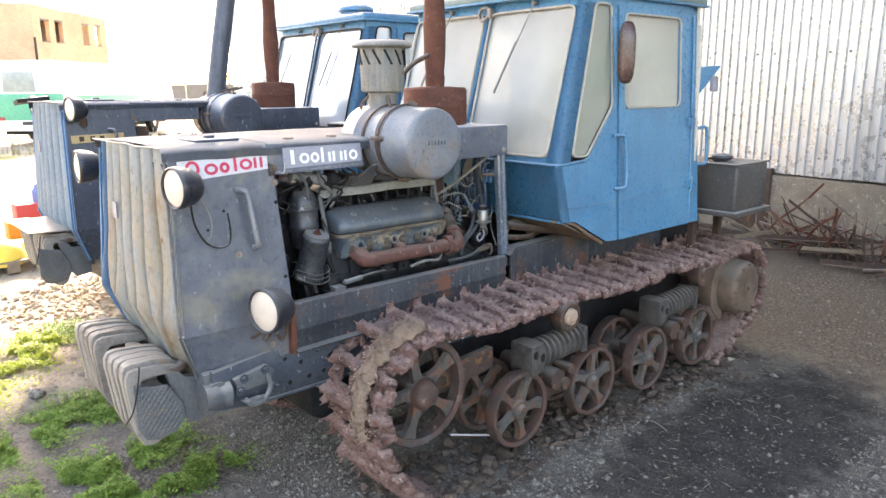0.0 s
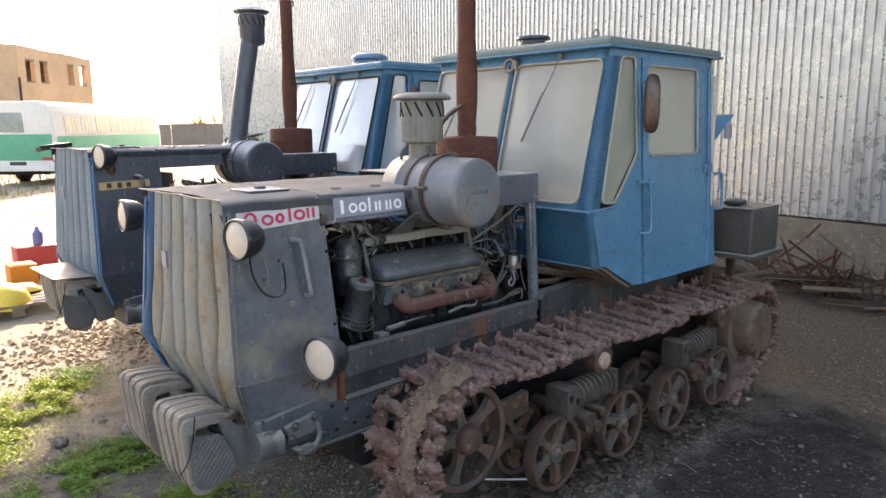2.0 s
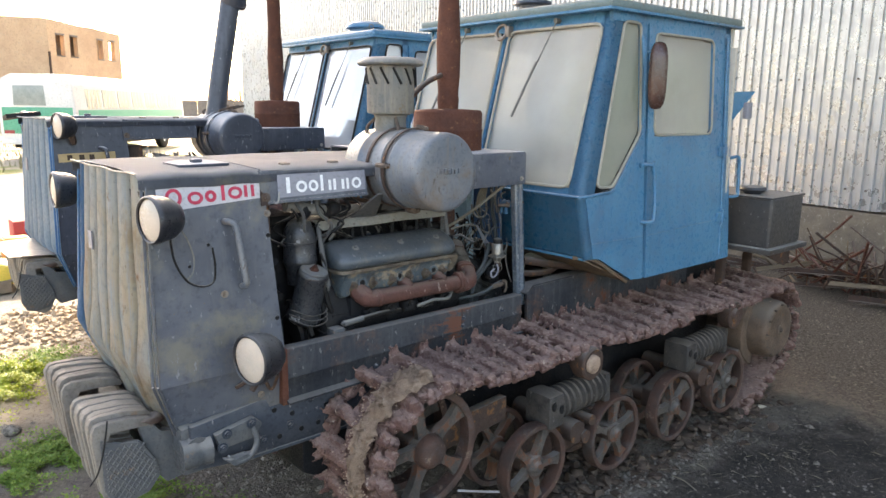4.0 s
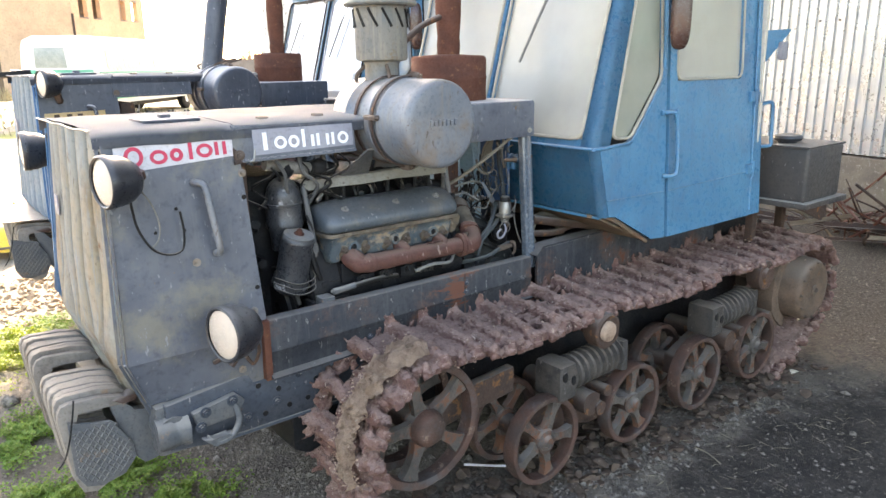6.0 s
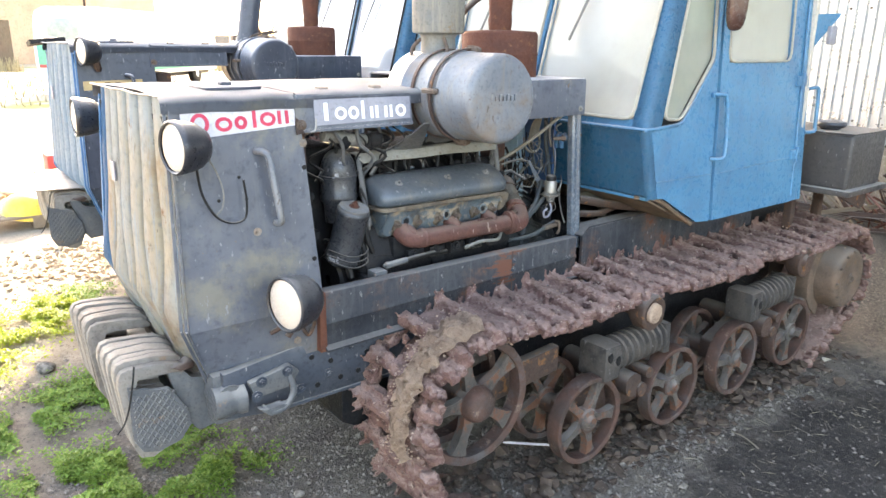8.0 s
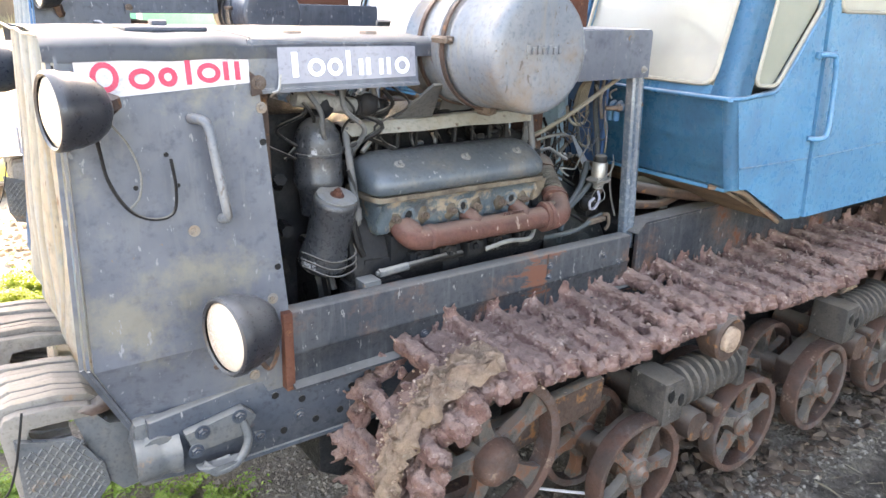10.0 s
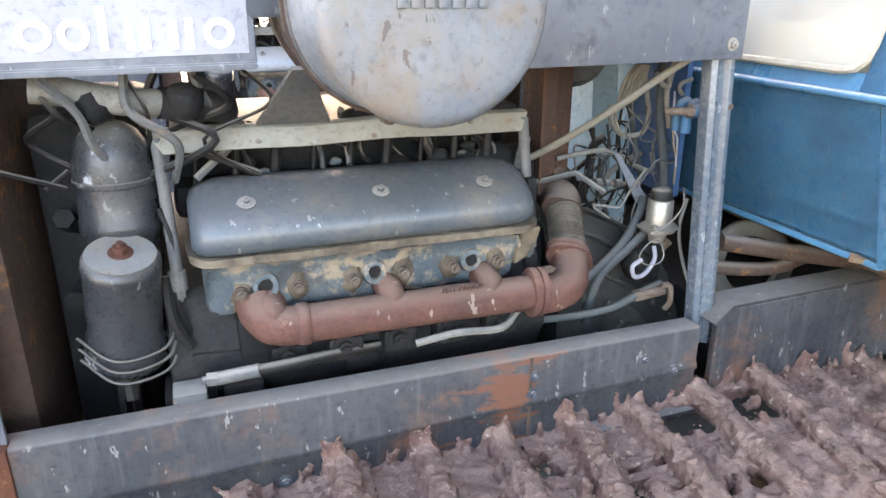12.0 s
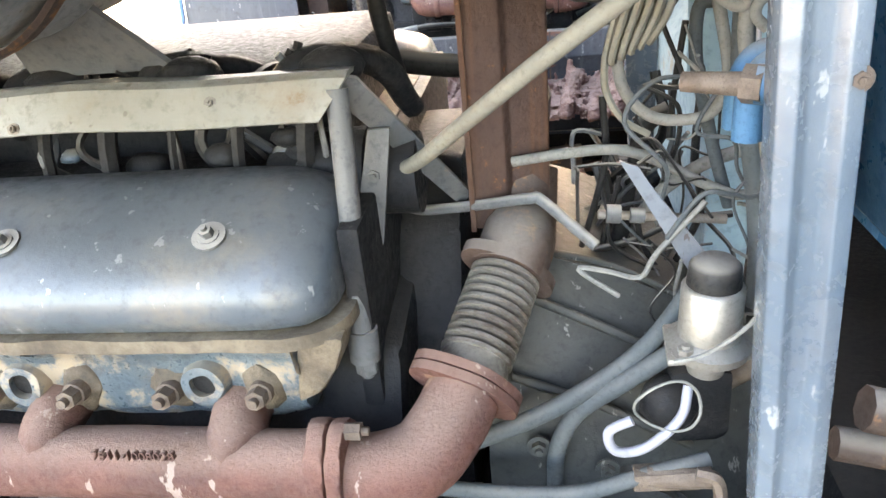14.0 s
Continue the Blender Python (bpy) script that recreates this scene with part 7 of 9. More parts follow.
def cab(root, style):
    blue = M[style["cab"]]

    def front_x(z):
        return 0.455 + (1.545 - z) * 0.20 if z < 1.545 else 0.455 + (z - 1.545) * 0.268
    # front panel under the windscreen, with the floor edge folded below it
    body = geo()
    rows = []
    for z in (1.228, 1.24, 1.30, 1.308, 1.42, 1.52, 1.546):
        x = front_x(z) + (0.010 if z < 1.235 else 0.0) + (0.003 if z < 1.305 else 0.0)
        rows.append([body.verts.new((x, cab_y(z) + 0.036 + (far(cab_y(z)) - cab_y(z) - 0.072) * k / 12, z)) for k in range(13)])
    for ra, rb in zip(rows, rows[1:]):
        for c in range(12):
            body.faces.new((ra[c], ra[c + 1], rb[c + 1], rb[c]))
    bmesh.ops.solidify(body, geom=body.faces[:], thickness=-0.012)
    shell = part("cab_body", body, blue, root, "faded blue cab shell" if style["kind"] == 1 else "dark blue cab shell", 30)
    for mirror in (False, True):
        f = far if mirror else (lambda v: v)
        b = geo()
        rows = []
        for z in (1.226, 1.30, 1.308, 1.42, 1.548):
            fx, yb = front_x(z), cab_y(z)
            out = 0.002 if z < 1.305 else 0.0
            rows.append([b.verts.new((fx + 0.036 * (1 - math.sin(radians(a))) - out, f(yb + 0.036 * (1 - math.cos(radians(a)))), z)) for a in range(0, 91, 15)])
        for ra, rb in zip(rows, rows[1:]):
            for c in range(6):
                b.faces.new((ra[c], ra[c + 1], rb[c + 1], rb[c]))
        bmesh.ops.solidify(b, geom=b.faces[:], thickness=0.008)
        part("cab_corner", b, blue, shell, "rounded corner strip of the cab")
        # rolled ledge along the window line
        b = geo()
        line = [(front_x(1.548) - 0.006, f(YC), 1.549), (front_x(1.548) - 0.006, f(0.28), 1.549), (front_x(1.548) + 0.004, f(0.235), 1.549), (0.515, f(cab_y(1.55) - 0.006), 1.551), (0.60, f(cab_y(1.56) - 0.006), 1.558), (0.70, f(cab_y(1.57) - 0.006), 1.566),
                (0.76, f(cab_y(1.62) - 0.006), 1.615), (0.86, f(cab_y(1.74) - 0.006), 1.735), (0.955, f(cab_y(1.84) - 0.006), 1.842)]
        tube(b, line, 0.0085, 8, 4)
        part("window_ledge", b, blue, shell)
        b = geo()
        tube(b, [(0.545, f(cab_y(1.305) - 0.001), 1.304), (0.76, f(cab_y(1.305) - 0.001), 1.302), (0.985, f(cab_y(1.30) - 0.001), 1.300)], 0.004, 6)
        part("side_crease", b, blue, shell)
    b = geo()
    box(b, front_x(1.24) + 0.014, 0.70, 0.24, far(0.24), 1.212, 1.227, 0.004)
    part("front_sill", b, blue, shell)
    for mirror in (False, True):
        b = geo()
        flank(b, [(0.4905, 1.548), (0.555, 1.226), (0.61, 1.224), (0.88, 1.072), (0.998, 1.062), (0.998, 1.872), (0.955, 1.845), (0.715, 1.568)], 0.020, 0.0, mirror, 0.003, cab_y)
        flank(b, [(0.955, 1.845), (0.998, 1.872), (0.998, 2.465), (0.945, 2.465)], 0.022, 0.003, mirror, 0.003, cab_y)
        flank(b, [(1.80, 1.065), (1.925, 1.065), (1.87, 2.465), (1.80, 2.465)], 0.022, 0.003, mirror, 0.003, cab_y)
        flank(b, [(0.70, 2.415), (1.88, 2.425), (1.88, 2.475), (0.70, 2.475)], 0.022, 0.003, mirror, 0.003, cab_y)
        part("cab_side", b, blue, shell)
        b = geo()
        f = far if mirror else (lambda v: v)
        rows = []
        for k in range(9):
            z = 1.548 + (2.470 - 1.548) * k / 8
            fx, yb = front_x(z), cab_y(z)
            side_x = 0.573 + (z - 1.59) * 0.262
            run = [(fx, 0.302), (fx, yb + 0.050)] + [(fx + 0.040 * (1 - math.sin(radians(a))), yb + 0.040 * (1 - math.cos(radians(a)))) for a in (75, 50, 25, 0)] + [(side_x, yb)]
            rows.append([b.verts.new((px, f(py), z)) for px, py in run])
        for ra, rb in zip(rows, rows[1:]):
            for c in range(6):
                b.faces.new((ra[c], ra[c + 1], rb[c + 1], rb[c]))
        bmesh.ops.solidify(b, geom=b.faces[:], thickness=0.014)
        part("corner_pillar", b, blue, shell)
        q = soften([(0.578, cab_y(1.59), 1.592), (0.705, cab_y(1.58), 1.584), (0.945, cab_y(1.86), 1.862), (0.937, cab_y(2.4), 2.420), (0.797, cab_y(2.4), 2.420)], 0.035)
        b = geo()
        n = [b.verts.new((x, f(y + 0.012), z)) for x, y, z in q]
        b.faces.new(n)
        bmesh.ops.solidify(b, geom=b.faces[:], thickness=0.004)
        pane = part("quarter_window", b, M["pane_quarter" if style["kind"] == 1 else "pane_sky"], shell)
        b = geo()
        seal_loop(b, [(x, f(y - 0.004), z) for x, y, z in q], 0.0075)
        part("seal", b, M["seal"] if style["kind"] == 1 else M["rubber"], pane)
        # door
        b = geo()
        outer = [(1.008, 1.066), (1.795, 1.066), (1.795, 1.350), (1.795, 1.835), (1.795, 2.425), (1.008, 2.425), (1.008, 1.835), (1.008, 1.350)]
        inner = [(1.072, 1.837), (1.655, 1.837), (1.655, 2.375), (1.072, 2.375)]
        layers = []
        for dy in (-0.008, 0.018):
            o = [b.verts.new((px, f(cab_y(pz) + dy), pz)) for px, pz in outer]
            i = [b.verts.new((px, f(cab_y(pz) + dy), pz)) for px, pz in inner]
            layers.append((o, i))
            for quad in ((o[0], o[1], o[2], o[7]), (o[7], o[2], o[3], i[1], i[0], o[6]), (o[3], o[4], i[2], i[1]), (o[4], o[5], i[3], i[2]), (o[5], o[6], i[0], i[3])):
                b.faces.new(quad)
        for k in range(2):
            a, c = layers[0][k], layers[1][k]
            for j in range(len(a)):
                h = (j + 1) % len(a)
                b.faces.new((a[j], a[h], c[h], c[j]))
        door = part("cab_door", b, blue, root)
        q = soften([(1.067, cab_y(1.84), 1.843), (1.660, cab_y(1.84), 1.843), (1.660, cab_y(2.38), 2.380), (1.067, cab_y(2.38), 2.380)], 0.045)
        b = geo()
        b.faces.new([b.verts.new((x, f(y + 0.006), z)) for x, y, z in q])
        bmesh.ops.solidify(b, geom=b.faces[:], thickness=0.004)
        part("door_window", b, M[style["pane"]], door)
        b = geo()
        seal_loop(b, [(x, f(y - 0.010), z) for x, y, z in q], 0.007)
        part("window_seal", b, M["seal"] if style["kind"] == 1 else M["rubber"], door)
        b = geo()
        tube(b, [(0.965, f(cab_y(1.68) - 0.004), 1.688), (0.985, f(cab_y(1.68) - 0.035), 1.690), (1.015, f(cab_y(1.66) - 0.045), 1.670), (1.030, f(cab_y(1.53) - 0.045), 1.53), (1.025, f(cab_y(1.4) - 0.045), 1.405), (1.0, f(cab_y(1.38) - 0.035), 1.380), (0.965, f(cab_y(1.38) - 0.004), 1.380)], 0.011, 8)
        box(b, 0.945, 1.00, min(f(cab_y(1.69) - 0.016), f(cab_y(1.69))), max(f(cab_y(1.69) - 0.016), f(cab_y(1.69))), 1.675, 1.70, 0.004)
        cyl(b, (1.07, f(cab_y(1.69) - 0.02), 1.69), (1.07, f(cab_y(1.69)), 1.69), 0.014, seg=12)
        part("door_handle", b, M["cab_blue"] if style["kind"] == 1 else blue, door, "blue tube door handle")
        for z in (1.735, 1.335):
            b = geo()
            box(b, 1.745, 1.84, min(f(cab_y(z) - 0.022), f(cab_y(z))), max(f(cab_y(z) - 0.022), f(cab_y(z))), z - 0.028, z + 0.028, 0.005)
            cyl(b, (1.80, f(cab_y(z) - 0.022), z - 0.045), (1.80, f(cab_y(z) - 0.022), z + 0.045), 0.011, seg=10)
            part("hinge", b, blue, door)
        b = geo()
        cyl(b, (1.80, f(cab_y(1.2) - 0.014), 1.10), (1.80, f(cab_y(2.3) - 0.014), 2.40), 0.008, seg=8)
        part("hinge_rod", b, blue, door)
        b = geo()
        tube(b, [(1.90, f(cab_y(1.68)), 1.69), (1.97, f(cab_y(1.68) - 0.02), 1.695), (1.985, f(cab_y(1.6) - 0.02), 1.64), (1.985, f(cab_y(1.5) - 0.02), 1.50), (1.97, f(cab_y(1.4) - 0.02), 1.455), (1.90, f(cab_y(1.4)), 1.45)], 0.011, 8)
        part("grab_rail", b, blue, shell)
        b = geo()
        tube(b, [(1.012, f(cab_y(1.30) - 0.009), 1.300), (1.40, f(cab_y(1.31) - 0.009), 1.310), (1.785, f(cab_y(1.32) - 0.009), 1.322)], 0.0035, 6)
        part("door_crease", b, blue, door)
        # mirror on its tube
        b = geo()
        tube(b, [(0.955, f(cab_y(1.9) - 0.01), 1.90), (0.950, f(cab_y(2.0) - 0.02), 1.95), (0.945, f(cab_y(2.1) - 0.025), 2.12), (0.940, f(cab_y(2.3) - 0.02), 2.30), (0.945, f(cab_y(2.35) - 0.005), 2.36)], 0.009, 8)
        tube(b, [(0.945, f(0.215), 2.27), (0.955, f(0.15), 2.28), (0.965, f(0.12), 2.24)], 0.008, 6)
        arm = part("mirror_arm", b, blue, shell)
        b = geo()
        side = Vector((0.80, -0.60, 0))
        nrm = Vector((0.60, 0.80, 0))
        mid = Vector((0.905, 0.120, 2.150))
        ring = []
        for k in range(28):
            a = 2 * math.pi * k / 28
            u, v = math.copysign(abs(math.cos(a)) ** 0.6, math.cos(a)), math.copysign(abs(math.sin(a)) ** 0.6, math.sin(a))
            ring.append((u, v))
        rows = []
        for depth, grow in ((-0.030, 0.55), (-0.024, 0.86), (-0.010, 0.98), (0.004, 1.0), (0.010, 0.97), (0.006, 0.90)):
            rows.append([b.verts.new((lambda q: (q.x, f(q.y), q.z))(mid + side * u * 0.047 * grow + Vector((0, 0, v * 0.168 * grow)) + nrm * depth)) for u, v in ring])
        for ra, rb in zip(rows, rows[1:]):
            for k in range(28):
                b.faces.new((ra[k], ra[(k + 1) % 28], rb[(k + 1) % 28], rb[k]))
        b.faces.new(rows[0][::-1])
        b.faces.new(rows[-1])
        part("wing_mirror", b, M["mirror_back"], arm, "brown-backed wing mirror")
    # windscreen frame and panes
    def ws(y, s):
        z = 1.548 + s * (2.470 - 1.548)
        return (front_x(z), y, z)
    yl, yr = 0.275, far(0.275)
    b = geo()
    for y0_, y1_, s0, s1 in ((0.300, far(0.300), 0.0, 0.045), (0.300, far(0.300), 0.925, 1.0), (YC - 0.030, YC - 0.006, 0.0, 1.0), (YC + 0.006, YC + 0.030, 0.0, 1.0)):
        slab(b, [ws(y0_, s0), ws(y1_, s0), ws(y1_, s1), ws(y0_, s1)], 0.022, 0.003)
    part("windscreen_frame", b, blue, shell)
    for ya, yb in ((0.300, YC - 0.030), (YC + 0.030, far(0.300))):
        q = soften([ws(ya, 0.045), ws(yb, 0.045), ws(yb, 0.925), ws(ya, 0.925)], 0.05)
        b = geo()
        b.faces.new([b.verts.new(Vector(p) + Vector((0.006, 0, 0))) for p in q])
        bmesh.ops.solidify(b, geom=b.faces[:], thickness=0.004)
        pane = part("windscreen", b, M[style["pane"]], shell)
        b = geo()
        seal_loop(b, [Vector(p) + Vector((-0.010, 0, 0.002)) for p in q], 0.008)
        part("windscreen_seal", b, M["seal"] if style["kind"] == 1 else M["rubber"], pane)
        b = geo()
        o = Vector(ws((ya + yb) / 2 - 0.02, 0.965)) + Vector((-0.02, 0, 0))
        e = Vector(ws((ya + yb) / 2 + 0.16, 0.42)) + Vector((-0.028, 0, 0))
        mid = o.lerp(e, 0.55)
        cyl(b, o + Vector((0.02, 0, 0)), o + Vector((-0.012, 0, 0)), 0.014, seg=10)
        tube(b, [o, mid, e], 0.004, 6, 2)
        tube(b, [o.lerp(e, 0.42) + Vector((-0.004, 0.004, 0)), e.lerp(o, 0.0)], 0.007, 5, sharp=True)
        part("wiper", b, M["hose_grey"], shell)
    b = geo()
    c = Vector(ws(YC + 0.02, 0.93)) + Vector((-0.03, 0, 0))
    lathe(b, [(0.034, -0.008), (0.046, -0.008), (0.050, 0.0), (0.046, 0.008), (0.034, 0.008), (0.034, -0.008)], c, (1, 0, -0.25), 24)
    box(b, c.x - 0.01, c.x + 0.03, c.y - 0.065, c.y - 0.045, c.z - 0.03, c.z + 0.03, 0.004)
    part("work_lamp_ring", b, M["steel"], shell)
    # rear wall with a window, floor, seat and dash
    b = geo()
    for ya, yb, za, zb in ((0.21, far(0.21), 1.07, 1.70), (0.25, far(0.25), 2.35, 2.465), (0.22, 0.36, 1.70, 2.35), (far(0.36), far(0.22), 1.70, 2.35)):
        box(b, 1.86, 1.885, ya, yb, za, zb, 0.004)
    part("cab_rear_wall", b, M["cab_inside"] if style["kind"] == 1 else blue, shell)
    b = geo()
    box(b, 1.868, 1.874, 0.36, far(0.36), 1.70, 2.35)
    part("rear_window", b, M["pane_quarter" if style["kind"] == 1 else "pane_sky"], shell)
    b = geo()
    box(b, 0.90, 1.86, 0.23, far(0.23), 1.10, 1.125)
    box(b, 0.53, 0.70, 0.28, far(0.28), 1.26, 1.545, 0.02)
    box(b, 1.30, 1.84, 0.27, far(0.27), 1.125, 1.42, 0.02)
    part("cab_floor", b, M["cab_inside"], shell)
    b = geo()
    box(b, 1.25, 1.68, 0.62, 1.12, 1.42, 1.54, 0.04, 3)
    box(b, 1.66, 1.78, 0.62, 1.12, 1.50, 2.0, 0.04, 3)
    part("driver_seat", b, M["seat"], shell)
    b = geo()
    tube(b, [(0.80, 0.90, 1.20), (0.90, 0.90, 1.50), (0.97, 0.90, 1.70)], 0.02, 8)
    pts = [(0.98 + 0.10 * math.sin(a), 0.90 + 0.20 * math.cos(a), 1.72 + 0.17 * -math.sin(a) * 0.5) for a in [k * math.pi / 12 for k in range(24)]]
    tube(b, pts, 0.013, 6, closed=True, sharp=True)
    part("steering_wheel", b, M["rubber"], shell)
    # roof
    b = geo()
    box(b, 0.640, 1.945, 0.235, far(0.235), 2.470, 2.520, 0.022, 3)
    box(b, 0.72, 1.86, 0.31, far(0.31), 2.515, 2.535, 0.012)
    roof = part("cab_roof", b, M["roof_green"] if style["kind"] == 1 else blue, root, "weathered grey-green cab roof")
    b = geo()
    box(b, 0.632, 1.953, 0.225, far(0.225), 2.462, 2.476, 0.003)
    part("roof_drip_edge", b, blue, roof)
    b = geo()
    if style["kind"] == 1:
        lathe(b, [(0, 2.648), (0.09, 2.645), (0.118, 2.634), (0.122, 2.618), (0.085, 2.610), (0.078, 2.53), (0, 2.53)], (1.12, 1.20, 0), (0, 0, 1), 22)
    else:
        lathe(b, [(0, 2.655), (0.12, 2.650), (0.165, 2.625), (0.17, 2.60), (0.13, 2.592), (0.15, 2.575), (0.165, 2.56), (0.165, 2.53), (0, 2.53)], (1.02, 0.90, 0), (0, 0, 1), 26)
    part("roof_vent", b, M["hood_dark"] if style["kind"] == 1 else blue, roof)
    b = geo()
    for x, y in ((0.74, 0.40), (1.80, 0.40), (1.80, 1.56)):
        lathe(b, [(0.018, -0.004), (0.024, 0.0), (0.018, 0.004), (0.014, 0.0), (0.018, -0.004)], (x, y, 2.555), (0.3, 1, 0), 14)
    part("lifting_eye", b, M["steel"], roof)
    if style["kind"] == 1:
        b = geo()
        slab(b, [(1.89, 0.235, 2.08), (2.06, 0.18, 2.09), (2.06, 0.27, 2.09), (1.89, 0.33, 2.08)], 0.008)
        slab(b, [(1.89, 0.235, 2.08), (2.06, 0.18, 2.09), (1.92, 0.235, 1.92)], 0.008)
        lampb = part("tail_lamp_bracket", b, blue, shell)
        b = geo()
        box(b, 1.985, 2.055, 0.180, 0.21, 1.93, 2.03, 0.01)
        part("tail_lamp", b, M["sticker_grey"], lampb)
    # paper box lying on the dash
    if style["kind"] == 1:
        b = geo()
        box(b, 0.545, 0.68, 0.36, 0.66, 1.548, 1.665, 0.006)
        part("paper_box", b, M["paper"], shell, "yellowed carton on the dash")


def fuel_tank(root, style):
    b = geo()
    box(b, 2.06, 2.50, 0.00, far(0.0), 1.125, 1.445, 0.022, 3)
    tank = part("fuel_tank", b, M["tank"], root, "dark grey box fuel tank")
    b = geo()
    box(b, 2.02, 2.54, -0.035, far(-0.035), 1.095, 1.128, 0.006)
    box(b, 2.05, 2.51, -0.005, far(-0.005), 1.438, 1.450, 0.004)
    part("tank_flange", b, M["tank"], tank)
    b = geo()
    lathe(b, [(0.05, 1.445), (0.055, 1.46), (0.075, 1.465), (0.085, 1.48), (0.08, 1.495), (0.03, 1.505), (0, 1.505)], (2.20, 0.20, 0), (0, 0, 1), 20)
    part("filler_cap", b, M["black"], tank)
    b = geo()
    for y in (0.08, 0.9, far(0.08)):
        prism(b, [(2.10, 1.094), (2.55, 1.094), (2.56, 0.98), (2.50, 0.95)], "y", y, y + 0.012)
    for x in (2.08, 2.44):
        for y in (0.30, far(0.30)):
            box(b, x, x + 0.05, y, y + 0.05, 0.70, 1.10, 0.005)
    part("tank_bracket", b, M["rust_brown"], tank)
    b = geo()
    box(b, 1.9, 2.62, 0.55, 1.41, 0.55, 0.98, 0.03)
    for y in (0.62, 1.30):
        tube(b, [(2.55, y, 0.85), (2.75, y, 0.75), (2.95, y, 0.60), (3.05, y, 0.50)], 0.03, 8)
    part("rear_axle", b, M["engine"], root)


def settle(root, names, vec):
    """Move named parts of a machine together."""
    m = Matrix.Translation(vec)
    for ob in root.children_recursive:
        if ob.data and ob.name.split(".")[0] in names:
            ob.data.transform(m)


COVERS = {"valve_cover", "cover_gasket", "cover_bolt"}
HEADS = {"cylinder_head", "head_lug", "head_bolt", "core_ring", "core_hole", "head_corner"}
PIPES = {"exhaust_manifold", "manifold_branch", "manifold_bolt", "manifold_ring", "manifold_flange", "flange_bolt", "cast_number"}
SOLENOID = {"solenoid", "cap", "solenoid_foot", "solenoid_tail", "thin_wire", "amber_sleeve", "starter_relay"}
FILTERS = {"oil_filter", "filter_nut", "centrifuge_filter", "filter_lid", "filter_bolt", "oil_line"}


def build_tractor(style, label):
    root = thing("crawler_tractor", 0.5, YC, 0.0, label, "tractor", "parked crawler tractors")
    chassis(root, style)
    undercarriage(root, False)
    undercarriage(root, True)
    if style["kind"] == 1:
        caked_soil(root)
    weights(root, style)
    grille(root, style)
    hood(root, style)
    engine(root, style)
    rear_bay(root, style)
    settle(root, COVERS, (0.028, 0.044, -0.003))
    settle(root, HEADS, (0.012, 0.014, 0.003))
    settle(root, PIPES, (0.022, 0.028, 0.0))
    settle(root, {"exhaust_elbow", "bellows", "riser_flange"}, (0.012, 0.028, -0.010))
    settle(root, {"fuel_pump", "pump_bolt", "pump_bracket"}, (-0.006, 0.012, -0.072))
    settle(root, {"strap"}, (-0.022, -0.035, -0.006))
    settle(root, SOLENOID, (-0.037, -0.055, 0.034))
    settle(root, {"pressure_switch", "switch_plug"}, (-0.030, -0.06, 0.002))
    settle(root, FILTERS, (0.016, 0.048, 0.0))
    air_cleaner(root, style)
    exhaust(root, style)
    cab(root, style)
    fuel_tank(root, style)
    if style["kind"] == 1:
        headlamp(root, (-1.285, 0.275, 1.088), (-0.96, -0.22, 0.02), size=1.0, bracket=[([(-1.20, 0.33, 1.02), (-1.18, 0.40, 0.96), (-1.17, 0.455, 0.93), (-1.20, 0.46, 0.89)], 0.012), ([(-1.22, 0.32, 1.02), (-1.24, 0.42, 0.95), (-1.26, 0.46, 0.92)], 0.009),
                                                                                 ([(-1.13, 0.40, 1.0), (-1.10, 0.44, 0.93), (-1.12, 0.45, 0.88), (-1.15, 0.44, 0.92)], 0.007)])
        headlamp(root, (-1.555, 0.405, 1.603), (-0.97, -0.18, 0.0), bracket=[([(-1.46, 0.44, 1.60), (-1.43, 0.49, 1.60), (-1.42, 0.53, 1.60)], 0.022)])
        headlamp(root, (-1.60, far(0.42), 1.60), (-0.98, 0.05, 0.0), bracket=[([(-1.50, far(0.46), 1.60), (-1.47, far(0.53), 1.60)], 0.022)])
        b = geo()
        tube(b, [(-1.46, 0.45, 1.585), (-1.43, 0.475, 1.55), (-1.40, 0.49, 1.50), (-1.385, 0.487, 1.44), (-1.395, 0.476, 1.39), (-1.42, 0.472, 1.365)], 0.0028, 5)
        part("lamp_wire", b, M["hose_grey"], root)
        b = geo()
        tube(b, [(-1.475, 0.46, 1.57), (-1.465, 0.482, 1.50), (-1.455, 0.478, 1.43), (-1.42, 0.471, 1.362), (-1.37, 0.466, 1.335), (-1.325, 0.467, 1.345), (-1.312, 0.475, 1.40), (-1.315, 0.485, 1.47)], 0.0042, 6)
        part("lamp_wire", b, M["rubber"], root)
    else:
        headlamp(root, (-1.50, 0.46, 1.70), (-0.97, -0.2, 0.0), bracket=[([(-1.42, 0.48, 1.64), (-1.41, 0.50, 1.60), (-1.40, 0.53, 1.60)], 0.02)])
        headlamp(root, (-1.50, far(0.44), 1.70), (-0.97, 0.05, 0.0), bracket=[([(-1.42, far(0.48), 1.64), (-1.40, far(0.53), 1.60)], 0.02)])
        b = geo()
        slab(b, [(-1.62, 1.42, 1.76), (-1.62, 1.56, 1.74), (-1.40, 1.56, 1.78), (-1.40, 1.42, 1.78)], 0.03)
        part("rag", b, M["rubber"], root)
    return root


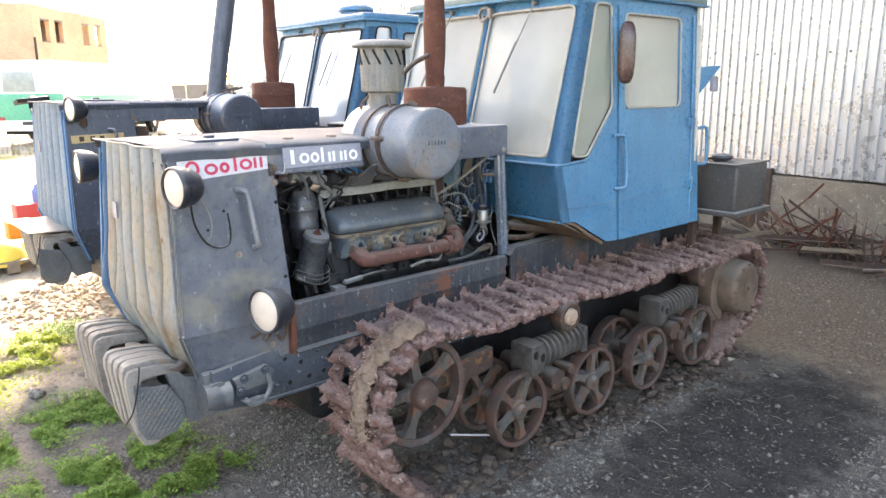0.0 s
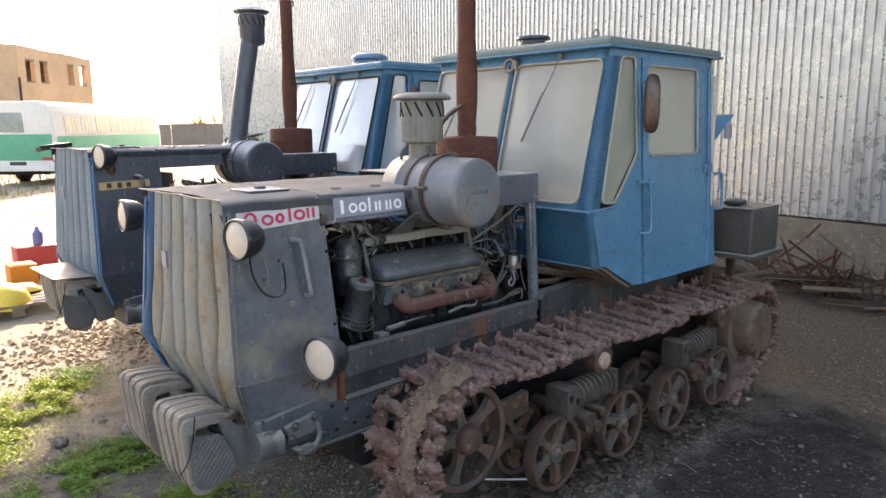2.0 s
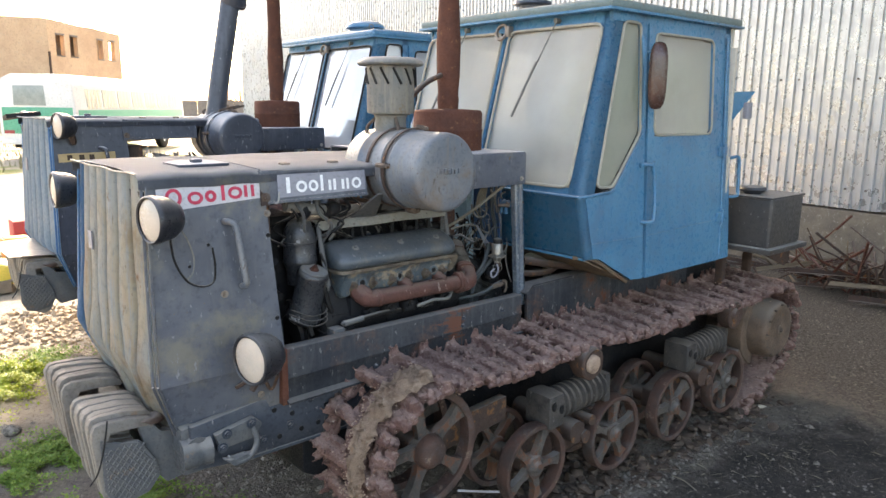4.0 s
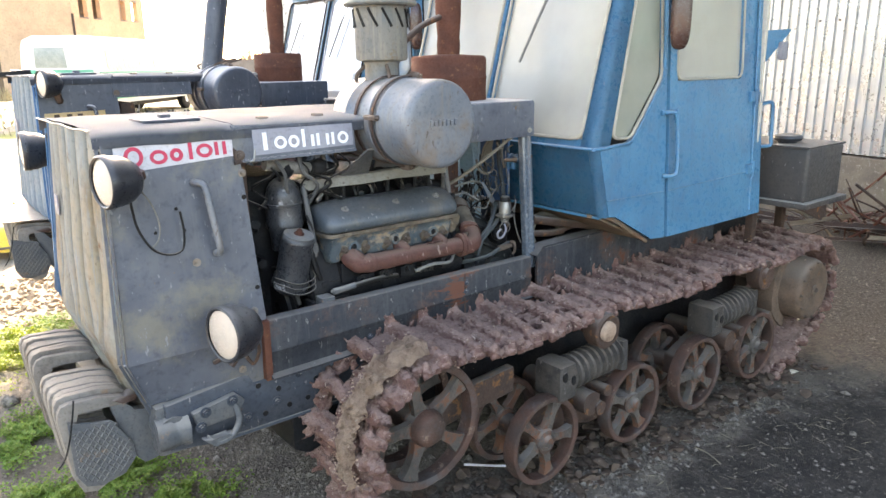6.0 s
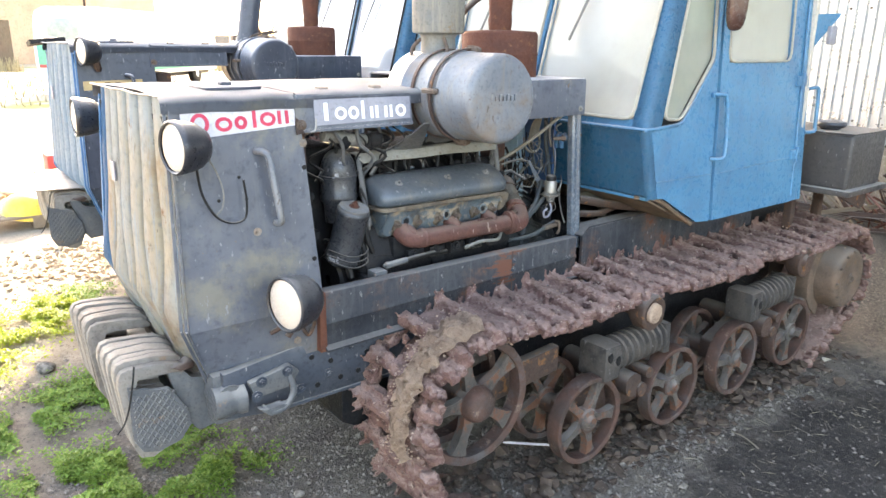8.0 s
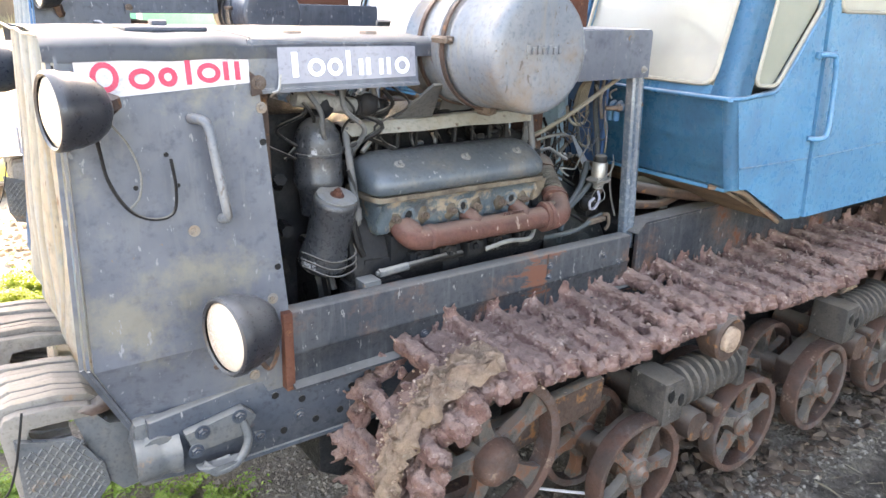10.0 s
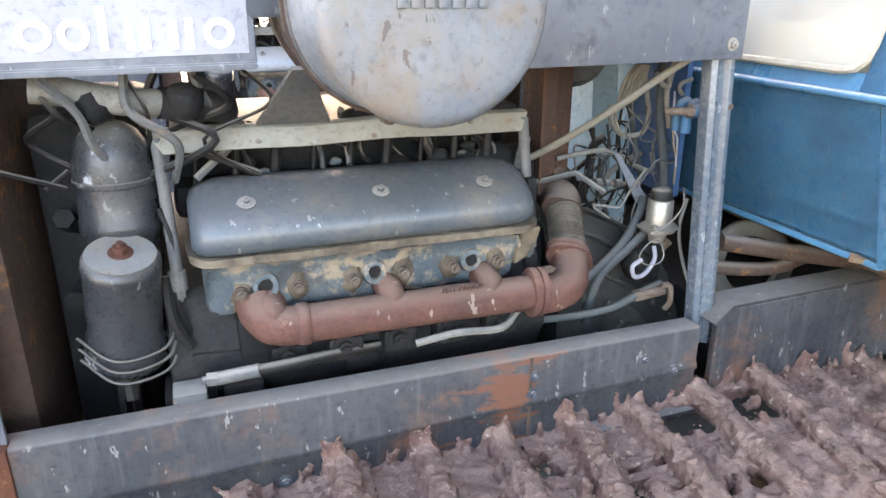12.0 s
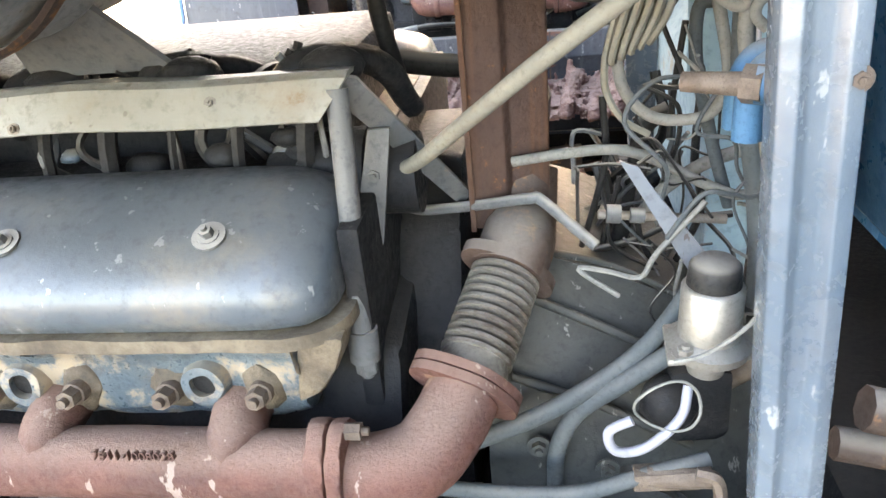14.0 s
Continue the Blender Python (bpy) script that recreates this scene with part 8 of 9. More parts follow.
LIFTED = {"hood_side_panel", "hood_front_lid", "hood_top", "hood_flap", "grille_shell", "grille_slat", "grille_edge", "filler_lid", "lid_edge", "lid_clip", "headlamp", "lens", "bezel", "bracket", "badge", "badge_mark", "rag", "grab_handle", "flap_edge", "flap_bolt", "nose_plate", "weight_rack", "weight_plate", "step_plate", "step_tread", "weight_bracket", "weight_strap", "pivot_knuckle", "tin_sheet"}
STYLE_NEAR = {"kind": 1, "dents": True, "hood": "hood_grey", "grille": "grille", "drum": "drum_grey", "cover": "cover", "cab": "cab_blue", "pane": "pane_dusty"}
STYLE_FAR = {"kind": 2, "dents": False, "hood": "hood_dark", "grille": "grille_blue", "drum": "hood_dark", "cover": "cover_light", "cab": "cab_blue", "pane": "pane_sky"}
tractor_near = build_tractor(STYLE_NEAR, "worn blue and grey crawler tractor with open engine bay, muddy tracks")
tractor_far = build_tractor(STYLE_FAR, "dark blue-grey crawler tractor with a tall intake tube, parked beside another")
for ob in tractor_far.children_recursive:
    # the far tractor's hood stands taller
    if ob.data and ob.name.split(".")[0] in LIFTED:
        for v in ob.data.vertices:
            if "weight" in ob.name or "step" in ob.name or "tin" in ob.name or "knuckle" in ob.name:
                v.co += Vector((-0.05, 0.0, 0.085))
                continue
            t = min(1.0, max(0.0, (v.co.z - 0.95) / 0.6))
            v.co.z += 0.095 * t * t * (3 - 2 * t)
settle(tractor_far, (LIFTED - {"weight_rack", "weight_plate"}) | {"air_cleaner", "clamp_band", "clamp_latch", "embossed_mark", "intake_pipe", "cap", "intake_slot", "intake_clamp"}, (-0.07, 0.0, 0.0))
tractor_far.matrix_basis = Matrix.Translation((0.5 + 0.30, YC + 2.46, 0.05))

# ---- ground ----
WALL = lambda y: 6.75 + 0.14 * y


def ground_height(x, y):
    """Nearly level trodden yard, a little uneven."""
    near = math.exp(-((x - 0.5) ** 2 + (y - 0.5) ** 2) / 60)
    return near * (0.014 * noise.noise(Vector((x * 1.3, y * 1.3, 0))) + 0.010 * noise.noise(Vector((x * 4.1, y * 4.1, 7))) + 0.006 * noise.noise(Vector((x * 11, y * 11, 3))))


def ground_material():
    m, nt, p = graph("trodden_yard_soil")
    tc = nt.nodes.new("ShaderNodeTexCoord")
    vec = tc.outputs["Object"]
    sep = nt.nodes.new("ShaderNodeSeparateXYZ")
    nt.links.new(vec, sep.inputs[0])
    broad = noise_node(nt, vec, 0.9, 6, 0.62)
    mid = noise_node(nt, vec, 5.0, 6, 0.7)
    fine = noise_node(nt, vec, 42.0, 6, 0.8)
    dark = blend(nt, ramp(nt, mid, 0.35, 0.7), (0.128, 0.109, 0.090), (0.225, 0.192, 0.154))
    oil = blend(nt, ramp(nt, mid, 0.3, 0.75), (0.048, 0.042, 0.037), (0.094, 0.081, 0.068))
    # oil-soaked stretch beside the tracks
    dx = maths(nt, "DIVIDE", maths(nt, "SUBTRACT", sep.outputs[0], 1.2), 1.25)
    dy = maths(nt, "DIVIDE", maths(nt, "ADD", sep.outputs[1], 0.62), 0.45)
    rr = maths(nt, "ADD", maths(nt, "ADD", maths(nt, "MULTIPLY", dx, dx), maths(nt, "MULTIPLY", dy, dy)), maths(nt, "MULTIPLY", maths(nt, "SUBTRACT", mid, 0.5), 1.8))
    col = blend(nt, ramp(nt, rr, 1.7, 0.6), dark, oil)
    # paler straw-strewn soil towards the shed
    straw = maths(nt, "ADD", sep.outputs[0], maths(nt, "MULTIPLY", maths(nt, "SUBTRACT", broad, 0.5), 2.5))
    col = blend(nt, ramp(nt, straw, 2.2, 3.6), col, blend(nt, ramp(nt, fine, 0.35, 0.7), (0.055, 0.049, 0.042), (0.165, 0.145, 0.116)))
    # sandy dust of the open yard
    sand_f = maths(nt, "ADD", maths(nt, "SUBTRACT", maths(nt, "MULTIPLY", sep.outputs[1], 0.8), sep.outputs[0]), maths(nt, "MULTIPLY", maths(nt, "SUBTRACT", broad, 0.5), 3.0))
    sand = blend(nt, ramp(nt, mid, 0.35, 0.7), (0.35, 0.29, 0.21), (0.43, 0.37, 0.28))
    col = blend(nt, ramp(nt, sand_f, 3.4, 5.0), col, sand)
    green = ramp(nt, noise_node(nt, vec, 0.35, 5, 0.6), 0.52, 0.62)
    farf = maths(nt, "MULTIPLY", ramp(nt, sep.outputs[1], 14.0, 22.0), green)
    col = blend(nt, farf, col, (0.20, 0.22, 0.07))
    col = blend(nt, ramp(nt, fine, 0.54, 0.66, 0, 0.8), col, (0.235, 0.205, 0.170))
    col = blend(nt, ramp(nt, fine, 0.46, 0.34, 0, 0.85), col, (0.034, 0.029, 0.024))
    nt.links.new(col, p.inputs["Base Color"])
    p.inputs["Roughness"].default_value = 0.95
    p.inputs["Specular IOR Level"].default_value = 0.2
    b = nt.nodes.new("ShaderNodeBump")
    b.inputs["Strength"].default_value = 0.9
    b.inputs["Distance"].default_value = 0.02
    nt.links.new(maths(nt, "ADD", fine, maths(nt, "MULTIPLY", mid, 1.6)), b.inputs["Height"])
    nt.links.new(b.outputs[0], p.inputs["Normal"])
    return m


def build_ground():
    xs = [-1500, -400, -120, -40, -14, -7] + [-4.5 + 0.1 * k for k in range(126)] + [9, 12, 18, 40, 120, 400, 1500]
    ys = [-1500, -300, -60, -20, -8, -5] + [-3.5 + 0.1 * k for k in range(130)] + [11, 13, 16, 22, 30, 45, 70, 120, 300, 1500]
    bm = geo()
    grid = [[bm.verts.new((x, y, ground_height(x, y))) for y in ys] for x in xs]
    for a, b in zip(grid, grid[1:]):
        for k in range(len(ys) - 1):
            bm.faces.new((a[k], b[k], b[k + 1], a[k + 1]))
    ob = part("ground", bm, ground_material(), None, smooth=80)
    tagged(ob, "trodden dark gravelly soil turning to pale sandy yard", "ground", kind="structure")


build_ground()
M["stone"] = surface("grey_gravel_stone", (0.27, 0.235, 0.195), (0.075, 0.066, 0.056), 0.9, scale=45, bump=0.3, bump_scale=200)
M["clod"] = surface("sunbaked_soil", (0.42, 0.32, 0.21), (0.31, 0.23, 0.15), 0.95, scale=14, bump=0.6)
M["dark_clod"] = surface("dark_rusty_soil", (0.115, 0.082, 0.062), (0.070, 0.054, 0.043), 0.95, scale=16, spots=(0.24, 0.19, 0.15), spot_scale=30, bump=0.6)
M["straw"] = surface("dry_straw", (0.25, 0.215, 0.155), (0.18, 0.155, 0.11), 0.8, scale=12, bump=0.0)


def leaf_material(name, a, b):
    m, nt, p = graph(name)
    g = nt.nodes.new("ShaderNodeNewGeometry")
    nt.links.new(blend(nt, g.outputs["Random Per Island"], a, b), p.inputs["Base Color"])
    p.inputs["Roughness"].default_value = 0.6
    tr = nt.nodes.new("ShaderNodeBsdfTranslucent")
    nt.links.new(blend(nt, g.outputs["Random Per Island"], a, b), tr.inputs[0])
    mix = nt.nodes.new("ShaderNodeMixShader")
    mix.inputs[0].default_value = 0.3
    nt.links.new(p.outputs[0], mix.inputs[1])
    nt.links.new(tr.outputs[0], mix.inputs[2])
    nt.links.new(mix.outputs[0], nt.nodes["Material Output"].inputs[0])
    return m


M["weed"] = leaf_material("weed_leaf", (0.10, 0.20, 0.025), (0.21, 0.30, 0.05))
# sunlit copy of the weed leaf: sun shining through is put into the yellow-green
M["weed_sunlit"] = leaf_material("sunlit_weed_leaf", (0.20, 0.28, 0.015), (0.36, 0.40, 0.03))
M["dry_stem"] = surface("dry_grass_stem", (0.34, 0.29, 0.17), (0.25, 0.21, 0.12), 0.8, scale=9, bump=0.0)


def soup(name, verts, faces, material, label, category):
    me = bpy.data.meshes.new(name)
    me.from_pydata(verts, [], faces)
    me.materials.append(material)
    return tagged(new(name, me), label, category, kind="stuff")


def gravel():
    rnd = random.Random(3)
    verts, faces = [], []
    shape = [(1, 0, 0), (-1, 0, 0), (0, 1, 0), (0, -1, 0), (0, 0, 1), (0, 0, -0.6)]
    tri = [(0, 2, 4), (2, 1, 4), (1, 3, 4), (3, 0, 4), (2, 0, 5), (1, 2, 5), (3, 1, 5), (0, 3, 5)]
    for k in range(64000):
        if rnd.random() < 0.68:
            x, y = rnd.uniform(-2.2, 1.8), rnd.uniform(-1.5, 1.6)
        else:
            x, y = rnd.uniform(-2.4, 5.5), rnd.uniform(-2.4, 4.0)
        if ((x - 1.2) / 1.25) ** 2 + ((y + 0.62) / 0.45) ** 2 + 0.5 * noise.noise(Vector((x * 3, y * 3, 1))) < 1.15 and rnd.random() < 0.88:
            continue
        s = rnd.choice((0.002, 0.003, 0.004, 0.005, 0.007, 0.010)) * rnd.uniform(0.7, 1.3)
        if rnd.random() < 0.008:
            s = rnd.uniform(0.014, 0.028)
        a = rnd.random() * 6.28
        c, q = math.cos(a), math.sin(a)
        n = len(verts)
        z = ground_height(x, y) + s * 0.2
        sx, sy, sz = s * rnd.uniform(0.8, 1.5), s * rnd.uniform(0.7, 1.2), s * rnd.uniform(0.5, 0.9)
        for px, py, pz in shape:
            px, py, pz = px * sx * rnd.uniform(0.75, 1.2), py * sy * rnd.uniform(0.75, 1.2), pz * sz
            verts.append((x + px * c - py * q, y + px * q + py * c, z + pz))
        faces += [tuple(n + i for i in t) for t in tri]
    soup("gravel", verts, faces, M["stone"], "loose grey gravel on dark soil", "gravel")


def straws():
    rnd = random.Random(4)
    verts, faces = [], []
    for k in range(900):
        if k % 3:
            x, y = rnd.uniform(-0.6, 3.4), rnd.gauss(-0.25, 0.35)
        else:
            x, y = rnd.uniform(-1.9, 6.0), rnd.uniform(-2.0, 2.0)
        a, l, w = rnd.random() * 6.28, rnd.uniform(0.02, 0.10), rnd.uniform(0.0007, 0.0016)
        c, s = math.cos(a), math.sin(a)
        z = ground_height(x, y) + 0.004
        z2 = z + rnd.uniform(0, 0.02)
        n = len(verts)
        for u, v, zz in ((0, -w, z), (0, w, z), (l, 0, z2), (l * 0.5, 0, z + w * 2 + 0.003)):
            verts.append((x + u * c - v * s, y + u * s + v * c, zz))
        faces += [(n, n + 1, n + 3), (n + 1, n + 2, n + 3), (n + 2, n, n + 3)]
    soup("straw", verts, faces, M["straw"], "thin dry straw strewn on the soil", "straw")


def weeds(name, patches, count, seed, size, label):
    """Low leafy weeds: many small folded leaves on short stems."""
    rnd = random.Random(seed)
    verts, faces = [], []
    for k in range(count):
        cx, cy, sx, sy, h = rnd.choice(patches)
        x, y = rnd.gauss(cx, sx), rnd.gauss(cy, sy)
        if noise.noise(Vector((x * 5.5, y * 5.5, seed))) < -0.22:
            continue
        top = h * max(0.15, 0.55 + 0.9 * noise.noise(Vector((x * 8, y * 8, seed + 3)))) * rnd.uniform(0.2, 1)
        z = ground_height(x, y) + top
        a, l = rnd.random() * 6.28, size * rnd.uniform(0.6, 1.5)
        tilt = rnd.uniform(-0.3, 0.9)
        c, s = math.cos(a), math.sin(a)
        w = l * 0.36
        n = len(verts)
        for u, v, e in ((0, 0, 0), (l * 0.5, -w, l * 0.12), (l, 0, 0), (l * 0.5, w, l * 0.12)):
            uu, zz = u * math.cos(tilt) - e * math.sin(tilt), u * math.sin(tilt) + e * math.cos(tilt)
            verts.append((x + uu * c - v * s, y + uu * s + v * c, z + zz))
        faces += [(n, n + 1, n + 2), (n, n + 2, n + 3)]
    soup(name, verts, faces, M["weed"] if seed == 6 else M["weed_sunlit"], label, "weeds")


gravel()
straws()
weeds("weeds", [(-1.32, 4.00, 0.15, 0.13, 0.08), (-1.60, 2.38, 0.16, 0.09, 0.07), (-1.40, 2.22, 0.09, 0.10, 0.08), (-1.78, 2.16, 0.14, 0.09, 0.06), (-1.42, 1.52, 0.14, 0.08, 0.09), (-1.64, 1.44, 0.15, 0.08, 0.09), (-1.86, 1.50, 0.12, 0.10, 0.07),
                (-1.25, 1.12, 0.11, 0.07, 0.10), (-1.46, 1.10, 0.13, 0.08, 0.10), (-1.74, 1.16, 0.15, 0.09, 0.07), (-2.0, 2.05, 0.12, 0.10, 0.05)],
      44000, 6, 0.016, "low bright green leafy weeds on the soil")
weeds("weeds", [(-1.62, 3.55, 0.13, 0.18, 0.12), (-1.88, 3.42, 0.14, 0.20, 0.10), (-1.48, 3.78, 0.10, 0.10, 0.10), (-2.1, 3.0, 0.12, 0.2, 0.07)], 16000, 9, 0.019, "taller weeds at the edge of the shade, sunlight put into their yellow-green")


def clods():
    b = geo()
    rnd = random.Random(12)
    for k in range(3600):
        x, y = -0.70 + rnd.gauss(0, 0.60), 4.9 + rnd.gauss(0, 0.42)
        s = 0.004 + 0.026 * rnd.random() ** 4
        heap = 0.10 * math.exp(-((x + 0.35) ** 2 / 0.10 + (y - 4.85) ** 2 / 0.06))
        for v in icos(b, (x, y, s * 0.35 + heap * rnd.random()), s, 1, (1.2, 1.0, 0.85), rnd.random() * 6):
            v.co += Vector((rnd.uniform(-1, 1), rnd.uniform(-1, 1), rnd.uniform(-1, 1))) * s * 0.38
    ob = part("soil_clods", b, M["clod"], None, "heap of sunbaked broken soil clods", 50, "stuff")
    ob["category"] = "soil"



def track_debris():
    """Broken dark soil and crumbs pressed up beside the lower run of the near track."""
    rnd = random.Random(41)
    b = geo()
    for k in range(1500):
        x = rnd.uniform(-0.75, 2.5)
        y = 0.04 + 0.42 * rnd.random() if k % 3 else rnd.gauss(0.03, 0.07)
        s = 0.004 + 0.030 * rnd.random() ** 4
        for v in icos(b, (x, y, ground_height(x, y) + s * 0.3 + (0.02 if y > 0.06 else 0.0)), s, 1, (1.5, 1.0, 0.6), rnd.random() * 6):
            v.co += Vector((rnd.uniform(-1, 1), rnd.uniform(-1, 1), rnd.uniform(-1, 1))) * s * 0.35
    ob = part("track_debris", b, M["dark_clod"], None, "dark broken soil and rusty crumbs beside the track", 50, "stuff")
    ob["category"] = "soil"


clods()
track_debris()
for k, (x, y, s) in enumerate(((-1.30, 2.62, 0.060), (-1.22, 0.62, 0.03), (-1.05, 0.75, 0.022), (-1.72, 2.75, 0.05))):
    b = geo()
    icos(b, (x, y, s * 0.4), s, 2, (1.2, 1.0, 0.7))
    shake(b, s * 0.3, 9)
    lone("stone", b, M["stone"], "pale grey stone lying on the soil", "stone", "loose stones")
b = geo()
tube(b, [(-0.10, 0.475, 0.052), (0.0, 0.385, 0.050), (0.10, 0.292, 0.052)], 0.006, 7)
lone("stick", b, M["sticker_white"], "thin pale rod lying in the track", "stick")
b = geo()
tube(b, [(0.965, -0.10, 0.010), (0.952, -0.18, 0.018), (0.925, -0.27, 0.010)], 0.0035, 6)
lone("stick", b, M["straw"], "thin dry stem on the dark soil", "stick")
b = geo()
for k in range(8):
    a, c = k / 7 * 0.07, 0.028 * math.sin(k / 7 * math.pi)
    b.verts.new((2.20 + a, 0.01 - c, 0.014 + c * 0.6))
    b.verts.new((2.20 + a, 0.01 + c, 0.016 + c * 0.4))
b.verts.ensure_lookup_table()
for k in range(7):
    b.faces.new((b.verts[2 * k], b.verts[2 * k + 1], b.verts[2 * k + 3], b.verts[2 * k + 2]))
bmesh.ops.remove_doubles(b, verts=b.verts, dist=0.0005)
lone("fallen_leaf", b, M["paper"], "single dry tan leaf on the soil", "leaf")

# ---- shed wall ----
M["zinc"] = surface("weathered_galvanised_sheet", (0.54, 0.55, 0.56), (0.47, 0.48, 0.49), 0.32, grain=0.12, metal=0.62, scale=0.5, spots=(0.34, 0.31, 0.28), spot_scale=2.2, spot_at=(0.72, 0.76), streak=(0.33, 0.31, 0.29), streak_amt=0.6, stain=((0.42, 0.39, 0.35), 0.3, 0.9), bump=0.02, bump_scale=2.0, vary=True)
M["concrete"] = surface("rough_cast_concrete", (0.21, 0.175, 0.135), (0.145, 0.122, 0.098), 0.9, scale=3, spots=(0.30, 0.265, 0.22), spot_scale=22, spot_at=(0.56, 0.64), bump=0.9, bump_scale=60)
SHEET0 = 0.835


def shed():
    slope = Vector((0.14, 1.0, 0)).normalized()
    turn = math.atan2(-0.14, 1.0)
    origin = Vector((WALL(0), 0, 0))
    wall = thing("wall_shed", WALL(2.0), 2.0, 0, "tall ribbed galvanised shed wall on a concrete plinth", "wall", kind="structure")

    def w(u, v, z):
        """u along the wall, v out of it towards the yard."""
        return origin + slope * u + Vector((-slope.y, slope.x, 0)) * v + Vector((0, 0, z))
    width, ribs = 0.98, 8
    pitch = width / ribs
    for k in range(-8, 26):
        b = geo()
        u0 = k * width
        prof = []
        for r in range(ribs):
            s = u0 + r * pitch
            prof += [(s, 0.0), (s + pitch * 0.60, 0.0), (s + pitch * 0.66, 0.026), (s + pitch * 0.93, 0.026)]
        prof += [(u0 + width + 0.012, 0.0)]
        low = SHEET0 + 0.02 * noise.noise(Vector((k * 1.7, 0, 0)))
        rows = [[b.verts.new(w(u, v + 0.004 * noise.noise(Vector((u * 1.3, z * 0.9, 5))) + 0.002 * (k % 2), z)) for u, v in prof] for z in (low, 1.4, 2.1, 2.9, 3.8, 5.0, 7.0, 14.0)]
        for ra, rb in zip(rows, rows[1:]):
            for c in range(len(prof) - 1):
                b.faces.new((ra[c], ra[c + 1], rb[c + 1], rb[c]))
        sheet = part("wall_sheet", b, M["zinc"], wall, smooth=20)
        b = geo()
        for z in (1.05, 2.35, 3.7):
            for r in (1, 3):
                p = w(u0 + r * pitch + pitch * 0.28, 0.001, z + 0.01 * (k % 3))
                cyl(b, p, p + Vector((-slope.y, slope.x, 0)) * 0.008, 0.014, seg=8)
        part("sheet_screw", b, M["bolt_rust"], sheet)
    b = geo()
    quad = [w(-8, -0.12, 0.0), w(25.4, -0.12, 0.0), w(25.4, -0.12, 13.9), w(-8, -0.12, 13.9)]
    slab(b, quad, 0.03)
    part("backing_board", b, M["concrete"], wall)
    for k in range(-4, 12):
        b = geo()
        box(b, 0, 2.0, -0.02, 0.20, -0.05, SHEET0 - 0.03, 0.012)
        bmesh.ops.subdivide_edges(b, edges=b.edges[:], cuts=2, use_grid_fill=True)
        shake(b, 0.010, 6)
        m = Matrix.Translation(w(k * 2.04, 0, 0)) @ Matrix.Rotation(math.pi / 2 + turn, 4, "Z") @ Matrix.Translation((0, -0.12, 0))
        bmesh.ops.transform(b, matrix=m, verts=b.verts)
        part("plinth_block", b, M["concrete"], wall)
        b = geo()
        p = w(k * 2.04 - 0.02, 0.06, 0)
        box(b, p.x - 0.05, p.x + 0.05, p.y - 0.07, p.y + 0.07, 0, SHEET0 + 0.05, 0.006)
        part("wall_column", b, M["rust_brown"], wall)



def canopy():
    """Unseen open lean-to roof, added from the shed over this side of the yard to shape sky light and reflections."""
    roof = thing("roof_canopy", 4.2, -3.0, 0, "unseen rusty brown sheet roof added from the shed to cut sky light", "roof", kind="structure")
    for k in range(14):
        b = geo()
        y = -11.0 + k * 1.0
        prof = []
        for j in range(6):
            prof += [(y + j / 6, 0.0), (y + j / 6 + 0.08, 0.0), (y + j / 6 + 0.10, 0.03), (y + j / 6 + 0.15, 0.03)]
        prof.append((y + 1.01, 0.0))
        lo = [b.verts.new((0.9, u, 5.75 + v)) for u, v in prof]
        hi = [b.verts.new((WALL(u) - 0.1, u, 6.55 + v)) for u, v in prof]
        for c in range(len(prof) - 1):
            b.faces.new((lo[c], lo[c + 1], hi[c + 1], hi[c]))
        bmesh.ops.solidify(b, geom=b.faces[:], thickness=0.004)
        part("roof_sheet", b, M["rust_brown"], roof)


shed()
canopy()

# ---- scrap iron along the wall ----
M["pallet_wood"] = surface("grey_pallet_wood", (0.25, 0.195, 0.14), (0.18, 0.14, 0.10), 0.85, scale=6, spots=(0.18, 0.14, 0.10), spot_scale=9, bump=0.4)
rnd = random.Random(31)
for k in range(22):
    b = geo()
    y = rnd.uniform(-1.6, 1.8)
    x = WALL(y) - rnd.uniform(0.35, 1.15)
    l = rnd.uniform(0.9, 2.4)
    a = rnd.gauss(-1.45, 0.45)
    c, s = math.cos(a) * l / 2, math.sin(a) * l / 2
    z0, z1 = rnd.uniform(0.03, 0.22), rnd.uniform(0.05, 0.42)
    kind = k % 3
    if kind == 0:
        tube(b, [(x - c, y - s, z0), (x + c, y + s, z1)], rnd.uniform(0.016, 0.032), 8, sharp=True)
        lone("scrap_pipe", b, M["rust_brown"], "rusted scrap pipe lying by the wall", "scrap pipe", "scrap iron")
    else:
        d = Vector((2 * c, 2 * s, z1 - z0))
        p = Vector((x - c, y - s, z0))
        n = Vector((0, 0, 1))
        side = d.cross(n).normalized()
        w = rnd.uniform(0.03, 0.055)
        slab(b, [p, p + d, p + d + side * w, p + side * w], 0.006)
        slab(b, [p, p + d, p + d + n * w, p + n * w], 0.006)
        mt = "rust_brown" if kind == 1 else ("pallet_wood" if k % 2 else "rust_brown")
        lone("angle_iron", b, M[mt], "rusted angle iron lying by the wall", "angle iron", "scrap iron")
rnd = random.Random(77)
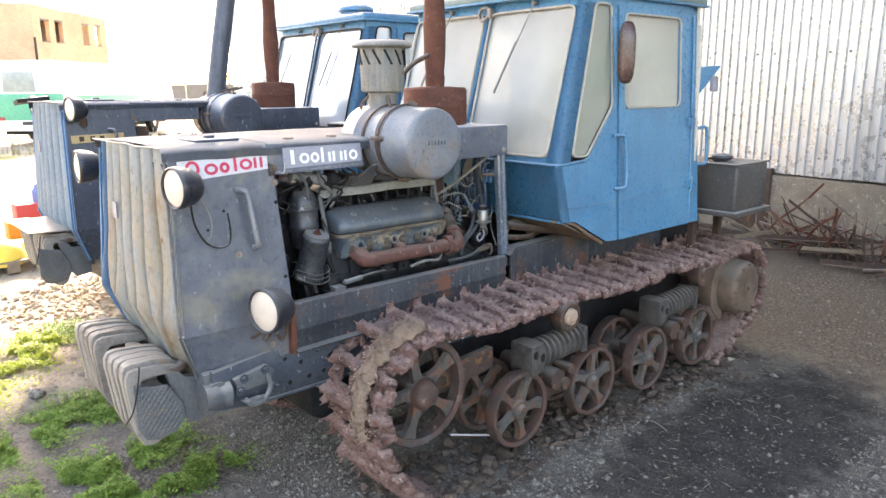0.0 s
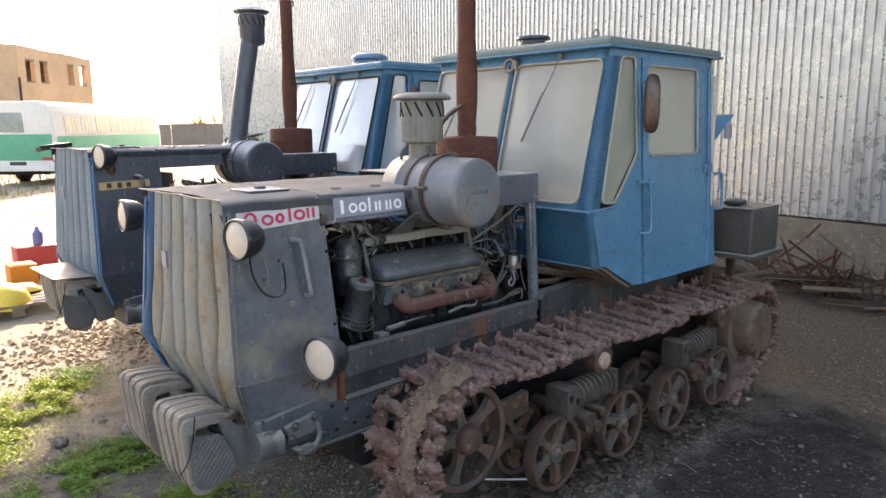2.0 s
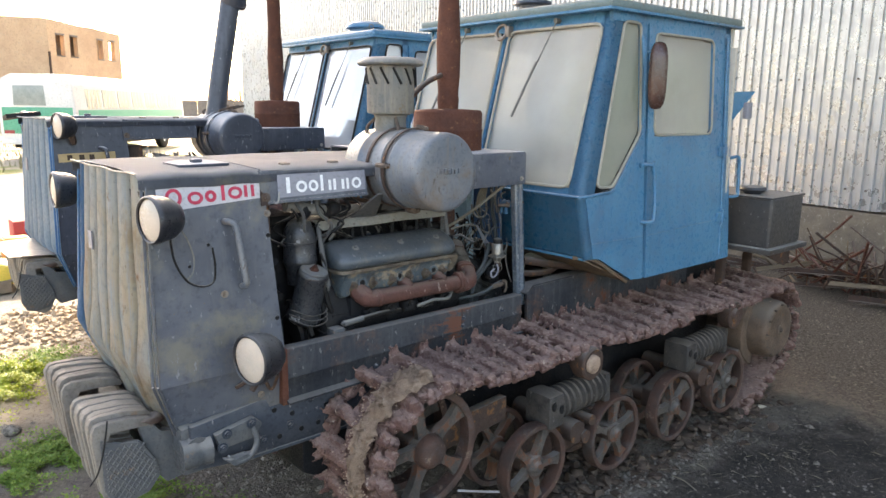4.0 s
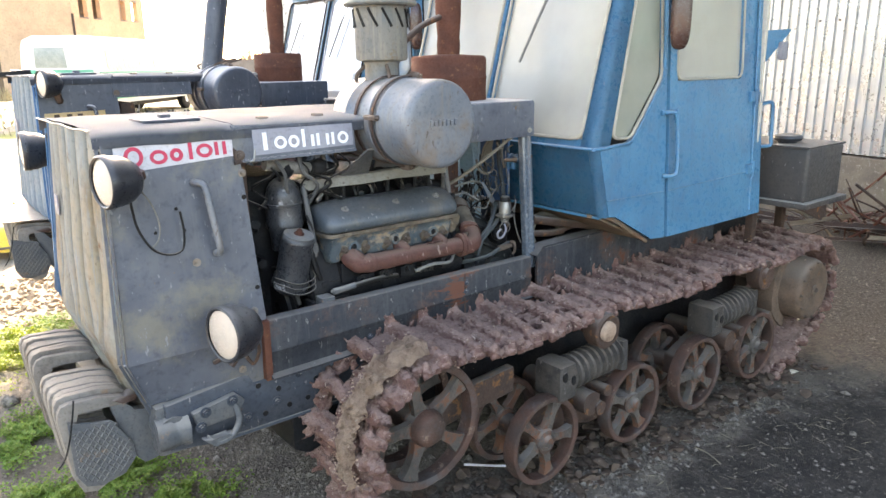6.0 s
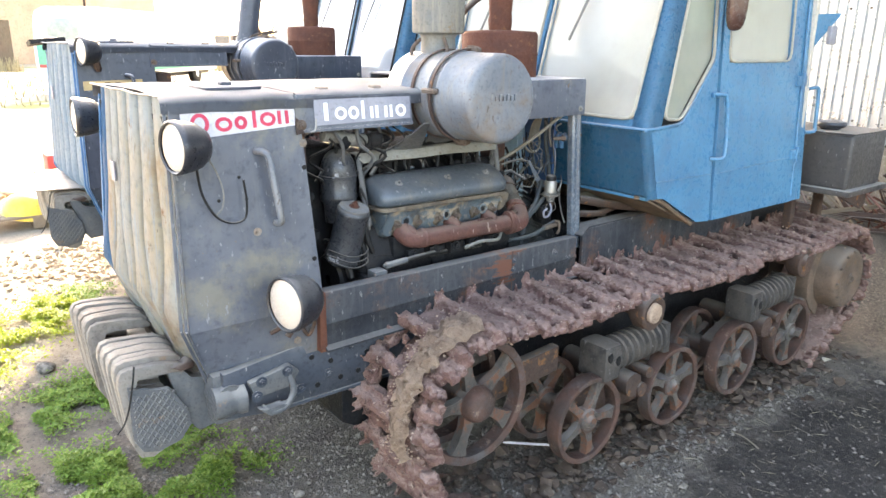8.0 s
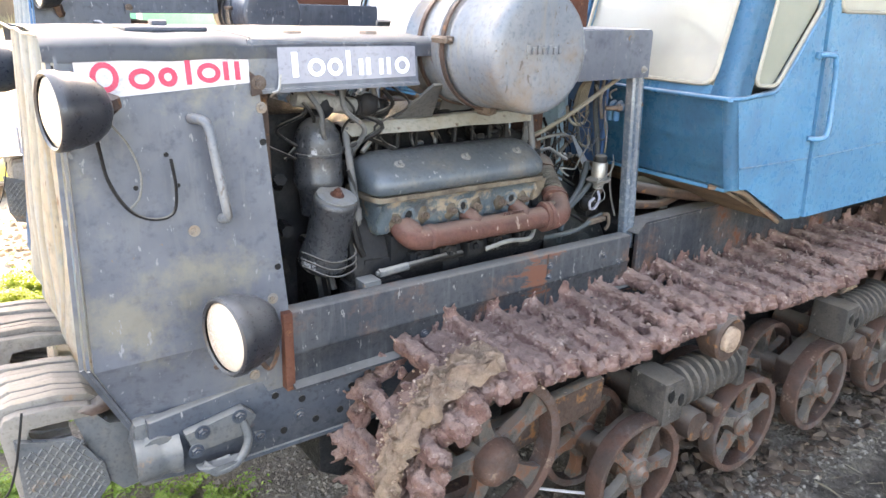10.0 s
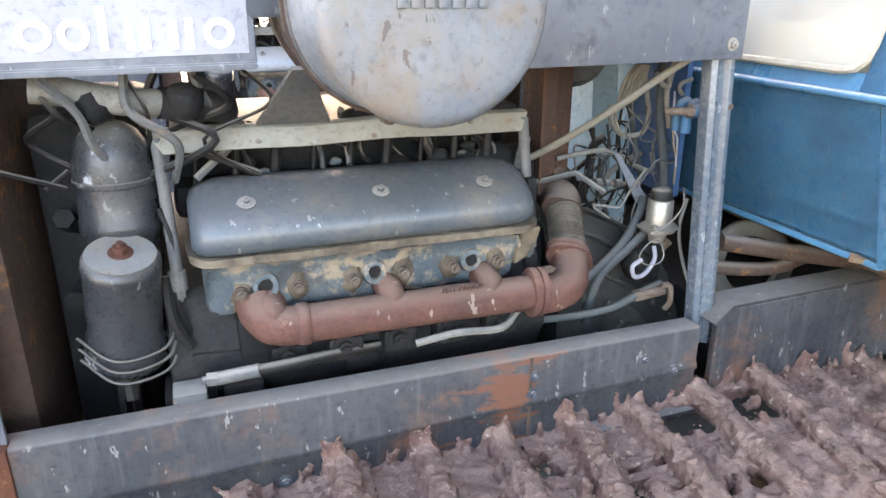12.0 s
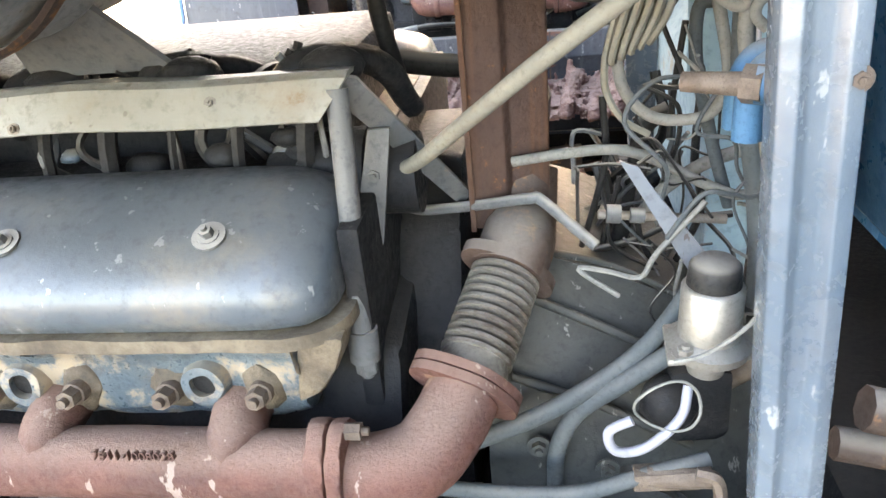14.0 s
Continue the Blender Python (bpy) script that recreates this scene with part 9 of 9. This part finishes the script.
for k in range(70):
    b = geo()
    y = rnd.uniform(-1.4, 1.9)
    p = Vector((WALL(y) - rnd.uniform(0.35, 1.0), y, 0.02))
    a, up, l = rnd.uniform(0, 6.28), rnd.uniform(0.05, 0.75), rnd.uniform(0.5, 1.3)
    d = Vector((math.cos(a) * 0.5, math.sin(a), up)).normalized() * l
    if p.x + d.x > WALL(p.y + d.y) - 0.16:
        d.x = -abs(d.x)
    side = Vector((rnd.uniform(-0.05, 0.05), rnd.uniform(-0.05, 0.05), rnd.uniform(-0.04, 0.04)))
    tube(b, [p, p + d * 0.35 + side, p + d * 0.7 - side * 0.5, p + d], rnd.uniform(0.006, 0.016), 6)
    lone("scrap_rod", b, M[rnd.choice(["rust_brown", "rust_brown", "manifold", "rust", "pallet_wood"])], "bent rusty rod in a tangle of scrap", "scrap rod", "scrap iron")
b = geo()
y = 0.55
x = WALL(y) - 1.05
for j in range(6):
    tube(b, [(x + 0.05 * j, y - 0.32 + 0.1 * j, 0.02), (x - 0.06 + 0.04 * j, y - 0.28 + 0.1 * j, 0.35), (x + 0.12 + 0.03 * j, y - 0.25 + 0.12 * j, 0.52 + 0.03 * (j % 3))], 0.014, 6)
tube(b, [(x - 0.05, y - 0.36, 0.35), (x + 0.22, y + 0.42, 0.42)], 0.018, 6, sharp=True)
tube(b, [(x + 0.0, y - 0.36, 0.10), (x + 0.25, y + 0.36, 0.16)], 0.018, 6, sharp=True)
lone("harrow_frame", b, M["rust_brown"], "rusted toothed harrow frame leaning on scrap", "harrow", "scrap iron")

# ---- pallet and plastic things in the sun ----
M["yellow"] = surface("yellow_plastic", (0.75, 0.55, 0.05), (0.70, 0.52, 0.10), 0.45, scale=4, bump=0.05)
M["orange"] = surface("orange_plastic", (0.62, 0.22, 0.03), (0.55, 0.20, 0.04), 0.5, scale=4, bump=0.05)
M["red"] = surface("faded_red_plastic", (0.50, 0.07, 0.06), (0.42, 0.08, 0.07), 0.5, scale=4, bump=0.05)
M["bottle"] = surface("blue_plastic", (0.10, 0.16, 0.40), (0.12, 0.18, 0.36), 0.4, scale=4, bump=0.05)
pal = thing("pallet", -1.15, 6.9, 0, "weathered wooden pallet with plastic things on it", "pallet")
for k in range(7):
    b = geo()
    box(b, -1.75, -0.55, 6.45 + 0.14 * k, 6.55 + 0.14 * k, 0.13, 0.152, 0.003)
    part("pallet_board", b, M["pallet_wood"], pal)
for x in (-1.75, -1.22, -0.67):
    b = geo()
    box(b, x, x + 0.12, 6.45, 7.39, 0.02, 0.13, 0.004)
    part("pallet_block", b, M["pallet_wood"], pal)
b = geo()
lathe(b, [(0, 0.20), (0.10, 0.19), (0.19, 0.14), (0.235, 0.05), (0.25, 0.0), (0.24, 0.0), (0.22, 0.04), (0, 0.04)], (-1.22, 6.70, 0.154), (0.05, -0.25, 1), 28)
lone("yellow_dome", b, M["yellow"], "pale yellow plastic dome lying on the pallet", "plastic dome")
b = geo()
lathe(b, [(0, 0.10), (0.12, 0.09), (0.20, 0.03), (0.21, 0.0), (0, 0.0)], (-0.98, 7.15, 0.16), (0, 0.1, 1), 24)
lone("yellow_cover", b, M["yellow"], "yellow plastic cover on the pallet", "plastic cover")
b = geo()
tube(b, [(-1.0, 6.50, 0.17), (-0.85, 6.46, 0.18), (-0.72, 6.48, 0.19), (-0.66, 6.55, 0.23)], 0.018, 8)
lone("white_tube", b, M["sticker_white"], "short bent white plastic tube on the pallet", "tube")
b = geo()
box(b, -0.93, -0.62, 7.9, 8.2, 0.0, 0.34, 0.02)
box(b, -0.90, -0.65, 7.93, 8.17, 0.32, 0.35, 0.01)
lone("orange_crate", b, M["orange"], "orange plastic crate standing on the ground", "crate")
b = geo()
box(b, -0.70, -0.20, 8.6, 8.95, 0.0, 0.46, 0.03)
lone("red_box", b, M["red"], "faded red plastic box standing on the ground", "box")
b = geo()
lathe(b, [(0, 0.0), (0.06, 0.0), (0.065, 0.02), (0.065, 0.16), (0.025, 0.21), (0.025, 0.25), (0, 0.25)], (-0.40, 8.75, 0.462), (0, 0, 1), 16)
lone("blue_bottle", b, M["bottle"], "small blue plastic bottle on the red box", "bottle")
b = geo()
for k in range(26):
    icos(b, (-1.0 + random.uniform(-0.5, 0.5), 7.9 + random.uniform(-0.4, 0.6), random.uniform(0.02, 0.12)), random.uniform(0.04, 0.11), 1, (1.4, 1, 0.5), random.random() * 6)
shake(b, 0.03, 9)
ob = part("rubbish", b, M["clod"], None, "heap of pale rubbish and soil in the sun", 50, "stuff")
ob["category"] = "rubbish"

# ---- bus ----
M["bus_white"] = surface("chalky_white_paint", (0.72, 0.72, 0.69), (0.66, 0.66, 0.63), 0.6, scale=1.2, spots=(0.35, 0.25, 0.17), spot_scale=3, spot_at=(0.68, 0.76), bump=0.1)
M["bus_green"] = surface("faded_green_paint", (0.10, 0.36, 0.24), (0.13, 0.40, 0.27), 0.55, scale=1.2, spots=(0.28, 0.26, 0.2), spot_scale=4, spot_at=(0.70, 0.76), bump=0.1)
M["bus_glass"] = surface("dusty_bus_glass", (0.22, 0.26, 0.25), (0.32, 0.36, 0.34), 0.25, scale=2, bump=0.0)
M["tail_red"] = surface("red_lamp_plastic", (0.35, 0.05, 0.05), (0.30, 0.05, 0.05), 0.4, scale=6, bump=0.0)


def build_bus():
    """Built along +x from its rear at the origin, then set down in the yard."""
    bus = thing("bus", 0, 0, 0, "old white bus with a green lower body and curtained windows", "bus")
    b = geo()
    prism(b, [(-1.20, 0.55), (-1.24, 0.95), (-1.23, 1.60), (-1.17, 2.48), (-1.08, 2.72), (-0.8, 2.84), (0.8, 2.84), (1.08, 2.72), (1.17, 2.48), (1.23, 1.60), (1.24, 0.95), (1.20, 0.55)], "x", 0.0, 9.2, 0.06)
    part("bus_body", b, M["bus_white"], bus)
    b = geo()
    for y0, y1 in ((-1.252, -1.244), (1.244, 1.252)):
        box(b, 0.15, 9.0, y0, y1, 0.72, 1.66, 0.002)
    box(b, -0.010, 0.004, -1.14, 1.14, 0.86, 1.74, 0.002)
    part("green_band", b, M["bus_green"], bus)
    b = geo()
    prism(b, [(-0.30, 1.80), (0.74, 1.80), (0.72, 2.46), (-0.26, 2.46)], "x", -0.012, 0.004, 0.003)
    part("rear_window", b, M["bus_glass"], bus)
    for side in (-1, 1):
        for k in range(7):
            b = geo()
            x = 0.75 + k * 1.14
            slab(b, [(x, side * 1.226, 1.76), (x + 1.0, side * 1.226, 1.76), (x + 1.0, side * 1.178, 2.36), (x, side * 1.178, 2.36)], 0.008 * side * -1 - 0.0)
            win = part("side_window", b, M["bus_glass"], bus)
            b = geo()
            for j in range(4):
                xx = x + 0.06 + j * 0.26
                slab(b, [(xx, side * 1.241, 1.70), (xx + 0.10, side * 1.241, 1.70), (xx + 0.08, side * 1.189, 2.34), (xx, side * 1.189, 2.34)], 0.004 * side)
            part("curtain", b, M["paper"], win)
    for y in (-0.95, 0.95):
        b = geo()
        box(b, -0.03, 0.0, y - 0.16, y + 0.16, 0.86, 0.97, 0.01)
        part("tail_lamp", b, M["tail_red"], bus)
    b = geo()
    box(b, -0.10, 0.02, -1.15, 1.15, 0.50, 0.68, 0.03)
    part("bumper", b, M["bus_white"], bus)
    b = geo()
    box(b, -0.015, 0.0, -0.26, 0.26, 0.70, 0.82, 0.005)
    part("number_plate", b, M["black"], bus)
    for x in (2.1, 7.2):
        for y in (-1.0, 1.0):
            b = geo()
            lathe(b, [(0.20, -0.13), (0.42, -0.13), (0.47, -0.09), (0.47, 0.09), (0.42, 0.13), (0.20, 0.13)], (x, y, 0.47), (0, 1, 0), 24)
            tyre = part("wheel", b, M["rubber"], bus)
            b = geo()
            lathe(b, [(0, -0.08), (0.21, -0.10), (0.21, 0.10), (0, 0.08)], (x, y, 0.47), (0, 1, 0), 18)
            part("rim", b, M["bus_white"], tyre)
    b = geo()
    box(b, 0.1, 9.0, -0.9, 0.9, 0.38, 0.60, 0.02)
    part("underframe", b, M["engine"], bus)
    bus.matrix_basis = Matrix.Translation((3.25, 27.0, 0)) @ Matrix.Rotation(math.radians(49), 4, "Z") @ Matrix.Diagonal((1.12, 1.12, 1.06, 1))


build_bus()

# ---- brick building, fences and far bushes ----
M["brick"] = surface("weathered_tan_brick", (0.60, 0.41, 0.26), (0.50, 0.33, 0.21), 0.9, scale=0.5, spots=(0.48, 0.36, 0.25), spot_scale=3, spot_at=(0.56, 0.7), streak=(0.40, 0.27, 0.18), streak_amt=0.5, bump=0.5, bump_scale=12)
M["far_wall"] = surface("grey_brown_block_wall", (0.27, 0.22, 0.18), (0.22, 0.18, 0.15), 0.9, scale=0.4, bump=0.4, bump_scale=6)
M["brown_fence"] = surface("dark_brown_fence_sheet", (0.15, 0.105, 0.075), (0.12, 0.10, 0.07), 0.7, scale=0.6, streak=(0.20, 0.16, 0.10), bump=0.2, bump_scale=10)
M["dry_bush"] = surface("bare_twigs", (0.30, 0.24, 0.18), (0.24, 0.19, 0.14), 0.9, scale=3, bump=0.0)


def brick_building():
    """A roofless two-storey shell with deep window openings."""
    house = thing("brick_building", 17.5, 66.0, 0, "roofless tan brick building with empty window openings", "building")
    a, c = Vector((11.2, 62.0, 0)), Vector((18.1, 67.2, 0))
    top0, top1 = 8.5, 8.3
    along = (c - a)
    n = along.length
    d = along.normalized()
    out = Vector((d.y, -d.x, 0))
    openings = [(0.8, 1.75), (2.35, 3.25), (5.55, 6.35), (7.1, 7.85)]
    cols = [0.0]
    for o in openings:
        cols += list(o)
    cols.append(n)
    b = geo()

    def wall_piece(u0, u1, z0, z1):
        ps = [a + d * u0, a + d * u1, a + d * u1 - out * 0.4, a + d * u0 - out * 0.4]
        prism(b, [(p.x, p.y) for p in ps], "z", z0, z1)
    for k in range(len(cols) - 1):
        if k % 2 == 0:
            wall_piece(cols[k], cols[k + 1], 0, top0 - 0.05 * k)
        else:
            for z0, z1 in ((0, 0.9), (2.2, 5.75), (7.4, top0 - 0.05 * k)):
                wall_piece(cols[k], cols[k + 1], z0, z1)
    part("wall", b, M["brick"], house)
    b = geo()
    e = a + Vector((-16.0, 4.0, 0))
    ps = [a, e, e + Vector((0.1, 0.4, 0)), a + Vector((0.1, 0.4, 0))]
    prism(b, [(p.x, p.y) for p in ps], "z", 0, top0 + 0.02)
    part("wall", b, M["brick"], house)
    b = geo()
    ps = [a + Vector((-14, 12, 0)), c + Vector((-3, 9, 0)), c + Vector((-3, 9.4, 0)), a + Vector((-14, 12.4, 0))]
    prism(b, [(p.x, p.y) for p in ps], "z", 0, 7.2)
    part("wall", b, M["brick"], house)
    b = geo()
    for u0, u1 in openings:
        ps = [a + d * u0 + out * 0.05, a + d * u1 + out * 0.05, a + d * u1 - out * 0.1, a + d * u0 - out * 0.1]
        prism(b, [(p.x, p.y) for p in ps], "z", 5.69, 5.79)
        prism(b, [(p.x, p.y) for p in ps], "z", 7.36, 7.50)
    part("sill", b, M["far_wall"], house)
    b = geo()
    ps = [a + d * 0.3 - out * 1.6, c - d * 0.3 - out * 1.6, c - d * 0.3 - out * 1.9, a + d * 0.3 - out * 1.9]
    prism(b, [(p.x, p.y) for p in ps], "z", 0, 7.9)
    part("inner_wall", b, M["far_wall"], house)
    b = geo()
    ps = [a + d * 0.2 - out * 0.41, c - d * 0.2 - out * 0.41, c - d * 0.2 - out * 1.9, a + d * 0.2 - out * 1.9]
    prism(b, [(p.x, p.y) for p in ps], "z", 7.9, 8.02)
    part("floor_slab", b, M["far_wall"], house)
    b = geo()
    ps = [a + out * 0.04 + d * 0.0, a + d * 2.5 + out * 0.04, a + d * 2.5, a]
    tube(b, [a + Vector((0, -0.1, z)) for z in (0, 3.0, 6.0)], 0.09, 6, sharp=True)
    part("downpipe", b, M["rust_brown"], house)


brick_building()
wall = thing("wall_far", 20, 56, 0, "low grey-brown boundary wall in the distance", "wall", kind="structure")
for k in range(6):
    b = geo()
    p, q = Vector((15.0 + 2.6 * k, 57.5 - 1.1 * k, 0)), Vector((17.58 + 2.6 * k, 56.4 - 1.1 * k, 0))
    ps = [p, q, q + Vector((0.1, 0.25, 0)), p + Vector((0.1, 0.25, 0))]
    prism(b, [(v.x, v.y) for v in ps], "z", 0, 2.35 + 0.12 * noise.noise(Vector((k * 1.9, 0, 0))))
    part("wall_panel", b, M["far_wall"], wall)
fence = thing("fence", -2, 50, 0, "tall dark brown corrugated sheet fence", "fence", kind="structure")
for k in range(12):
    b = geo()
    prof = [(-16.0 + 1.7 * k + 0.17 * j, 50.5 + (0.05 if j % 2 else 0.0)) for j in range(11)]
    a = [b.verts.new((x, y, 0)) for x, y in prof]
    c = [b.verts.new((x, y, 3.0)) for x, y in prof]
    for j in range(10):
        b.faces.new((a[j], a[j + 1], c[j + 1], c[j]))
    part("fence_sheet", b, M["brown_fence"], fence)


def dry_bush(x, y, h, seed):
    rr = random.Random(seed)
    bush = thing("bush", x, y, 0, "bare twiggy bush by the far wall", "bush", "far bushes")
    b = geo()
    for k in range(34):
        a, t = rr.random() * 6.28, rr.uniform(0.15, 0.7)
        e = Vector((x + math.cos(a) * t * h * 0.5, y + math.sin(a) * t * h * 0.5, h * rr.uniform(0.5, 1)))
        m = Vector((x, y, 0)).lerp(e, 0.5) + Vector((rr.uniform(-0.2, 0.2), 0, 0.2))
        tube(b, [(x, y, 0.0), m, e], 0.035, 4, 3)
        for j in range(4):
            s = m.lerp(e, rr.random())
            tube(b, [s, s + Vector((rr.uniform(-0.5, 0.5), rr.uniform(-0.3, 0.3), rr.uniform(0.2, 0.7)))], 0.02, 4, sharp=True)
    part("stem", b, M["dry_bush"], bush)


for k in range(7):
    dry_bush(24.0 + 1.6 * k, 58.5 - 0.6 * k, 3.2 + 0.8 * noise.noise(Vector((k * 2.3, 0, 0))), 50 + k)


def far_grass():
    rr = random.Random(77)
    verts, faces = [], []
    for k in range(7000):
        band = k % 3
        if band == 0:
            x, y, h = rr.uniform(-18, 4.5), rr.uniform(47.5, 50.2), rr.uniform(0.3, 1.0)
        elif band == 1:
            x, y, h = rr.uniform(-10, 8), rr.uniform(22, 46), rr.uniform(0.08, 0.3)
        else:
            x, y, h = rr.uniform(15, 32), rr.uniform(44, 52), rr.uniform(0.3, 0.9)
        a, w = rr.random() * 6.28, 0.02 + h * 0.03
        n = len(verts)
        verts += [(x - w * math.cos(a), y - w * math.sin(a), 0), (x + w * math.cos(a), y + w * math.sin(a), 0), (x + rr.uniform(-0.2, 0.2) * h, y, h)]
        faces.append((n, n + 1, n + 2))
    soup("dry_grass", verts, faces, M["dry_stem"], "dry straw-coloured grass in the far yard", "grass")


far_grass()
